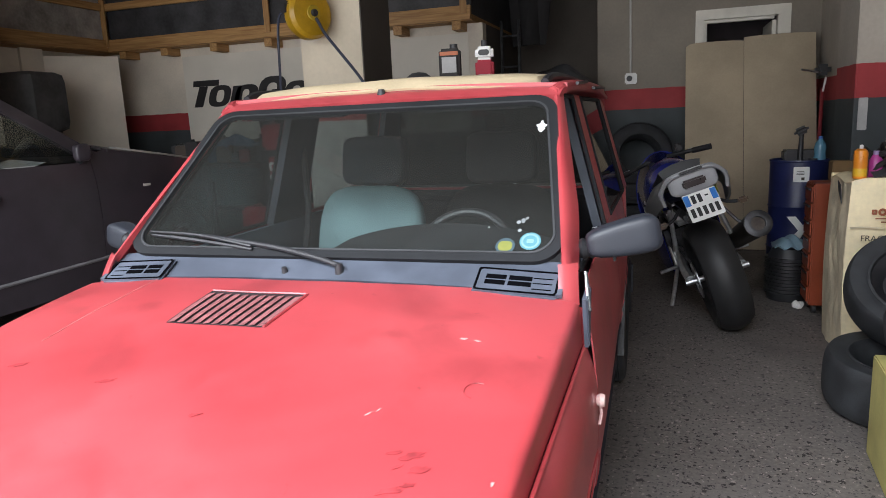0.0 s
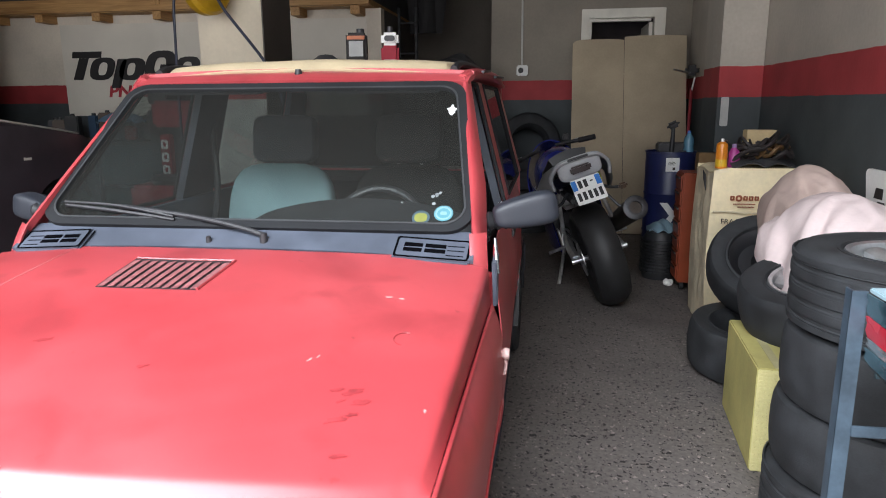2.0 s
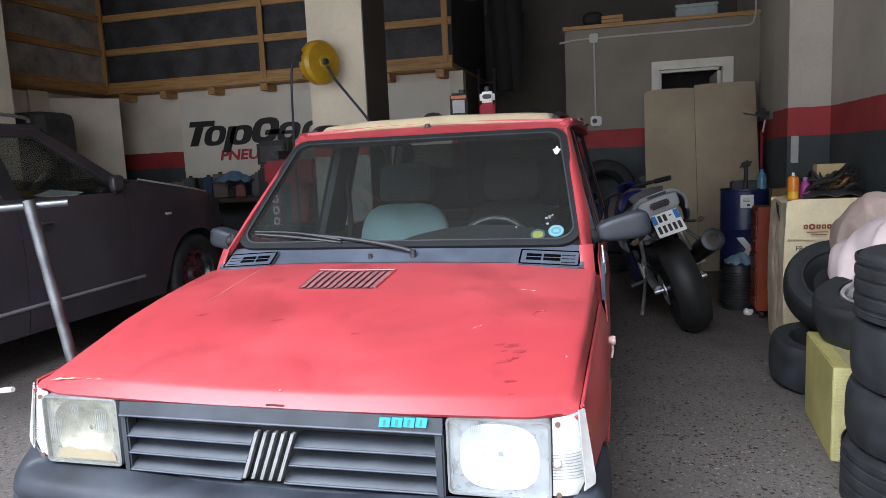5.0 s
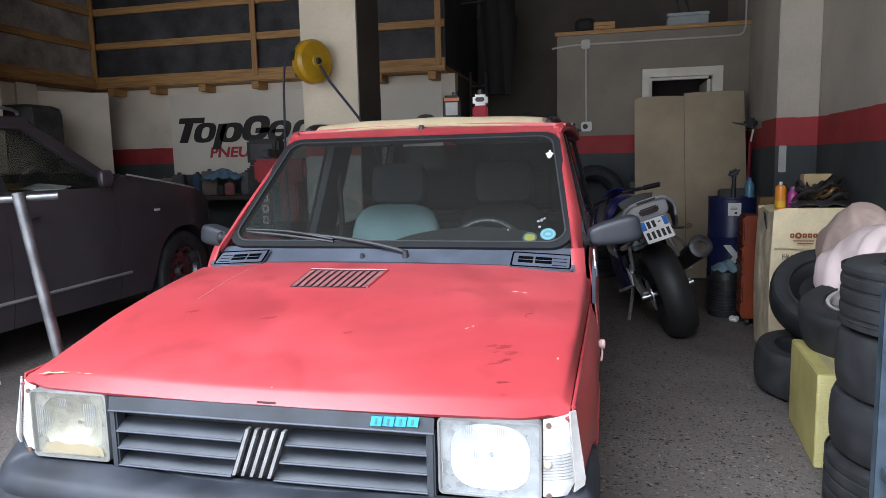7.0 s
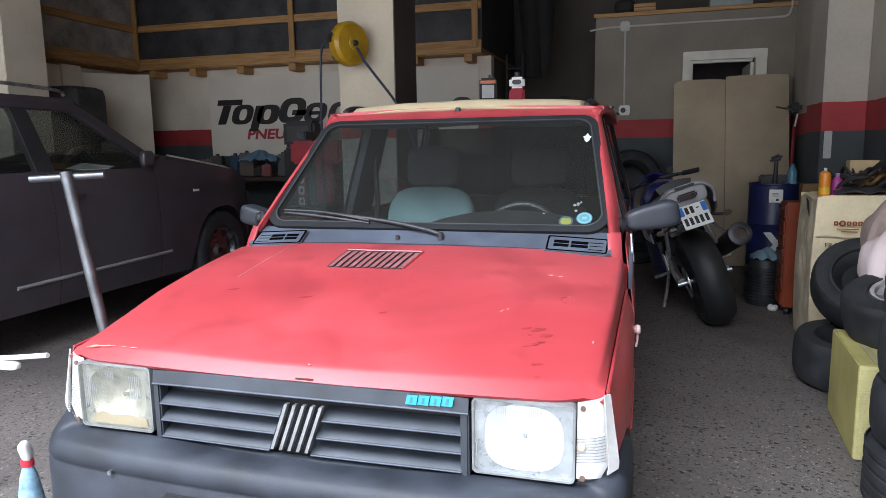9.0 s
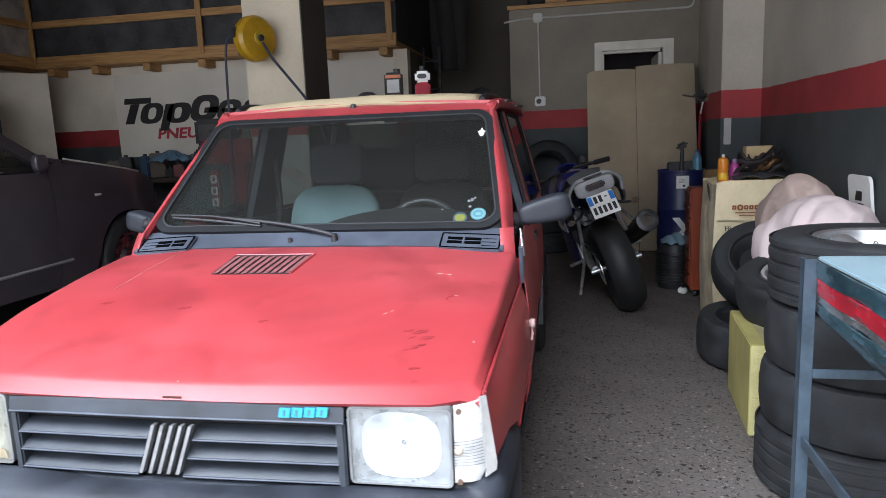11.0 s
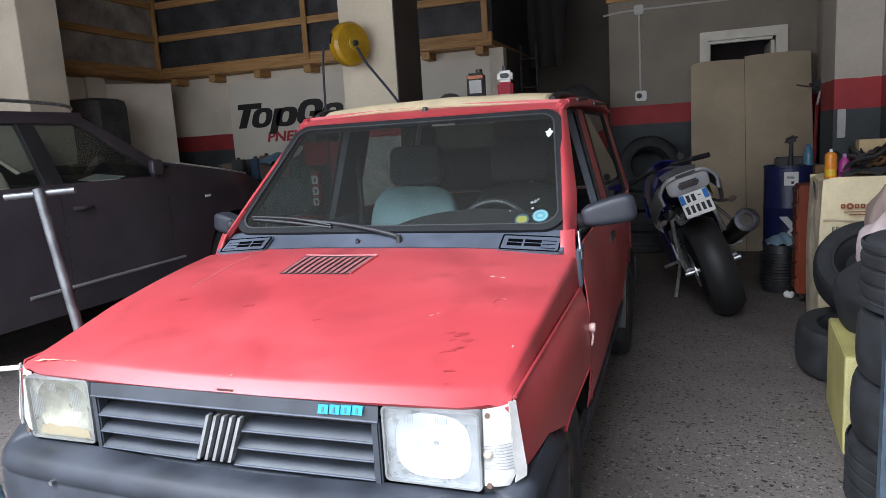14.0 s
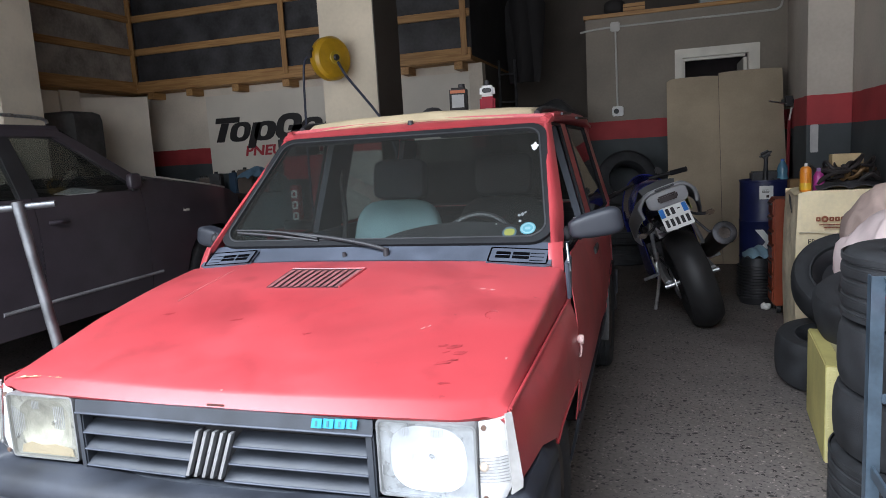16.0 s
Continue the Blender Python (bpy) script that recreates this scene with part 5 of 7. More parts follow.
part("bracket_plate", box(bmesh.new(), (0.10, 0.10, -0.10), (0.08, 0.05, 0.10), 0.01), BLACKPL, reel)
HOSE = mat("dark_blue_hose", (0.025, 0.030, 0.055), 0.5)
bm = bmesh.new()
tube(bm, [(-1.508, 4.052, 2.085), (-1.433, 4.02, 1.972), (-1.357, 4.02, 1.874), (-1.174, 4.02, 1.641), (-1.09, 4.0, 1.50), (-1.0, 3.96, 1.28), (-0.98, 3.92, 1.0), (-1.0, 3.93, 0.5), (-1.02, 3.95, 0.012)], 0.011, 8, 5)
solo("air_hose", bm, HOSE, "dark air hose pulled out of the yellow reel", "hose")
bm = bmesh.new()
tube(bm, [(-1.74, 4.14, 2.16), (-1.83, 4.13, 2.16), (-1.865, 4.12, 2.05), (-1.875, 4.11, 1.7), (-1.88, 4.10, 1.2), (-1.87, 4.10, 0.6), (-1.86, 4.12, 0.012)], 0.010, 8, 5)
solo("air_hose", bm, HOSE, "dark air hose hanging beside the pillar", "hose")

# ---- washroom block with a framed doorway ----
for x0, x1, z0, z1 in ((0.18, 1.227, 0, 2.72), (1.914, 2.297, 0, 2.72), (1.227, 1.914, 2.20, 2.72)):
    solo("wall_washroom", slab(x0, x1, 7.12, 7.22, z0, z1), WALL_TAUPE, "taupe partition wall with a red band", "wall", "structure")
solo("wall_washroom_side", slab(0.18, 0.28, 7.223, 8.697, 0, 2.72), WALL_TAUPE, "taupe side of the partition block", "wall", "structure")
solo("washroom_roof", slab(0.16, 2.297, 7.10, 8.697, 2.723, 2.765), PINE, "thin board roof of the partition block", "ledge", "structure")
solo("washroom_back", slab(0.283, 2.297, 8.4, 8.5, 0, 2.72), mat("washroom_paint", (0.10, 0.085, 0.09), 0.8), "dim inner wall behind the doorway", "wall", "structure")
solo("washroom_shelf", slab(1.0, 2.0, 8.0, 8.39, 1.93, 1.97), mat("dark_red_shelf", (0.12, 0.03, 0.035), 0.7), "dim shelf inside the doorway", "shelf")
WHITEFRAME = mat("ivory_frame_paint", (0.66, 0.63, 0.55), 0.45, var=0.06)
dr = thing("door_1", "ivory painted door frame of an open doorway", "door frame", kind="structure")
part("jamb", slab(1.152, 1.232, 7.085, 7.222, 0, 2.21, 0.006), WHITEFRAME, dr)
part("jamb", slab(1.909, 2.022, 7.085, 7.222, 0, 2.21, 0.006), WHITEFRAME, dr)
part("head", slab(1.152, 2.022, 7.083, 7.222, 2.196, 2.292, 0.006), WHITEFRAME, dr)
part("stop", slab(1.232, 1.262, 7.14, 7.20, 0, 2.196, 0.004), WHITEFRAME, dr)
part("head_stop", slab(1.262, 1.88, 7.14, 7.20, 2.165, 2.196, 0.004), WHITEFRAME, dr)
part("door_leaf", slab(1.868, 1.906, 7.205, 7.9, 0, 2.16, 0.004), WHITEFRAME, dr, "ivory door leaf standing open inward")

CONDUIT = mat("conduit_white", (0.52, 0.51, 0.48), 0.5, var=0.06)
cond = thing("wall_conduit", "white surface conduit with junction box and switch", "conduit")
bm = bmesh.new()
tube(bm, [(0.12, 7.107, 2.585), (0.30, 7.107, 2.605), (0.51, 7.107, 2.612)], 0.011, 8, 2)
part("pipe", bm, CONDUIT, cond)
bm = bmesh.new()
tube(bm, [(0.51, 7.107, 2.612), (1.2, 7.107, 2.612), (2.05, 7.107, 2.612), (2.20, 7.107, 2.625), (2.235, 7.107, 2.69), (2.24, 7.085, 2.80), (2.24, 7.09, 3.6), (2.24, 7.09, 4.09)], 0.011, 8, 4)
part("pipe", bm, CONDUIT, cond)
bm = bmesh.new()
tube(bm, [(0.515, 7.107, 2.60), (0.522, 7.107, 1.70)], 0.011, 8, 1)
part("pipe", bm, CONDUIT, cond)
part("junction_box", box(bmesh.new(), (0.512, 7.098, 2.612), (0.105, 0.042, 0.105), 0.012), CONDUIT, cond)
part("switch_box", box(bmesh.new(), (0.525, 7.094, 1.667), (0.125, 0.050, 0.112), 0.012), WHITEPL, cond)
rod(bm := bmesh.new(), (0.510, 7.070, 1.667), (0.510, 7.052, 1.667), 0.030, 0.026, 18)
part("switch_knob", bm, BLACKPL, cond, "black rotary knob")

# things on the block
solo("tool_bag", pillow(bmesh.new(), (0.24, 0.28, 0.170), Matrix.Translation((0.50, 7.30, 2.85)), 3.2), mat("black_bag", (0.02, 0.018, 0.018), 0.8, bump=0.4, bscale=40), "black soft tool bag on the partition roof", "bag")
crate = thing("wooden_crate", "small worn wooden crate on the partition roof", "crate")
for z in (2.80, 2.845):
    part("slat", slab(0.60, 0.84, 7.16, 7.175, z - 0.018, z + 0.018, 0.002), PINE, crate)
part("body", slab(0.602, 0.838, 7.176, 7.36, 2.766, 2.86, 0.004), mat("crate_wood", (0.16, 0.08, 0.04), 0.7), crate)
case = thing("tool_case", "pale grey-green hard case on the partition roof", "case")
part("shell", slab(1.42, 1.86, 7.15, 7.42, 2.766, 2.87, 0.012), mat("case_grey", (0.30, 0.34, 0.34), 0.5), case)
part("lid", slab(1.41, 1.87, 7.14, 7.43, 2.872, 2.905, 0.010), mat("case_lid", (0.36, 0.41, 0.41), 0.5), case)
bm = bmesh.new()
for dx in (0.0, 0.10):
    tube(bm, [(1.58 + dx, 7.3, 2.905), (1.52 + dx, 7.35, 3.12), (1.49 + dx, 7.4, 3.35)], 0.012, 6, 2)
solo("metal_stand", bm, IRON, "dark thin metal stand on the tool case", "stand")

# ---- folding boards leaning before the doorway ----
BOARD = mat("beige_board", (0.42, 0.345, 0.245), 0.85, var=0.10, scale=2.2, bump=0.2, bscale=60)
for x0, x1, z1, k in ((1.07, 1.585, 1.955, 0), (1.595, 2.21, 1.985, 1)):
    bm = bmesh.new()

    def fboard(u, v, x0=x0, x1=x1, z1=z1, k=k):
        x = x0 + (x1 - x0) * u
        zt = z1 - 0.010 * abs(2 * u - 1) ** 3 - (0.025 * (1 - u / 0.12) ** 2 if k == 0 and u < 0.12 else 0)
        z = zt * v
        y = 6.34 + 0.61 * v - 0.014 * math.sin(math.pi * u)
        return (x + 0.02 * (1 - v) * (1 if k else -1) * 0, y, z)
    sheet(bm, fboard, 16, 12, 0.035)
    solo("padded_board", bm, BOARD, "tall beige padded board leaning before the doorway", "board", group="leaning boards")

# brush hook and red tool hung at the corner
tool = thing("long_handled_tool", "red and black long-handled tool leaning in the corner", "tool")
bm = bmesh.new()
tube(bm, [(2.17, 6.35, 0.01), (2.20, 6.45, 0.8), (2.235, 6.6, 1.45)], 0.016, 8, 3)
part("handle", bm, mat("tool_red", (0.25, 0.02, 0.03), 0.5), tool)
part("head", box(bmesh.new(), (2.22, 6.55, 1.62), (0.13, 0.10, 0.10), 0.03), BLACKPL, tool)
bm = bmesh.new()
tube(bm, [(2.03, 6.45, 1.63), (2.13, 6.5, 1.61), (2.20, 6.53, 1.60)], 0.009, 6, 2)
part("lever", bm, STEEL, tool)
bm = bmesh.new()
tube(bm, [(2.24, 6.5, 1.55), (2.215, 6.47, 1.43)], 0.010, 6, 1)
part("clip", bm, WHITEPL, tool)

# far passage: coat, ladder, black round thing
bm = bmesh.new()


def coat(u, v):
    x = -0.86 + 0.50 * u
    w = 1 - 0.25 * math.sin(math.pi * v) * 0.4
    return (-0.61 + (x + 0.61) * (0.65 + 0.35 * v if v < 0.85 else 0.8), 7.55 - 0.10 * math.sin(math.pi * u) - 0.03 * math.sin(14 * u + 3 * v), 2.12 + 1.15 * v)


sheet(bm, coat, 20, 20, 0.05)
solo("hanging_coat", bm, mat("black_coat_cloth", (0.016, 0.015, 0.016), 0.9, bump=0.3, bscale=60), "black work coat hanging in the passage", "coat")
rod(bm := bmesh.new(), (-1.06, 7.53, 3.275), (0.26, 7.53, 3.275), 0.015, None, 10)
solo("hanging_rail", bm, IRON, "dark rail across the passage", "rail")
lad = thing("ladder", "dark aluminium ladder leaning in the passage", "ladder")
for x in (-0.92, -0.72):
    bm = bmesh.new()
    tube(bm, [(x + 0.10, 6.95, 0.0), (x, 7.4, 2.4)], 0.018, 8, 1)
    part("rail", bm, IRON, lad)
for k in range(7):
    f = (k + 0.5) / 7
    rod(bm := bmesh.new(), (-0.82 - 0.1 * f, 6.95 + 0.45 * f, 2.4 * f), (-0.62 - 0.1 * f, 6.95 + 0.45 * f, 2.4 * f), 0.012, None, 8)
    part("rung", bm, IRON, lad)

# ---- tyres ----
def tyre(name, label, m, r=0.33, w=0.22, rim=0.205, group="", rim_kind=None, grooves=True):
    t = thing(name, label, "tyre", group, at=m)
    part("casing", lathe(bmesh.new(), tyre_profile(r, w, rim, grooves), 56, None, True), RUBBER, t)
    if grooves:
        for c in (-0.80, -0.42, 0.0, 0.42, 0.80):
            hw = 0.085 if abs(c) > 0.7 else 0.105
            part("tread_rib", lathe(bmesh.new(), [(r - 0.004, (c - hw) * w / 2), (r + 0.0012, (c - hw * 0.8) * w / 2), (r + 0.0012, (c + hw * 0.8) * w / 2), (r - 0.004, (c + hw) * w / 2)], 56, None, True), RUBBER, t)
    for s in (-1, 1):
        part("bead", lathe(bmesh.new(), [(rim - 0.002, s * w * 0.36), (rim + 0.004, s * w * 0.475), (rim + 0.014, s * w * 0.47), (rim + 0.014, s * w * 0.40)], 44, None, True), RUBBER, t)
    if rim_kind:
        d = part("rim", lathe(bmesh.new(), [(rim - 0.001, w * 0.40), (rim - 0.008, w * 0.46), (rim - 0.022, w * 0.44), (rim - 0.030, w * 0.20), (rim - 0.045, w * 0.10), (rim - 0.045, -w * 0.44), (rim - 0.004, -w * 0.44)], 44, None, True), ALLOY, t, "silver alloy rim")
        bm = lathe(bmesh.new(), [(0.032, w * 0.30), (0.06, w * 0.31), (0.075, w * 0.24), (0.075, w * 0.16), (0.032, w * 0.16)], 28, None, True)
        part("hub", bm, ALLOY, d)
        for k in range(5):
            a = 2 * math.pi * k / 5
            bm = bmesh.new()
            sheet(bm, lambda u, v, a=a: (math.cos(a) * (0.06 + (rim - 0.095) * v) - math.sin(a) * (u - 0.5) * (0.055 + 0.03 * v), math.sin(a) * (0.06 + (rim - 0.095) * v) + math.cos(a) * (u - 0.5) * (0.055 + 0.03 * v), w * (0.28 + 0.12 * v) - 0.01 * (2 * u - 1) ** 2), 4, 6, 0.02)
            part("spoke", bm, ALLOY, d)
            bm = bmesh.new()
            q = Vector((0.052 * math.cos(a + 0.63), 0.052 * math.sin(a + 0.63), w * 0.32))
            bmesh.ops.create_uvsphere(bm, u_segments=8, v_segments=6, radius=0.009, matrix=Matrix.Translation(q))
            part("nut", bm, CHROME, d)
    return t


zs, H4 = 0.0, (0.222, 0.222, 0.228, 0.235)
for k, (w, dx, dy) in enumerate(zip(H4, (-0.006, 0.006, 0.012, 0.02), (0.0, 0.012, -0.006, 0.0))):
    tyre("tyre", "worn black car tyre in a tall stack" if k < 3 else "worn black tyre on silver alloy rim topping the stack", Matrix.Translation((1.885 + dx, 1.345 + dy, zs + w / 2)) @ pose(0, 0, 0, 0, 0, 37 * k), 0.335, w, 0.205, "stacked tyres", True if k == 3 else None, k in (0, 3))
    zs += w
# loose tyres by the carton
tyre("tyre", "black tyre lying flat against the carton", Matrix.Translation((1.85, 2.68, 0.148)) @ pose(0, 0, 0, 5, 0, 0), 0.29, 0.24, 0.19, "loose tyres", None, False)
prop = tyre("tyre", "black tyre on a dark steel rim by the carton", Matrix.Translation((1.94, 2.84, 0.505)) @ pose(0, 0, 0, 42, 0, -10), 0.28, 0.19, 0.18, "loose tyres", None, False)
part("rim", lathe(bmesh.new(), [(0.001, 0.010), (0.05, 0.012), (0.07, 0.030), (0.13, 0.022), (0.155, 0.060), (0.178, 0.075), (0.178, -0.07), (0.12, -0.01), (0.001, -0.01)], 32), BLACKPL, prop, "dark steel rim")
tyre("tyre", "black tyre on a silver rim behind the stack", Matrix.Translation((1.93, 2.11, 0.55)) @ pose(0, 0, 0, 8, -12, 0), 0.30, 0.20, 0.185, "loose tyres", True, False)
tyre("tyre", "black tyre lying under the pink quilt", Matrix.Translation((1.98, 2.06, 0.10)), 0.30, 0.20, 0.19, "loose tyres")
tyre("tyre", "black tyre lying in the middle of the pile", Matrix.Translation((1.98, 2.08, 0.288)), 0.295, 0.17, 0.19, "loose tyres")

# olive box
OLIVE = mat("olive_card", (0.42, 0.37, 0.13), 0.8, var=0.10, scale=5, bump=0.2, bscale=60)
ob_ = thing("olive_box", "narrow olive-yellow cardboard box, textured end", "box", at=pose(1.598, 1.70, 0, 0, 0, -4))
part("carton", box(bmesh.new(), (0.075, 0.285, 0.199), (0.150, 0.57, 0.397), 0.005), OLIVE, ob_)
part("end_panel", box(bmesh.new(), (0.075, -0.0045, 0.199), (0.146, 0.008, 0.390), 0.003), mat("pale_olive_card", (0.55, 0.50, 0.24), 0.75), ob_, "paler dimpled end panel")
dim = bmesh.new()
for r in range(28):
    for c in range(9):
        box(dim, (0.013 + 0.0155 * c, -0.010, 0.014 + 0.0136 * r), (0.009, 0.004, 0.0065))
tagged(part("embossing", dim, bpy.data.materials["pale_olive_card"], ob_), kind="stuff")
part("tape", box(bmesh.new(), (0.075, 0.285, 0.3985), (0.03, 0.55, 0.0015)), mat("clear_tape", (0.5, 0.45, 0.25), 0.2), ob_)

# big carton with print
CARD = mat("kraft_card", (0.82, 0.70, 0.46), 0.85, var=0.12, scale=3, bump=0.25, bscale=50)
carton = thing("carton", "tall battered kraft cardboard carton with red and black print", "box")


def card_side(f, n=14, mm=14):
    return sheet(bmesh.new(), f, n, mm, 0.006)


def crumple(a, b, seed):
    """Sagging card: broad buckles with smaller creases on them."""
    big = noise.noise(Vector((a * 2.3 + seed, b * 3.1, seed)))
    small = 1 - 2 * abs(noise.noise(Vector((a * 5.0, b * 7.0 + seed, 2.0 * seed))))
    return 0.020 * big + 0.007 * small


def sag(u, v):
    return 0.942 - 0.030 * max(0.0, 1 - u / 0.16) ** 2 * (0.5 + 0.5 * v) - 0.010 * math.sin(7 * v) * max(0.0, 1 - u / 0.3)


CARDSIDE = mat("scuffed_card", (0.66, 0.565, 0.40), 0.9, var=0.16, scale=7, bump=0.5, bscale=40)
part("front", card_side(lambda u, v: (1.775 + 0.46 * u - 0.012 * math.sin(math.pi * v) * (1 - u), 3.34 + crumple(u, v, 1.3) * math.sin(math.pi * min(1, u + 0.1)) ** 0.5 * (0.35 + 0.65 * abs(v - 0.8)) + 0.01 * v, 0.003 + sag(u, 0) * v), 34, 40), CARD, carton)
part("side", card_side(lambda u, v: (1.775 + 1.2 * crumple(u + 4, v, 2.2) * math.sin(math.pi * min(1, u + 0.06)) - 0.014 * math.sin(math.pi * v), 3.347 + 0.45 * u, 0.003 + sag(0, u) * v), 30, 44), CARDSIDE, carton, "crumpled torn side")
part("back", card_side(lambda u, v: (1.775 + 0.46 * u, 3.80, 0.003 + 0.939 * v)), CARD, carton)
part("far_side", card_side(lambda u, v: (2.235, 3.347 + 0.45 * u, 0.003 + 0.939 * v)), CARD, carton)
part("top", card_side(lambda u, v: (1.775 + 0.46 * u, 3.347 + 0.45 * v, sag(u, v) + 0.003 - 0.006 * math.sin(math.pi * u) * math.sin(math.pi * v)), 24, 14), CARD, carton)
part("seam_tape", card_side(lambda u, v: (1.777 + 0.28 * u, 3.3235 + 0.004 * math.sin(9 * u), 0.700 + 0.007 * v + 0.004 * math.sin(6 * u)), 12, 1), CARDSIDE, carton, "scuffed tape seam")
part("tear", prism(bmesh.new(), [(3.42, 0.86), (3.50, 0.92), (3.52, 0.97), (3.45, 0.95)], 0.003, Matrix.Translation((1.750, 0, -0.045)) @ Matrix(((0, 0, 1, 0), (1, 0, 0, 0), (0, 1, 0, 0), (0, 0, 0, 1)))), BLACKPL, carton)
PRINTRED = mat("print_brown_red", (0.30, 0.09, 0.04), 0.8)
PRINTBLACK = mat("print_black", (0.05, 0.04, 0.03), 0.8)
CF = Matrix.Translation((1.762, 3.317, -0.030)) @ Matrix(((1, 0, 0, 0), (0, 0, -1, 0), (0, 1, 0, 0), (0, 0, 0, 1)))
for k, x in enumerate((0.115, 0.15, 0.185, 0.215, 0.245)):
    if k == 1:
        part("print", ring(bmesh.new(), rounded(0.038, 0.038, 0.0189, 5, x, 0.815), rounded(0.016, 0.016, 0.0079, 5, x, 0.815), 0.001, CF), PRINTRED, carton)
    else:
        part("print", ring(bmesh.new(), rounded(0.024, 0.026, 0.004, 2, x, 0.815), rounded(0.008, 0.010, 0.002, 2, x, 0.815), 0.001, CF), PRINTRED, carton)
for x, z, w in ((0.18, 0.782, 0.12), (0.19, 0.765, 0.09)):
    part("print", prism(bmesh.new(), rounded(w, 0.006, 0.002, 2, x, z), 0.001, CF), PRINTRED, carton)


def lettering(text, size, m, material, parent, name="lettering", bold=0.0):
    cu = bpy.data.curves.new(name, 'FONT')
    cu.body, cu.size, cu.extrude = text, size, 0.0006
    cu.offset = bold
    cu.resolution_u = 3
    ob = bpy.data.objects.new(name, cu)
    scene.collection.objects.link(ob)
    dg = bpy.context.evaluated_depsgraph_get()
    me = bpy.data.meshes.new_from_object(ob.evaluated_get(dg))
    bpy.data.objects.remove(ob)
    me.materials.clear()
    me.materials.append(material)
    o = new(name, me)
    me.transform(m)
    o.parent = parent
    return o


lettering("FRAGILE", 0.042, CF @ Matrix.Translation((0.060, 0.668, 0.0012)), PRINTBLACK, carton)
lettering("PNEU", 0.178, WALLXZ @ Matrix(((1.28, 0.22, 0, -4.315), (0, 1, 0, 1.422), (0, 0, 1, 0.002), (0, 0, 0, 1))), INKRED, banner, bold=0.006)

# on the carton
can = thing("spray_can", "orange spray can with pale nozzle on the carton", "can", at=pose(1.825, 3.42, 0.944))
part("body", lathe(bmesh.new(), [(0.001, 0), (0.030, 0), (0.032, 0.004), (0.032, 0.125), (0.029, 0.140), (0.016, 0.150), (0.001, 0.150)], 24), mat("orange_can", (0.72, 0.24, 0.02), 0.3), can)
part("label_band", lathe(bmesh.new(), [(0.0325, 0.012), (0.0328, 0.014), (0.0328, 0.050), (0.0325, 0.052)], 24, None, True), mat("amber_can_band", (0.70, 0.42, 0.03), 0.3), can)
part("nozzle", lathe(bmesh.new(), [(0.001, 0.150), (0.009, 0.150), (0.009, 0.168), (0.001, 0.170)], 12), WHITEPL, can)
bot = thing("plastic_bottle", "magenta plastic bottle on the carton", "bottle", at=pose(1.905, 3.47, 0.944))
part("body", lathe(bmesh.new(), [(0.001, 0), (0.030, 0), (0.033, 0.010), (0.032, 0.085), (0.015, 0.115), (0.001, 0.115)], 20), mat("magenta_plastic", (0.36, 0.04, 0.22), 0.35), bot)
part("cap", lathe(bmesh.new(), [(0.001, 0.115), (0.014, 0.115), (0.013, 0.135), (0.001, 0.136)], 14), mat("violet_cap", (0.25, 0.18, 0.33), 0.4), bot)
solo("small_box", box(bmesh.new(), (2.09, 3.66, 1.050), (0.17, 0.10, 0.205), 0.004), mat("small_box_card", (0.50, 0.38, 0.21), 0.85), "small plain cardboard box on the carton", "box")
bm = sheet(bmesh.new(), lambda u, v: (1.88 + 0.34 * u, 3.38 + 0.30 * v, 0.950 + 0.030 * abs(math.sin(6 * u + 3 * v)) * math.sin(math.pi * u) + 0.03 * math.sin(math.pi * v)), 24, 14, 0.006)
solo("black_rag", bm, BLACKCLOTH, "crumpled black rag on the carton", "rag")
WIRE = mat("dark_cable", (0.022, 0.018, 0.018), 0.45)
WIRE2 = mat("brass_wire", (0.14, 0.08, 0.035), 0.35, metal=0.6)
rs3 = random.Random(7)
for q in range(15):
    bm = bmesh.new()
    cx, cy, cz = 1.99 + 0.17 * rs3.random(), 3.46 + 0.10 * rs3.random(), 1.0 + 0.09 * rs3.random()
    rx, ry = 0.05 + 0.08 * rs3.random(), 0.04 + 0.06 * rs3.random()
    ph, tilt = rs3.random() * 6, rs3.uniform(-0.6, 0.6)
    pts = []
    for k in range(11):
        a = ph + 2 * math.pi * k / 12
        pts.append((cx + rx * math.cos(a), cy + ry * math.sin(a), max(0.965, cz + tilt * rx * math.cos(a) + 0.018 * math.sin(1.7 * k + q))))
    tube(bm, pts, 0.005 + 0.004 * (q % 3), 6, 3)
    solo("cable_coil", bm, WIRE2 if q % 5 == 1 else WIRE, "tangled dark cable heaped on the carton", "cable", group="heaped cables")
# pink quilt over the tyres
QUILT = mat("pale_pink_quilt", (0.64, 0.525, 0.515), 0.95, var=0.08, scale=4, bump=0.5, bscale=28)


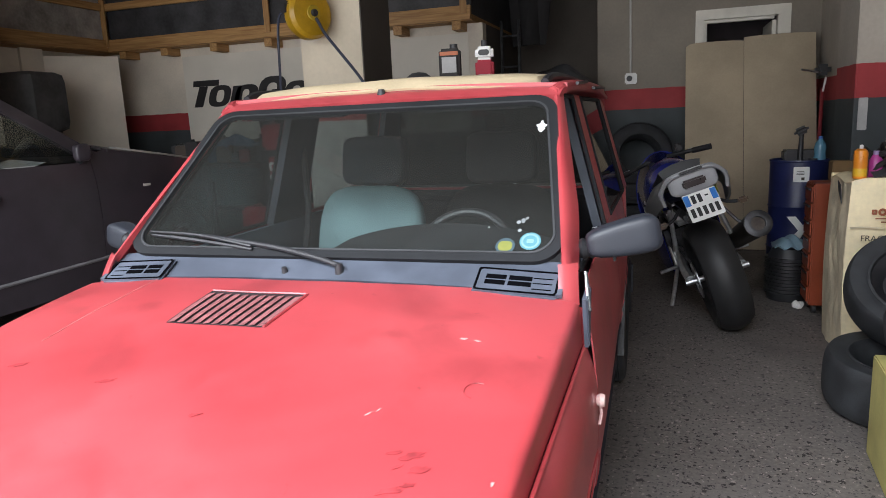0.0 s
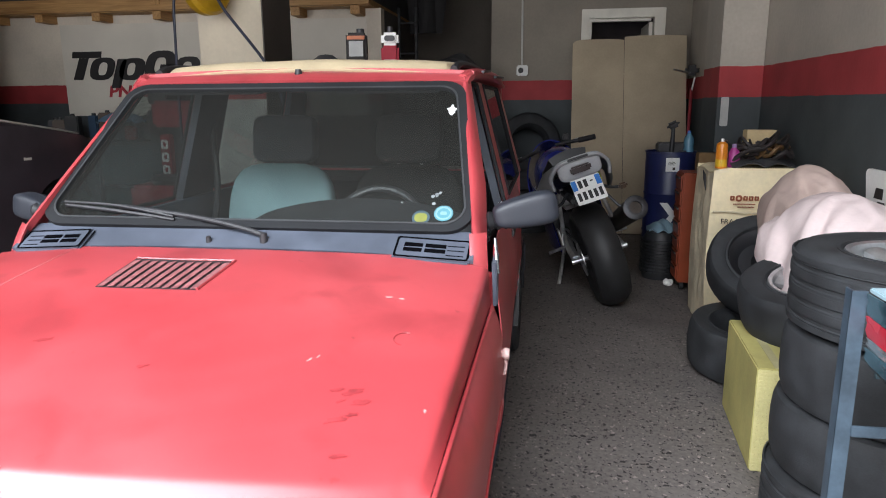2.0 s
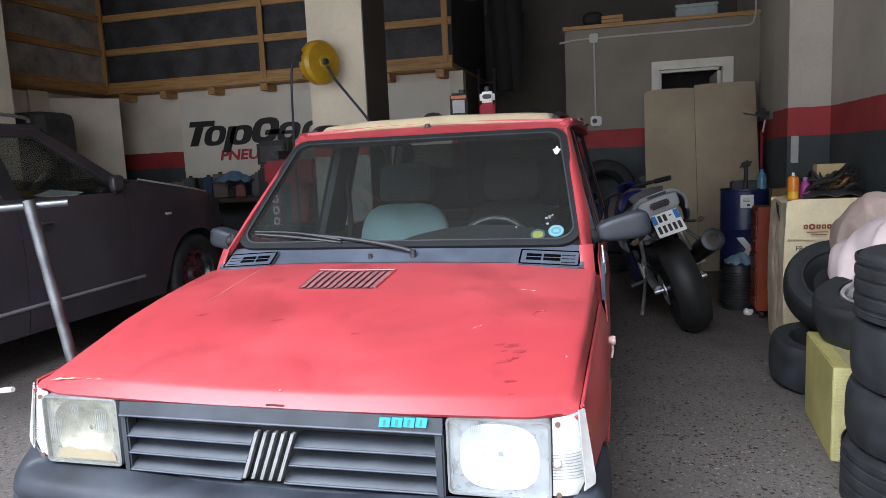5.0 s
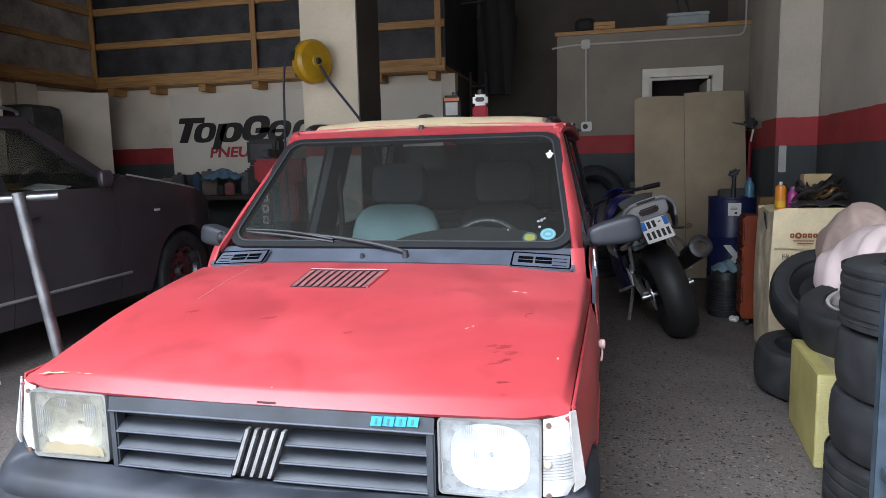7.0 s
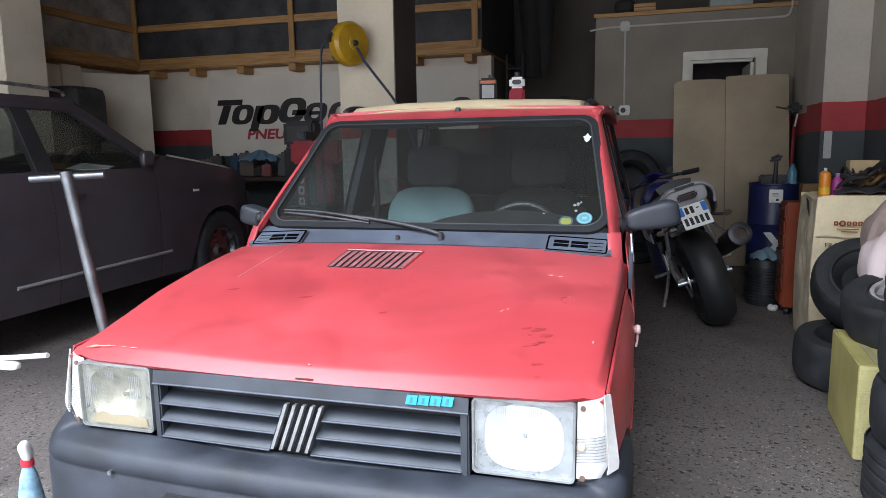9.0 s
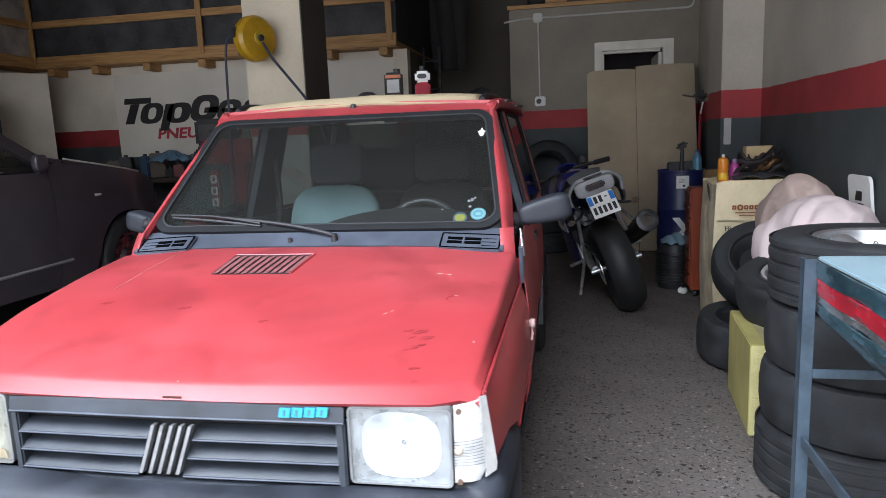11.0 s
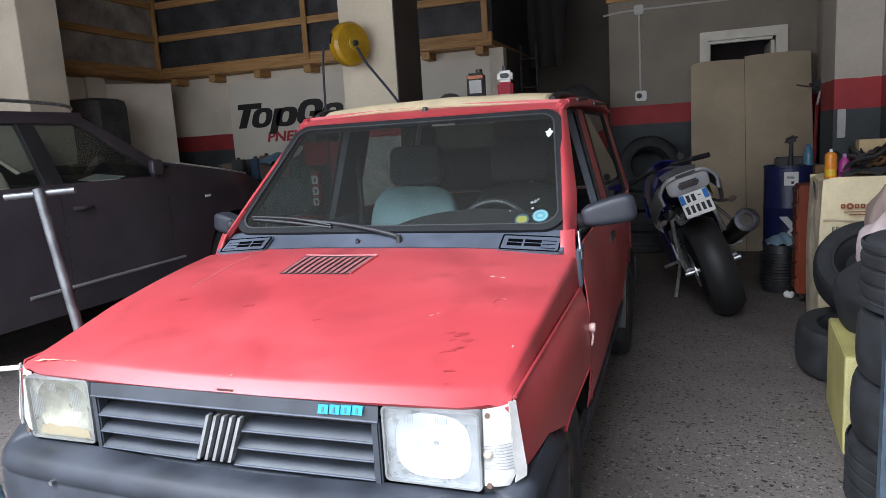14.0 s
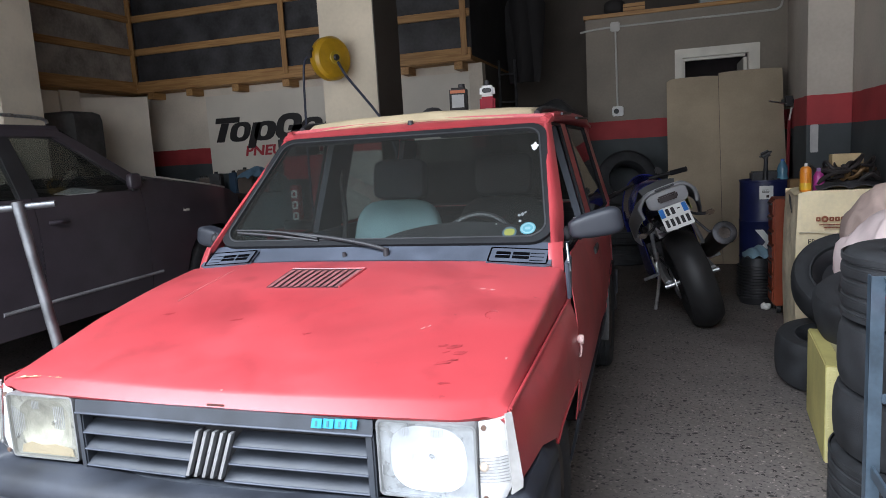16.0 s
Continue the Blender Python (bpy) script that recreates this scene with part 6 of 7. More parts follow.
def heap(cx, cy, cz, rx, ry, rz, seed, drape=0.0, fold=0.026):
    """A thrown quilt: a soft dome whose folds deepen towards the hem."""
    def f(u, v):
        a = 2 * math.pi * u
        c, d = math.cos(a), math.sin(a)
        r = min(1.0, v * 1.15) ** 0.85
        p = Vector((c * v * 1.6 + seed, d * v * 1.6, seed * 0.7))
        q = noise.noise(p * 1.4)
        e, g = c * v + d * v * 0.7, d * v - c * v * 0.7
        w = 1 - abs(noise.noise(Vector((e * 0.9 + seed * 2, g * 2.6 + 0.5 * q, 0.3)))) * 2.2
        w2 = 1 - abs(noise.noise(Vector((e * 3.4 + 4, g * 2.2 + seed, 1.7)))) * 2
        k = 1 + 0.22 * q + 0.08 * w
        z = cz + rz * math.cos(r * math.pi / 2) ** 0.75 - 0.10 * max(0.0, v - 0.85) / 0.15
        z += fold * w * (0.3 + v) + fold * 0.45 * w2
        low = max(0.0, -c * 0.9 - d * 0.45)
        return (cx + rx * c * r * k, cy + ry * d * r * k, z - drape * low ** 3 * max(0.0, v - 0.4))
    return sheet(bmesh.new(), f, 96, 40, -0.012)


q_ = thing("quilt", "pale pink padded quilt thrown over the tyres", "quilt")
# the under fold's shade is put into a browner copy of the quilt colour
part("under_fold", heap(2.075, 2.74, 0.72, 0.175, 0.36, 0.28, 1.7, 0.0), mat("shaded_pink_quilt", (0.54, 0.41, 0.36), 0.95, var=0.1, scale=4, bump=0.5, bscale=28), q_, "under fold in brownish pink, its shade painted in", 80)
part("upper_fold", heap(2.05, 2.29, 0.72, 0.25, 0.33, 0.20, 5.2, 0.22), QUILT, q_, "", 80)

# white plate with a dark mark on the wall
pl = thing("wall_plate", "white rounded plastic plate with a black mark on the wall", "plate", at=pose(2.288, 2.49, 0.895, 0, -6, 0))
YZ = Matrix(((0, 0, -1, 0), (1, 0, 0, 0), (0, 1, 0, 0), (0, 0, 0, 1)))
part("plate", prism(bmesh.new(), rounded(0.27, 0.26, 0.03), 0.014, YZ, 0.003), WHITEPL, pl)
for q in (-0.028, 0.032):
    part("mark", prism(bmesh.new(), [(-0.035 + q * 0.2, q - 0.026), (0.045 + q * 0.2, q - 0.026), (0.02 + q * 0.2, q + 0.022), (-0.045 + q * 0.2, q + 0.022)], 0.002, Matrix.Translation((-0.0142, 0, 0)) @ YZ), INK, pl)

# ---- trough on a steel stand ----
st = thing("test_trough", "striped sheet-metal trough on a blue-grey angle-iron stand", "trough")
STANDBLUE = mat("blue_grey_steel_paint", (0.055, 0.080, 0.108), 0.35, var=0.25, scale=12, coat=0.2)
TROUGH_TOP = mat("pale_blue_sheet", (0.30, 0.43, 0.49), 0.3, var=0.12, scale=5, coat=0.3)
TROUGH_TEAL = mat("dark_teal_sheet", (0.035, 0.075, 0.095), 0.18, var=0.3, scale=10, coat=0.6)
TROUGH_RED = mat("red_stripe", (0.42, 0.02, 0.035), 0.25, coat=0.4)
SILVER = mat("silver_sheet", (0.45, 0.48, 0.50), 0.22, metal=0.8, var=0.2, scale=15)
for x, y in ((1.555, 0.905), (2.10, 0.905), (1.555, -0.52), (2.10, -0.52)):
    bm = bmesh.new()
    box(bm, (x, y, 0.45), (0.034, 0.005, 0.90))
    box(bm, (x - 0.0145, y + 0.017, 0.45), (0.005, 0.034, 0.90))
    part("leg", bm, STANDBLUE, st)
part("cross_bar", box(bmesh.new(), (1.83, 0.898, 0.56), (0.52, 0.008, 0.028), 0.002), STANDBLUE, st)
part("cross_bar", box(bmesh.new(), (1.83, -0.512, 0.56), (0.52, 0.008, 0.028), 0.002), STANDBLUE, st)
part("side_bar", box(bmesh.new(), (1.550, 0.19, 0.352), (0.008, 1.40, 0.036), 0.002), STANDBLUE, st)
part("top", slab(1.572, 2.10, -0.50, 0.90, 0.898, 0.910, 0.003), TROUGH_TOP, st, "pale blue lid")
for z0, z1, m, d in ((0.845, 0.897, TROUGH_TEAL, 0.0), (0.795, 0.844, TROUGH_RED, 0.001), (0.770, 0.794, SILVER, 0.0), (0.735, 0.769, TROUGH_TEAL, 0.004)):
    bm = sheet(bmesh.new(), lambda u, v: (1.566 - d + 0.010 * (0.897 - (z0 + (z1 - z0) * v)) / 0.1 + 0.003 * math.sin(26 * u + 9 * v), -0.50 + 1.395 * u, z0 + (z1 - z0) * v), 60, 3, 0.004)
    part("side_stripe", bm, m, st)
bm = sheet(bmesh.new(), lambda u, v: (1.588 + 0.25 * (1 - math.cos(v * math.pi / 2)), -0.50 + 1.395 * u, 0.735 - 0.22 * math.sin(v * math.pi / 2) * (0.25 + 0.75 * (1 - u) ** 0.7)), 24, 10, 0.004)
part("belly", bm, TROUGH_TEAL, st, "curved dark belly of the trough")
part("end_sheet", slab(1.60, 2.08, 0.880, 0.889, 0.70, 0.896), TROUGH_TEAL, st)

# ---- drum, tool chest and clutter beside the carton ----
DRUMBLUE = mat("blue_drum_paint", (0.013, 0.018, 0.078), 0.4, var=0.2, scale=6)
drum = thing("oil_drum", "dark blue steel oil drum with a white cross mark", "drum", at=pose(1.80, 4.95, 0))
part("shell", lathe(bmesh.new(), [(0.001, 0.0), (0.19, 0.0), (0.195, 0.01), (0.19, 0.02), (0.19, 0.30), (0.196, 0.31), (0.19, 0.32), (0.19, 0.60), (0.196, 0.61), (0.19, 0.62), (0.19, 0.925), (0.196, 0.932), (0.194, 0.942), (0.183, 0.940), (0.182, 0.925), (0.001, 0.925)], 40), DRUMBLUE, drum)
DF = lambda a, z: pose(0, 0, z, 0, 0, a) @ Matrix.Translation((0, -0.1925, 0)) @ Matrix(((1, 0, 0, 0), (0, 0, -1, 0), (0, 1, 0, 0), (0, 0, 0, 1)))
part("label", prism(bmesh.new(), rounded(0.10, 0.105, 0.004, 2), 0.003, DF(-4, 0.845)), WHITEPL, drum, "white paper label")
for a, z, w in ((-6, 0.865, 0.045), (-6, 0.855, 0.06), (-6, 0.845, 0.05), (-1, 0.815, 0.02)):
    part("label_mark", prism(bmesh.new(), rounded(w, 0.004 if z > 0.82 else 0.02, 0.001, 1), 0.001, Matrix.Translation((0, -0.003, 0)) @ DF(a, z)), PRINTBLACK, drum)
for s in (-1, 1):
    part("cross_stroke", prism(bmesh.new(), [(-0.11 * s, 0.10), (-0.05 * s, 0.10), (0.11 * s, -0.10), (0.05 * s, -0.10)], 0.003 + 0.001 * s, DF(4, 0.45)), WHITEPL, drum)
part("bung", lathe(bmesh.new(), [(0.001, 0.925), (0.03, 0.925), (0.03, 0.945), (0.001, 0.946)], 14, Matrix.Translation((0.08, -0.05, 0))), IRON, drum)
pump = thing("hand_pump", "black hand pump standing on the drum", "pump", at=pose(1.80, 4.93, 0.926))
rod(bm := bmesh.new(), (0, 0, 0), (0.005, 0, 0.20), 0.020, 0.014, 12)
part("stem", bm, BLACKPL, pump)
part("handle", box(bmesh.new(), (0, 0, 0), (0.10, 0.05, 0.055), 0.02, Matrix.Translation((0.0, -0.01, 0.215)) @ pose(0, 0, 0, 0, -25, 0), 3), BLACKPL, pump)
solo("flat_tin", box(bmesh.new(), (1.82, 5.02, 0.965), (0.24, 0.16, 0.075), 0.012), BLACKPL, "flat black tin on the drum", "tin")
wb = thing("water_bottle", "crumpled pale blue plastic bottle on the drum", "bottle", at=pose(1.925, 4.92, 0.926))
part("body", lathe(bmesh.new(), [(0.001, 0), (0.038, 0), (0.041, 0.02), (0.036, 0.05), (0.040, 0.09), (0.034, 0.12), (0.014, 0.155), (0.001, 0.155)], 18), mat("blue_pet", (0.10, 0.24, 0.34), 0.2), wb)
part("cap", lathe(bmesh.new(), [(0.001, 0.155), (0.014, 0.155), (0.014, 0.172), (0.001, 0.172)], 12), mat("blue_cap", (0.05, 0.15, 0.5), 0.4), wb)

chest = thing("tool_trolley", "narrow orange-red steel tool trolley beside the drum", "tool trolley", at=pose(1.765, 4.18, 0))
ORANGE = mat("orange_red_enamel", (0.27, 0.048, 0.015), 0.4, var=0.15)
part("body", slab(0.0, 0.36, 0.0, 0.24, 0.06, 0.84, 0.008), ORANGE, chest)
for k in range(7):
    d = part("drawer", slab(-0.010, -0.001, 0.02, 0.22, 0.08 + 0.107 * k, 0.178 + 0.107 * k, 0.003), ORANGE, chest)
    part("handle", slab(-0.022, -0.011, 0.04, 0.20, 0.150 + 0.107 * k, 0.164 + 0.107 * k, 0.003), IRON, d)
for x, y in ((0.04, 0.05), (0.32, 0.05), (0.04, 0.19), (0.32, 0.19)):
    rod(bm := bmesh.new(), (x - 0.012, y, 0.03), (x + 0.012, y, 0.03), 0.030, None, 14)
    part("castor", bm, BLACKPL, chest)
solo("brown_box", box(bmesh.new(), (1.95, 4.32, 0.905), (0.15, 0.12, 0.128), 0.006), mat("brown_box_card", (0.20, 0.12, 0.05), 0.8), "small brown box on the tool trolley", "box")
heat = thing("finned_motor", "black finned motor housing on the floor by the drum", "motor", at=pose(1.70, 4.58, 0))
part("body", lathe(bmesh.new(), [(0.001, 0), (0.12, 0.0), (0.13, 0.03), (0.13, 0.30), (0.10, 0.36), (0.001, 0.36)], 28), BLACKPL, heat)
for k in range(11):
    part("fin", lathe(bmesh.new(), [(0.131, 0.05 + 0.024 * k), (0.146, 0.052 + 0.024 * k), (0.146, 0.060 + 0.024 * k), (0.131, 0.062 + 0.024 * k)], 28, None, True), IRON, heat)
bm = sheet(bmesh.new(), lambda u, v: (1.60 + 0.22 * u, 4.47 + 0.20 * v, 0.372 + 0.07 * math.sin(math.pi * u) * math.sin(math.pi * v) + 0.012 * math.sin(17 * u + 9 * v)), 16, 12, 0.004)
solo("blue_bag", bm, mat("pale_blue_bag", (0.22, 0.33, 0.40), 0.5), "crumpled pale blue plastic bag on the motor", "bag")
bm = bmesh.new()
for cx, cy, r in ((0, 0, 0.028), (0.03, 0.01, 0.024), (0.014, -0.016, 0.022)):
    bmesh.ops.create_icosphere(bm, subdivisions=2, radius=r, matrix=Matrix.Translation((1.72 + cx, 4.33 + cy, r * 0.8)))
for v in bm.verts:
    v.co += 0.008 * noise.noise_vector(v.co * 40)
    v.co.z = max(v.co.z, 0.001)
solo("white_rag", bm, mat("white_tissue", (0.75, 0.73, 0.70), 0.9), "small crumpled white rag on the floor", "rag")
# label strip and blue brush on the column
solo("thermometer", box(bmesh.new(), (2.055, 4.4215, 1.25), (0.052, 0.014, 0.20), 0.004), mat("grey_strip", (0.38, 0.38, 0.37), 0.4), "grey thermometer strip on the column", "thermometer")

# tyres and bundle behind the car
tyre("tyre", "black tyre propped against the partition wall", Matrix.Translation((0.62, 6.72, 0.875)) @ pose(0, 0, 0, 72, 0, 14), 0.33, 0.22, 0.205, "tyres by the partition")
tyre("tyre", "black tyre lying under the propped one", Matrix.Translation((0.60, 6.55, 0.11)), 0.33, 0.22, 0.205, "tyres by the partition")
tyre("tyre", "black tyre lying second in the pile", Matrix.Translation((0.62, 6.57, 0.33)), 0.33, 0.22, 0.205, "tyres by the partition")
tyre("tyre", "black tyre lying third in the pile", Matrix.Translation((0.60, 6.55, 0.55)), 0.32, 0.20, 0.20, "tyres by the partition")
bm = bmesh.new()
bmesh.ops.create_icosphere(bm, subdivisions=4, radius=0.30, matrix=Matrix.Translation((-0.16, 6.5, 1.58)))
for v in bm.verts:
    d = v.co - Vector((-0.16, 6.5, 1.58))
    v.co = Vector((-0.16, 6.5, 1.58)) + Vector((d.x * 1.05, d.y * 0.7, d.z * 0.72)) * (1 + 0.25 * noise.noise(v.co * 6))
solo("black_bundle", bm, BLACKCLOTH, "heaped black bundle on a dark cabinet", "bundle")
solo("dark_cabinet", slab(-0.50, 0.14, 6.3, 6.8, 0, 1.40, 0.008), PLAIN_DARK, "tall dark cabinet behind the red car", "cabinet")

# ---- on the roof of the red car ----
oilcan = thing("oil_can", "dark oil can with orange cap and pale label on the roof", "can", at=pose(-0.145, 2.83, 1.466, 0, 0, 8))
part("body", box(bmesh.new(), (0, 0, 0.105), (0.105, 0.075, 0.21), 0.012), mat("dark_brown_can", (0.014, 0.011, 0.010), 0.75), oilcan)
part("label", box(bmesh.new(), (0.0, -0.0382, 0.130), (0.072, 0.002, 0.075)), mat("can_label", (0.30, 0.30, 0.29), 0.5), oilcan, "pale label")
part("label_band", box(bmesh.new(), (0.0, -0.0382, 0.185), (0.09, 0.002, 0.018)), mat("orange_band", (0.40, 0.10, 0.02), 0.5), oilcan)
part("cap", lathe(bmesh.new(), [(0.001, 0.21), (0.02, 0.21), (0.02, 0.23), (0.001, 0.23)], 14, Matrix.Translation((0.02, 0, 0))), BLACKPL, oilcan)
fl = thing("fluid_bottle", "white and red fluid bottle with black cap on the roof", "bottle", at=pose(0.015, 2.90, 1.466, 0, 0, 6))
part("lower_body", box(bmesh.new(), (0, 0, 0.075), (0.092, 0.062, 0.15), 0.012), mat("crimson_label", (0.30, 0.006, 0.022), 0.7), fl, "crimson lower half")
part("upper_body", box(bmesh.new(), (0, 0, 0.183), (0.090, 0.060, 0.065), 0.014), WHITEPL, fl)
part("mark", prism(bmesh.new(), rounded(0.055, 0.028, 0.0139, 5), 0.001, Matrix.Translation((0, -0.0318, 0.185)) @ Matrix(((1, 0, 0, 0), (0, 0, -1, 0), (0, 1, 0, 0), (0, 0, 0, 1)))), INK, fl)
part("mark", prism(bmesh.new(), rounded(0.06, 0.008, 0.003, 2), 0.001, Matrix.Translation((0, -0.0318, 0.075)) @ Matrix(((1, 0, 0, 0), (0, 0, -1, 0), (0, 1, 0, 0), (0, 0, 0, 1)))), WHITEPL, fl)
part("cap", lathe(bmesh.new(), [(0.001, 0.215), (0.017, 0.215), (0.016, 0.245), (0.001, 0.246)], 14), BLACKPL, fl)
capo = thing("cloth_cap", "black cloth cap lying on the roof", "cap", at=pose(-0.29, 2.76, 1.464, 0, 0, 15))
part("crown", lathe(bmesh.new(), [(0.085, 0.0), (0.085, 0.03), (0.07, 0.075), (0.035, 0.10), (0.001, 0.105)], 24), BLACKCLOTH, capo)
part("peak", sheet(bmesh.new(), lambda u, v: (-0.06 - 0.12 * v, -0.075 + 0.15 * u, 0.012 + 0.012 * math.sin(math.pi * u)), 8, 4, 0.004), BLACKCLOTH, capo)
bm = bmesh.new()
tube(bm, [(-0.62, 2.74, 1.475), (-0.56, 2.80, 1.52), (-0.50, 2.76, 1.478), (-0.56, 2.70, 1.475), (-0.46, 2.72, 1.51), (-0.40, 2.75, 1.478), (-0.52, 2.79, 1.476), (-0.60, 2.72, 1.505)], 0.009, 7, 4)
solo("cable", bm, BLACKPL, "loose loops of black cable on the roof", "cable")

# ---- the dark off-road estate car ----
suv = thing("estate_car", "dark aubergine tall estate car with beige seats", "car")
SC = -3.80


def suv_x(y, z):
    x = lerp_table(z, ((0.28, 0.86), (0.42, 0.89), (0.75, 0.905), (1.00, 0.895), (1.16, 0.865), (1.55, 0.735), (1.68, 0.66)))
    if y > 4.0:
        x -= 0.16 * ((y - 4.0) / 0.75) ** 2
    return x


def suv_arch(y, yc):
    d = abs(y - yc) / 0.44
    return 0.28 if d >= 1 else 0.28 + 0.50 * (1 - d ** 2.6) ** 0.5


def suv_top(y):
    return lerp_table(y, ((0.1, 1.16), (3.2, 1.152), (3.40, 1.236), (4.48, 1.078), (4.75, 0.98)))


DULLALLOY = mat("dull_alloy", (0.17, 0.17, 0.18), 0.28, metal=0.9, var=0.2, scale=15)
SILLGREY = mat("dull_sill_chrome", (0.27, 0.265, 0.28), 0.4, metal=0.3)
BEIGE_SEAT = mat("beige_leather", (0.50, 0.44, 0.35), 0.55, var=0.1)
for sx in (-1, 1):
    for nm, y0, y1 in (("rear_quarter", 0.12, 1.28), ("rear_door", 1.286, 2.27), ("front_door", 2.276, 3.26), ("wing", 3.266, 4.72)):
        bm = sheet(bmesh.new(), lambda u, v: (SC + sx * (suv_x(y0 + (y1 - y0) * u, max(suv_arch(y0 + (y1 - y0) * u, 0.98), suv_arch(y0 + (y1 - y0) * u, 4.12)) * (1 - v) + suv_top(y0 + (y1 - y0) * u) * v)), y0 + (y1 - y0) * u, max(suv_arch(y0 + (y1 - y0) * u, 0.98), suv_arch(y0 + (y1 - y0) * u, 4.12)) * (1 - v) + suv_top(y0 + (y1 - y0) * u) * v), 30, 12, 0.006)
        p = part(nm, bm, DARKPAINT, suv)
        if "door" in nm:
            bm = bmesh.new()
            yh = y0 + 0.14
            tube(bm, [(SC + sx * (suv_x(yh, 0.98) + 0.004), yh - 0.06, 0.985), (SC + sx * (suv_x(yh, 0.98) + 0.035), yh, 0.985), (SC + sx * (suv_x(yh, 0.98) + 0.004), yh + 0.10, 0.985)], 0.014, 8, 3)
            part("door_handle", bm, DARKPAINT, p)
    bm = bmesh.new()
    tube(bm, [(SC + sx * (suv_x(1.4, 0.46) + 0.008), 1.94 + 0.36 * k, 0.454 + 0.005 * k) for k in range(5)], 0.012, 8, 2)
    part("sill_trim", bm, SILLGREY, suv, "dull chrome sill strip")
    bm = bmesh.new()
    tube(bm, [(SC + sx * 0.70, 0.45, 1.660), (SC + sx * 0.70, 0.55, 1.705), (SC + sx * 0.695, 1.5, 1.725), (SC + sx * 0.69, 2.50, 1.705), (SC + sx * 0.69, 2.64, 1.665)], 0.012, 8, 4)
    part("roof_rail", bm, STEEL, suv, "silver roof rail")
    # pillars and glass
    for nm, b0, b1, t0, t1 in (("windscreen_pillar", 3.27, 3.44, 2.60, 2.73), ("door_pillar", 2.20, 2.34, 2.16, 2.28), ("rear_pillar", 1.16, 1.32, 1.14, 1.26), ("tail_pillar", 0.12, 0.32, 0.42, 0.56)):
        bm = sheet(bmesh.new(), lambda u, v: (SC + sx * suv_x(2, 1.155 + 0.45 * v), (b0 + (b1 - b0) * u) * (1 - v) + (t0 + (t1 - t0) * u) * v, 1.155 + 0.45 * v), 3, 6, -0.04 * sx)
        part(nm, bm, DARKPAINT if nm != "door_pillar" else BLACKPL, suv)
    for nm, b0, b1, t0, t1 in (("front_window", 2.34, 3.27, 2.28, 2.60), ("rear_window", 1.32, 2.20, 1.26, 2.16), ("quarter_window", 0.32, 1.16, 0.56, 1.14)):
        bm = sheet(bmesh.new(), lambda u, v: (SC + sx * (suv_x(2, 1.16 + 0.42 * v) - 0.012), (b0 + (b1 - b0) * u) * (1 - v) + (t0 + (t1 - t0) * u) * v, 1.16 + 0.42 * v), 2, 5, 0.004)
        p = part(nm, bm, GLASS, suv)
        p.visible_shadow = False
    bm = sheet(bmesh.new(), lambda u, v: (SC + sx * suv_x(2, 1.57 + 0.08 * v), 0.44 + 2.28 * u, 1.57 + 0.08 * v), 8, 3, -0.03 * sx)
    part("roof_side", bm, DARKPAINT, suv)
    bm = pillow(bmesh.new(), (0.060, 0.12, 0.120), Matrix.Translation((SC + sx * 0.900, 3.17, 1.222)), 4)
    mir = part("door_mirror", bm, DARKPAINT, suv)
    bm = box(bmesh.new(), (SC + sx * 0.88, 3.18, 1.165), (0.06, 0.06, 0.04), 0.01)
    part("mirror_arm", bm, BLACKPL, mir)
    bm = box(bmesh.new(), (SC + sx * (suv_x(3.72, 0.94) + 0.004), 3.74, 0.945), (0.012, 0.085, 0.028), 0.005)
    part("side_repeater", bm, mat("pale_lens", (0.7, 0.68, 0.62), 0.3), suv, "pale side repeater lens")
    # highlight on the wing's top edge, built as a pale strip
    bm = bmesh.new()
    tube(bm, [(SC + sx * (suv_x(y, 1.1) - 0.02), y, suv_top(y) + 0.016) for y in (3.46, 3.7, 3.95, 4.2, 4.45)], 0.008, 6, 2)
    part("wing_highlight", bm, mat("pale_highlight", (0.62, 0.60, 0.58), 0.45, metal=0.2), suv, "pale strip put for the highlight along the wing top")
    for y in (0.98, 4.12):
        wheel(suv, "wheel", Matrix.Translation((SC + sx * 0.78, y, 0.365)) @ pose(0, 0, 0, 0, sx * 90, 0), 0.365, 0.23, 0.225, 7, DULLALLOY)
bm = sheet(bmesh.new(), lambda u, v: (SC + (2 * u - 1) * 0.70, 0.44 + 2.28 * v, 1.648 + 0.035 * (1 - (2 * u - 1) ** 2) - 0.03 * max(0, v - 0.8) * 5 * v), 14, 12, -0.03)
part("roof", bm, DARKPAINT, suv)
bm = sheet(bmesh.new(), lambda u, v: (SC + (2 * u - 1) * (0.80 - 0.10 * v), 3.42 - 0.70 * v, 1.195 + 0.43 * v), 8, 8, 0.005)
ws2 = part("windscreen", bm, GLASS, suv)
ws2.visible_shadow = False


def suv_bonnet(u, v):
    q = 2 * u - 1
    y = 3.44 + 1.28 * v
    hw = suv_x(y, 1.0) - 0.03
    return (SC + q * hw, y, suv_top(y) + 0.05 * (1 - q ** 4) * (1 - 0.5 * v) + 0.012 * math.exp(-((abs(q) - 0.72) / 0.06) ** 2))


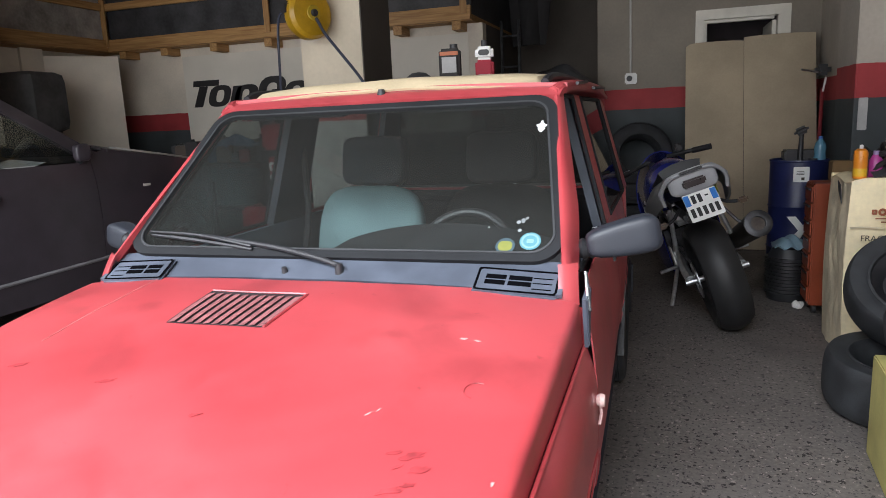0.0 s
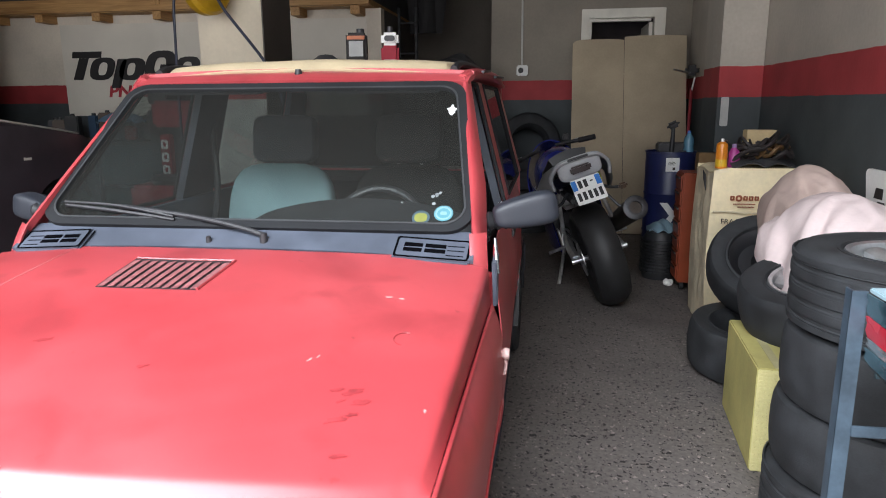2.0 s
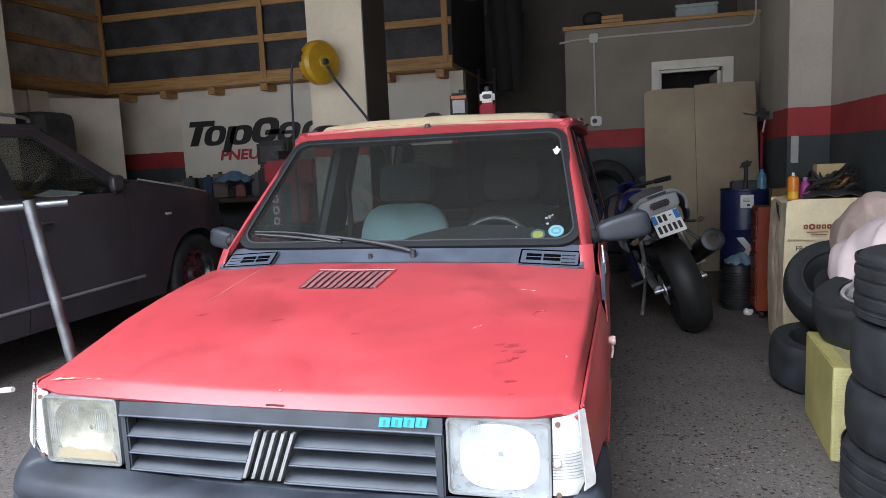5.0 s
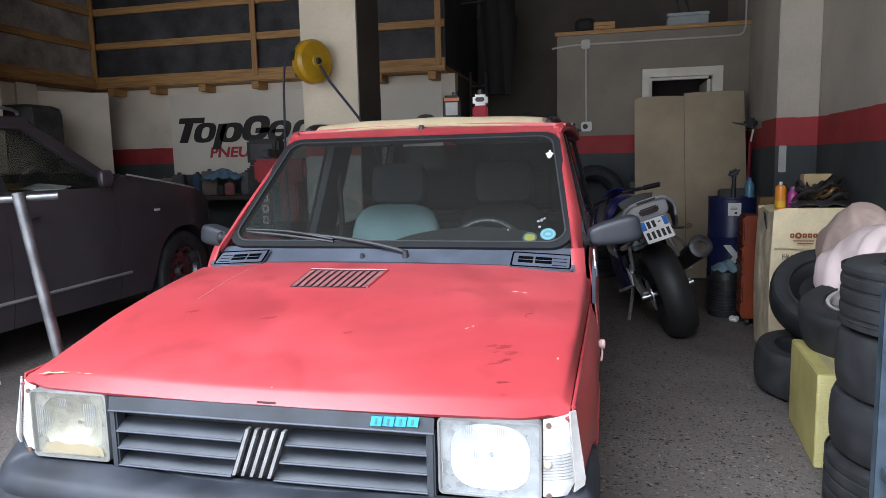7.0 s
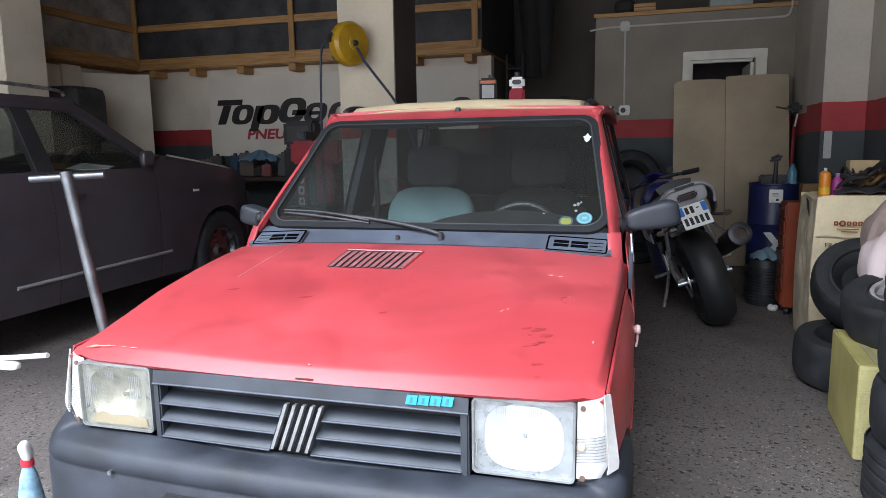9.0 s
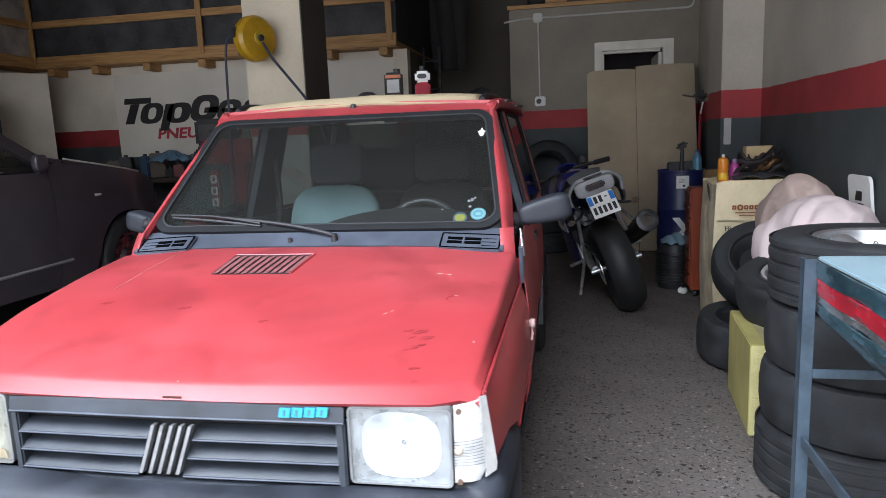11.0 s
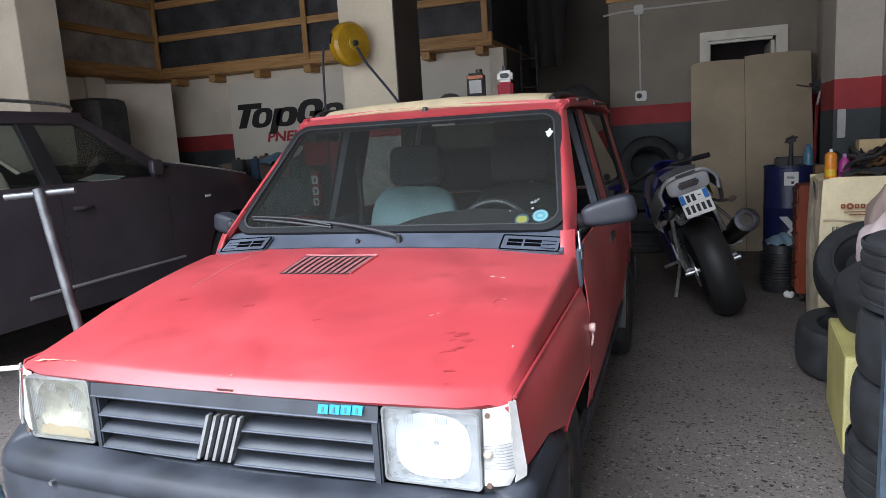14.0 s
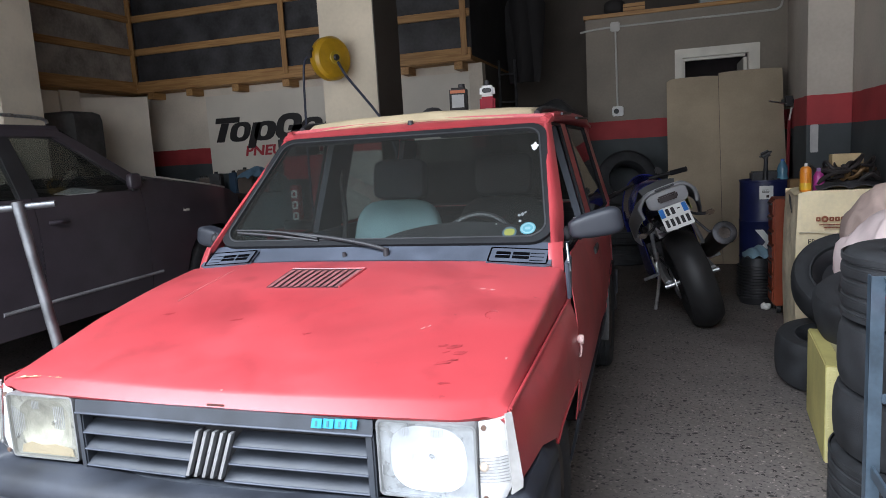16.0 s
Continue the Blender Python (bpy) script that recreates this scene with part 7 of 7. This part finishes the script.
part("bonnet", sheet(bmesh.new(), suv_bonnet, 24, 14, -0.02), DARKPAINT, suv)
part("front_bumper", box(bmesh.new(), (SC, 4.72, 0.60), (1.56, 0.16, 0.66), 0.06, None, 4), DARKPAINT, suv)
part("tailgate", box(bmesh.new(), (SC, 0.12, 0.75), (1.70, 0.10, 0.90), 0.04, None, 3), DARKPAINT, suv)
part("rear_glass", sheet(bmesh.new(), lambda u, v: (SC + (2 * u - 1) * 0.72, 0.12 + 0.30 * v, 1.18 + 0.44 * v), 4, 4, 0.005), DARKGLASS, suv)
part("floor_pan", slab(SC - 0.80, SC + 0.80, 0.2, 4.6, 0.29, 0.35), BLACKPL, suv)
part("dashboard", box(bmesh.new(), (SC, 3.05, 1.02), (1.5, 0.34, 0.22), 0.05), DASH, suv)
bm = box(bmesh.new(), (0, 0, 0), (0.26, 0.20, 0.004), 0, Matrix.Translation((SC + 0.62, 2.90, 1.165)) @ pose(0, 0, 0, 10, 6, 10))
part("paper_sheet", bm, PALEST, suv, "white paper on the dashboard")
for cx in (-0.42, 0.42):
    for y in (2.15, 1.15):
        bm = box(bmesh.new(), (SC + cx, y + 0.22, 0.66), (0.52, 0.50, 0.18), 0.06, None, 3)
        s = part("seat_cushion", bm, BEIGE_SEAT, suv)
        part("seat_back", pillow(bmesh.new(), (0.54, 0.17, 0.68), Matrix.Translation((SC + cx, y - 0.08, 0.98)) @ pose(0, 0, 0, 12), 4.5), BEIGE_SEAT, s)
        part("headrest", pillow(bmesh.new(), (0.29, 0.12, 0.21), Matrix.Translation((SC + cx, y - 0.17, 1.40)), 4), BEIGE_SEAT, s)

# ---- the motorcycle on its side stand ----
moto = thing("motorcycle", "blue and silver sports motorcycle leaning on its side stand", "motorcycle", at=Matrix.Translation((1.31, 3.84, 0)) @ pose(0, 0, 0, 0, 0, 8) @ pose(0, 0, 0, 0, -19, 0))
MBLUE = mat("deep_blue_fairing", (0.020, 0.028, 0.20), 0.2, var=0.15, coat=0.6)
MSILVER = mat("silver_grey_fairing", (0.30, 0.305, 0.32), 0.35, var=0.08)
MYELLOW = mat("acid_yellow_decal", (0.55, 0.60, 0.10), 0.4)
WX = pose(0, 0, 0, 0, 90, 0)


MOTORUBBER = mat("slick_black_rubber", (0.015, 0.015, 0.016), 0.55, var=0.2, scale=10, bump=0.15, bscale=200)


def moto_tyre(name, y, r, w, rim):
    h = w / 2
    prof = [(rim, -h * 0.7), (rim + 0.02, -h * 0.85), (r - 0.075, -h * 1.0), (r - 0.045, -h * 0.94), (r - 0.018, -h * 0.62), (r - 0.004, -h * 0.28), (r, 0), (r - 0.004, h * 0.28), (r - 0.018, h * 0.62), (r - 0.045, h * 0.94), (r - 0.075, h), (rim + 0.02, h * 0.85), (rim, h * 0.7)]
    t = part(name, lathe(bmesh.new(), prof, 56, Matrix.Translation((0, y, r)) @ WX, True), MOTORUBBER, moto, "broad worn slick motorcycle tyre" if w > 0.15 else "")
    d = part("rim", lathe(bmesh.new(), [(rim + 0.004, -h * 0.75), (rim - 0.02, -h * 0.5), (rim - 0.02, h * 0.5), (rim + 0.004, h * 0.75), (rim + 0.008, h * 0.6), (rim + 0.008, -h * 0.6)], 44, Matrix.Translation((0, y, r)) @ WX, True), IRON, t)
    part("hub", lathe(bmesh.new(), [(0.001, -0.06), (0.05, -0.06), (0.05, 0.06), (0.001, 0.06)], 20, Matrix.Translation((0, y, r)) @ WX), IRON, d)
    for k in range(3):
        a = radians(40 + 120 * k)
        bm = bmesh.new()
        rod(bm, (0, y + 0.04 * math.cos(a), r + 0.04 * math.sin(a)), (0, y + (rim - 0.015) * math.cos(a), r + (rim - 0.015) * math.sin(a)), 0.028, 0.020, 10)
        part("spoke", bm, IRON, d)
    return t


moto_tyre("rear_wheel", 0.0, 0.355, 0.215, 0.225)
moto_tyre("front_wheel", 1.50, 0.33, 0.13, 0.23)
bm = bmesh.new()
tube(bm, [(-0.155, 0.02, 0.36), (-0.15, 0.25, 0.39), (-0.12, 0.52, 0.45)], 0.030, 8, 3)
tube(bm, [(0.155, 0.02, 0.36), (0.15, 0.25, 0.39), (0.12, 0.52, 0.45)], 0.030, 8, 3)
part("swingarm", bm, ALLOY, moto)
rod(bm := bmesh.new(), (-0.19, 0.0, 0.355), (0.19, 0.0, 0.355), 0.018, None, 12)
part("axle", bm, STEEL, moto)
part("sprocket", lathe(bmesh.new(), [(0.05, 0.0), (0.115, 0.0), (0.115, 0.006), (0.05, 0.006)], 36, Matrix.Translation((-0.125, 0.0, 0.355)) @ WX, True), STEEL, moto)
for k in range(26):
    for zz, s in ((0.467, 1), (0.243, -1)):
        f = k / 25
        bm = box(bmesh.new(), (-0.122, 0.02 + 0.56 * f, zz + (0.46 - zz) * f * 0.75), (0.014, 0.018, 0.012), 0.002)
        part("chain_link", bm, IRON, moto)
part("engine", box(bmesh.new(), (0, 0.78, 0.46), (0.34, 0.42, 0.36), 0.06, None, 3), IRON, moto)
part("frame", box(bmesh.new(), (0, 0.68, 0.70), (0.26, 0.62, 0.16), 0.05, None, 3), ALLOY, moto)


def tank(u, v):
    a = math.pi * (u - 0.5) * 1.25
    w = 0.175 * math.sin(math.pi * (0.12 + 0.80 * v)) ** 0.6
    return (w * math.sin(a) * 1.1, 0.46 + 0.58 * v, 0.80 + 0.22 * math.cos(a) * math.sin(math.pi * (0.22 + 0.62 * v)) + 0.03 * v)


part("fuel_tank", sheet(bmesh.new(), tank, 20, 18, 0.01), MBLUE, moto, "", 60)


def seat_f(u, v):
    q = 2 * u - 1
    w = 0.14 - 0.03 * v
    return (q * w, 0.50 - 0.44 * v, 0.885 + 0.10 * v - 0.02 * q * q + (0.03 * v * v))


part("saddle", sheet(bmesh.new(), seat_f, 10, 10, -0.06), BLACKPL, moto, "", 60)


def tail_f(u, v):
    # broad silver hump, open behind, that narrows towards the tip
    q = 2 * u - 1
    w = 0.245 - 0.060 * v * v
    side = max(0.0, abs(q) - 0.45) / 0.55
    return (w * (q * 1.25 if abs(q) < 0.8 else math.copysign(1.0, q)) if abs(q) < 0.8 else w * math.copysign(1.0 - 0.25 * (abs(q) - 0.8), q), 0.32 - 0.62 * v + 0.10 * v * side, 0.935 + 0.115 * v - 0.022 * q * q - (0.21 - 0.07 * v) * side ** 1.5)


tl = part("tail_unit", sheet(bmesh.new(), tail_f, 28, 16, -0.014), MSILVER, moto, "silver-grey tail fairing", 60)
bm = bmesh.new()
tube(bm, [(x * 1.01, y - 0.01, z) for x, y, z in [tail_f(k / 14, 1.0) for k in range(15)]], 0.011, 10, 2)
part("tail_rim", bm, MSILVER, tl)
part("tail_panel", pillow(bmesh.new(), (0.27, 0.05, 0.13), Matrix.Translation((0, -0.268, 0.985)), 4), MSILVER, tl)
part("tail_lamp", box(bmesh.new(), (0, -0.315, 0.985), (0.13, 0.03, 0.045), 0.010), mat("dark_red_lamp", (0.018, 0.008, 0.009), 0.3), tl)
part("tail_slot", box(bmesh.new(), (0, -0.318, 1.052), (0.13, 0.03, 0.014), 0.004), BLACKPL, tl)
part("under_tray", box(bmesh.new(), (0, -0.08, 0.80), (0.22, 0.46, 0.07), 0.02), BLACKPL, moto)
for s in (-1, 1):
    bm = prism(bmesh.new(), [(0.10, 0.80), (0.34, 0.84), (0.30, 0.94), (0.12, 0.90)], 0.004 * s, Matrix.Translation((0.172 * s, 0, 0)) @ Matrix(((0, 0, 1, 0), (1, 0, 0, 0), (0, 1, 0, 0), (0, 0, 0, 1))))
    part("decal", bm, MYELLOW, tl, "acid yellow side decal")
    bm = bmesh.new()
    tube(bm, [(0.10 * s, -0.12, 0.83), (0.15 * s, -0.20, 0.80), (0.20 * s, -0.24, 0.79)], 0.010, 8, 2)
    ind_ = part("indicator_stalk", bm, BLACKPL, moto)
    part("indicator_lamp", box(bmesh.new(), (0.225 * s, -0.245, 0.79), (0.055, 0.03, 0.035), 0.010), mat("smoked_amber", (0.06, 0.035, 0.02), 0.3), ind_)
# number plate, lettering reduced to bars
PM = Matrix.Translation((0.0, -0.385, 0.860)) @ pose(0, 0, 0, 54, 0, 0) @ Matrix.Scale(0.84, 4)
npl = part("number_plate", prism(bmesh.new(), rounded(0.215, 0.205, 0.010), 0.004, PM), WHITEPL, moto, "white square plate with blue ends")
PLATEBLUE = mat("plate_blue", (0.03, 0.16, 0.50), 0.4)
part("plate_end", prism(bmesh.new(), rounded(0.036, 0.080, 0.004, 2, -0.0875, 0.055), 0.001, PM @ Matrix.Translation((0, 0, 0.0042))), PLATEBLUE, npl)
part("plate_end", prism(bmesh.new(), rounded(0.036, 0.080, 0.004, 2, 0.0875, 0.055), 0.001, PM @ Matrix.Translation((0, 0, 0.0042))), PLATEBLUE, npl)
for x in (-0.045, -0.005):
    part("plate_bar", prism(bmesh.new(), rounded(0.026, 0.062, 0.003, 2, x, 0.054), 0.001, PM @ Matrix.Translation((0, 0, 0.0042))), INK, npl)
part("plate_bar", prism(bmesh.new(), rounded(0.022, 0.010, 0.002, 2, 0.040, 0.060), 0.001, PM @ Matrix.Translation((0, 0, 0.0042))), INK, npl)
for k in range(5):
    part("plate_bar", prism(bmesh.new(), rounded(0.024, 0.066, 0.003, 2, -0.078 + 0.039 * k, -0.042), 0.001, PM @ Matrix.Translation((0, 0, 0.0042))), INK, npl)
bm = bmesh.new()
tube(bm, [(0, -0.20, 0.82), (0, -0.30, 0.80), (0, -0.36, 0.83)], 0.022, 8, 2)
part("plate_bracket", bm, BLACKPL, moto)
# silencer on the right
bm = bmesh.new()
rod(bm, (0.215, 0.34, 0.44), (0.275, -0.16, 0.61), 0.062, 0.076, 24)
ex = part("silencer", bm, mat("heat_stained_steel", (0.10, 0.085, 0.075), 0.35, metal=0.8, var=0.3), moto, "dark upswept silencer")
bm = bmesh.new()
lathe(bm, [(0.076, 0.0), (0.079, 0.012), (0.064, 0.020), (0.040, 0.018), (0.038, -0.05), (0.05, -0.05)], 24, Matrix.Translation((0.275, -0.16, 0.61)) @ (Vector((0.06, -0.50, 0.17)).to_track_quat('Z', 'Y').to_matrix().to_4x4()), True)
part("end_cap", bm, IRON, ex)
bm = bmesh.new()
tube(bm, [(0.20, 0.36, 0.49), (0.14, 0.55, 0.34), (0.05, 0.80, 0.24)], 0.024, 10, 3)
part("exhaust_pipe", bm, STEEL, ex)
bm = bmesh.new()
tube(bm, [(0.12, 0.0, 0.80), (0.20, -0.05, 0.64), (0.24, -0.07, 0.62)], 0.010, 8, 2)
part("hanger", bm, IRON, ex)
# foot pegs, side stand and brackets
for s in (-1, 1):
    bm = bmesh.new()
    tube(bm, [(0.13 * s, 0.48, 0.52), (0.17 * s, 0.42, 0.40), (0.18 * s, 0.40, 0.36)], 0.016, 8, 2)
    fp = part("peg_bracket", bm, ALLOY, moto)
    rod(bm := bmesh.new(), (0.17 * s, 0.40, 0.37), (0.29 * s, 0.38, 0.37), 0.013, None, 10)
    part("foot_peg", bm, STEEL, fp)
    bm = bmesh.new()
    tube(bm, [(0.13 * s, 0.14, 0.80), (0.16 * s, 0.12, 0.62), (0.17 * s, 0.14, 0.54)], 0.014, 8, 2)
    part("pillion_bracket", bm, ALLOY, moto)
part("heel_plate", box(bmesh.new(), (-0.185, 0.34, 0.47), (0.008, 0.10, 0.12), 0.01), WHITEPL, moto)
bm = bmesh.new()
tube(bm, [(-0.14, 0.58, 0.36), (-0.26, 0.50, 0.14), (-0.315, 0.47, 0.055)], 0.014, 8, 2)
part("side_stand", bm, STEEL, moto)
# handlebars, screen, nose
bm = bmesh.new()
tube(bm, [(-0.33, 0.94, 1.00), (-0.20, 1.02, 1.01), (-0.07, 1.08, 1.02)], 0.015, 8, 2)
tube(bm, [(0.33, 0.94, 1.00), (0.20, 1.02, 1.01), (0.07, 1.08, 1.02)], 0.015, 8, 2)
hb = part("handlebar", bm, IRON, moto)
for s in (-1, 1):
    rod(bm := bmesh.new(), (0.24 * s, 0.995, 1.006), (0.355 * s, 0.925, 0.999), 0.021, None, 12)
    part("grip", bm, BLACKPL, hb)
    bm = bmesh.new()
    tube(bm, [(0.22 * s, 1.03, 1.02), (0.30 * s, 1.04, 1.01), (0.36 * s, 1.00, 0.995)], 0.007, 6, 2)
    part("lever", bm, STEEL, hb)
    bm = bmesh.new()
    tube(bm, [(0.05 * s, 1.10, 1.0), (0.085 * s, 1.32, 0.60), (0.085 * s, 1.50, 0.33)], 0.026, 10, 1)
    part("fork_leg", bm, STEEL, moto)
part("reservoir", box(bmesh.new(), (0.16, 1.06, 1.06), (0.05, 0.05, 0.06), 0.012), BLACKPL, hb)


def nose(u, v):
    a = math.pi * (u - 0.5)
    return (0.24 * math.sin(a) * (1 - 0.35 * v), 1.12 + 0.40 * v * math.cos(a) ** 0.5 if math.cos(a) > 0 else 1.12, 0.60 + 0.42 * math.cos(a) * (1 - 0.5 * v) + 0.05)


part("nose_fairing", sheet(bmesh.new(), nose, 20, 10, 0.01), MBLUE, moto, "", 60)
for s in (-1, 1):
    bm = sheet(bmesh.new(), lambda u, v: (s * (0.19 + 0.035 * math.sin(math.pi * u)), 0.56 + 0.72 * u, 0.30 + 0.44 * v + 0.10 * u * v), 12, 8, 0.006)
    part("side_fairing", bm, MBLUE, moto)
    bm = sheet(bmesh.new(), lambda u, v: (s * (0.20 + 0.035 * math.sin(math.pi * u)), 0.60 + 0.34 * u, 0.58 + 0.10 * v + 0.10 * u), 6, 3, 0.004)
    part("decal", bm, mat("fairing_white", (0.7, 0.7, 0.7), 0.35), moto)

# ---- trolley jack between the cars ----
jack = thing("trolley_jack", "low trolley jack with upright chrome T-handle", "jack")
RJ = mat("jack_blue", (0.05, 0.10, 0.18), 0.4)
for s in (-1, 1):
    part("side_plate", box(bmesh.new(), (-1.10 + 0.10 * s, 0.92, 0.12), (0.016, 0.62, 0.10), 0.004), RJ, jack)
    for y in (0.66, 1.18):
        rod(bm := bmesh.new(), (-1.10 + 0.13 * s, y, 0.05), (-1.10 + 0.09 * s, y, 0.05), 0.05, None, 16)
        part("castor", bm, IRON, jack)
part("lift_arm", box(bmesh.new(), (0, 0, 0), (0.10, 0.40, 0.06), 0.01, Matrix.Translation((-1.10, 1.02, 0.17)) @ pose(0, 0, 0, 8)), RJ, jack)
part("saddle", lathe(bmesh.new(), [(0.001, 0.20), (0.06, 0.20), (0.065, 0.23), (0.001, 0.22)], 20, Matrix.Translation((-1.10, 1.20, 0))), IRON, jack)
bm = bmesh.new()
rod(bm, (-1.064, 0.757, 0.16), (-1.256, 0.752, 1.205), 0.020, None, 18)
JSTEEL = mat("dull_jack_steel", (0.17, 0.175, 0.185), 0.45, metal=0.9, var=0.2, scale=14)
hd = part("handle", bm, JSTEEL, jack, "bare steel jack handle")
bm = bmesh.new()
rod(bm, (-1.378, 0.710, 1.180), (-1.150, 0.822, 1.191), 0.0125, None, 14)
part("t_grip", bm, JSTEEL, hd)
part("socket", box(bmesh.new(), (-1.066, 0.757, 0.15), (0.10, 0.08, 0.10), 0.012), IRON, jack)

# white lever bar and blue can at the nose
lev = thing("white_lever", "white-tipped steel lever lying across a low stand", "lever")
bm = bmesh.new()
tube(bm, [(-1.72, 0.50, 0.545), (-1.40, 0.50, 0.570), (-1.15, 0.50, 0.600)], 0.009, 8, 2)
part("bar", bm, WHITEPL, lev)
part("tip", pillow(bmesh.new(), (0.12, 0.036, 0.030), Matrix.Translation((-1.34, 0.50, 0.552)), 4), WHITEPL, lev)
rod(bm := bmesh.new(), (-1.62, 0.62, 0.0), (-1.58, 0.61, 0.52), 0.012, None, 10)
part("prop", bm, IRON, lev)
can2 = thing("spray_bottle", "pale blue spray bottle with white nozzle and red collar", "bottle", at=pose(-0.845, 0.12, 0, 0, 0, 20))
part("body", lathe(bmesh.new(), [(0.001, 0.0), (0.034, 0.0), (0.037, 0.012), (0.037, 0.26), (0.034, 0.32), (0.022, 0.395), (0.013, 0.425), (0.001, 0.425)], 24), mat("pale_blue_plastic", (0.24, 0.38, 0.50), 0.4, var=0.25, scale=20), can2)
part("collar", lathe(bmesh.new(), [(0.001, 0.425), (0.017, 0.425), (0.017, 0.441), (0.001, 0.441)], 18), mat("red_collar", (0.50, 0.03, 0.05), 0.4), can2)
part("nozzle", pillow(bmesh.new(), (0.026, 0.034, 0.058), Matrix.Translation((0.0, -0.003, 0.468)) @ pose(0, 0, 0, 12, -8, 0), 3.2), WHITEPL, can2)

# ---- back left: covered machine, workbench, red tyre changer ----
mc = thing("covered_machine", "tall machine under a rounded black cover", "machine", at=pose(-5.50, 5.05, 0))
# cover a little paler than the black sheets
part("cover", pillow(bmesh.new(), (0.78, 0.48, 0.62), Matrix.Translation((0, 0, 1.69)), 9), mat("greyed_black_cover", (0.075, 0.073, 0.074), 0.7, var=0.3, scale=4, bump=0.3, bscale=30), mc)
part("body", slab(-0.28, 0.28, -0.20, 0.20, 0, 1.45, 0.02), PLAIN_DARK, mc)
bench = thing("workbench", "dark cluttered workbench under the banner", "workbench", at=pose(-3.4, 6.40, 0))
part("top", slab(-1.45, 1.3, -0.36, 0.36, 0.90, 0.95, 0.006), mat("bench_top", (0.05, 0.035, 0.03), 0.7), bench)
for x in (-1.38, 1.23):
    for y in (-0.30, 0.30):
        part("leg", slab(x - 0.03, x + 0.03, y - 0.03, y + 0.03, 0, 0.90, 0.004), IRON, bench)
part("back_shelf", slab(-1.40, 1.25, 0.02, 0.34, 0.35, 0.40, 0.004), IRON, bench)
rs6 = random.Random(11)
CLUT = [mat("clutter_%s" % n, c, 0.5) for n, c in (("black", (0.02, 0.02, 0.022)), ("blue", (0.03, 0.07, 0.13)), ("pale", (0.10, 0.12, 0.14)), ("red", (0.18, 0.02, 0.02)), ("brown", (0.08, 0.05, 0.03)))]
for k in range(15):
    x = -4.75 + 2.45 * k / 14
    w, h = 0.10 + 0.08 * rs6.random(), 0.10 + 0.20 * rs6.random()
    t = thing("bench_tin", "small oily tin on the workbench", "tin", "bench clutter", at=pose(x, 6.25 + 0.2 * rs6.random(), 0.951, 0, 0, rs6.random() * 40))
    part("body", box(bmesh.new(), (0, 0, h / 2), (w, w * 0.8, h), 0.012), CLUT[(0, 4, 0, 1, 4, 0, 3)[k % 7]], t)
    part("cap", lathe(bmesh.new(), [(0.001, h), (0.025, h), (0.022, h + 0.025), (0.001, h + 0.026)], 12), CLUT[0], t)
bm = sheet(bmesh.new(), lambda u, v: (-4.02 + 0.50 * u, 6.12 + 0.20 * v, 1.15 + 0.11 * math.sin(math.pi * u) * math.sin(math.pi * v) + 0.05 * noise.noise(Vector((7 * u, 4 * v, 2)))), 28, 16, 0.008)
solo("blue_work_gloves", bm, mat("blue_glove_cloth", (0.10, 0.18, 0.26), 0.8), "crumpled blue work cloth on the bench tins", "cloth")
tc_ = thing("tyre_changer", "red tyre-changing machine with a white marked column", "machine", at=pose(-2.50, 5.15, 0))
part("base", slab(-0.36, 0.36, -0.30, 0.30, 0, 0.62, 0.03), mat("machine_red", (0.30, 0.02, 0.03), 0.4), tc_)
part("turntable", lathe(bmesh.new(), [(0.001, 0.62), (0.26, 0.62), (0.28, 0.66), (0.26, 0.70), (0.001, 0.70)], 32), IRON, tc_)
part("column", slab(-0.10, 0.10, 0.22, 0.42, 0.62, 1.32, 0.015), bpy.data.materials["machine_red"], tc_)
part("head", slab(-0.30, 0.28, 0.05, 0.36, 1.12, 1.36, 0.03), bpy.data.materials["machine_red"], tc_)
part("arm", slab(-0.05, 0.05, -0.25, 0.25, 1.37, 1.45, 0.01), IRON, tc_)
bm = slab(-0.17, -0.08, -0.05, 0.04, 0.62, 1.06, 0.01)
part("side_panel", bm, bpy.data.materials["machine_red"], tc_)
for k in range(3):
    bm = ring(bmesh.new(), rounded(0.07, 0.085, 0.02, 3, -0.125, 0.74 + 0.115 * k), rounded(0.03, 0.04, 0.01, 3, -0.125, 0.74 + 0.115 * k), 0.003, Matrix.Translation((0, -0.051, 0)) @ Matrix(((1, 0, 0, 0), (0, 0, -1, 0), (0, 1, 0, 0), (0, 0, 0, 1))))
    part("mark", bm, WHITEPL, tc_)
# plain dark boxes that stand for a machine tower
tw = thing("machine_tower", "tall black machine tower before the banner", "machine", at=pose(-2.98, 6.05, 0))
part("cabinet", slab(-0.30, 0.26, -0.14, 0.14, 0.0, 1.30, 0.03), BLACKPL, tw)
part("head", slab(-0.30, 0.10, -0.12, 0.12, 1.302, 1.60, 0.03), BLACKPL, tw)
part("panel", slab(-0.24, 0.04, -0.128, -0.1205, 1.36, 1.54, 0.002), mat("dim_panel", (0.05, 0.05, 0.055), 0.3), tw)
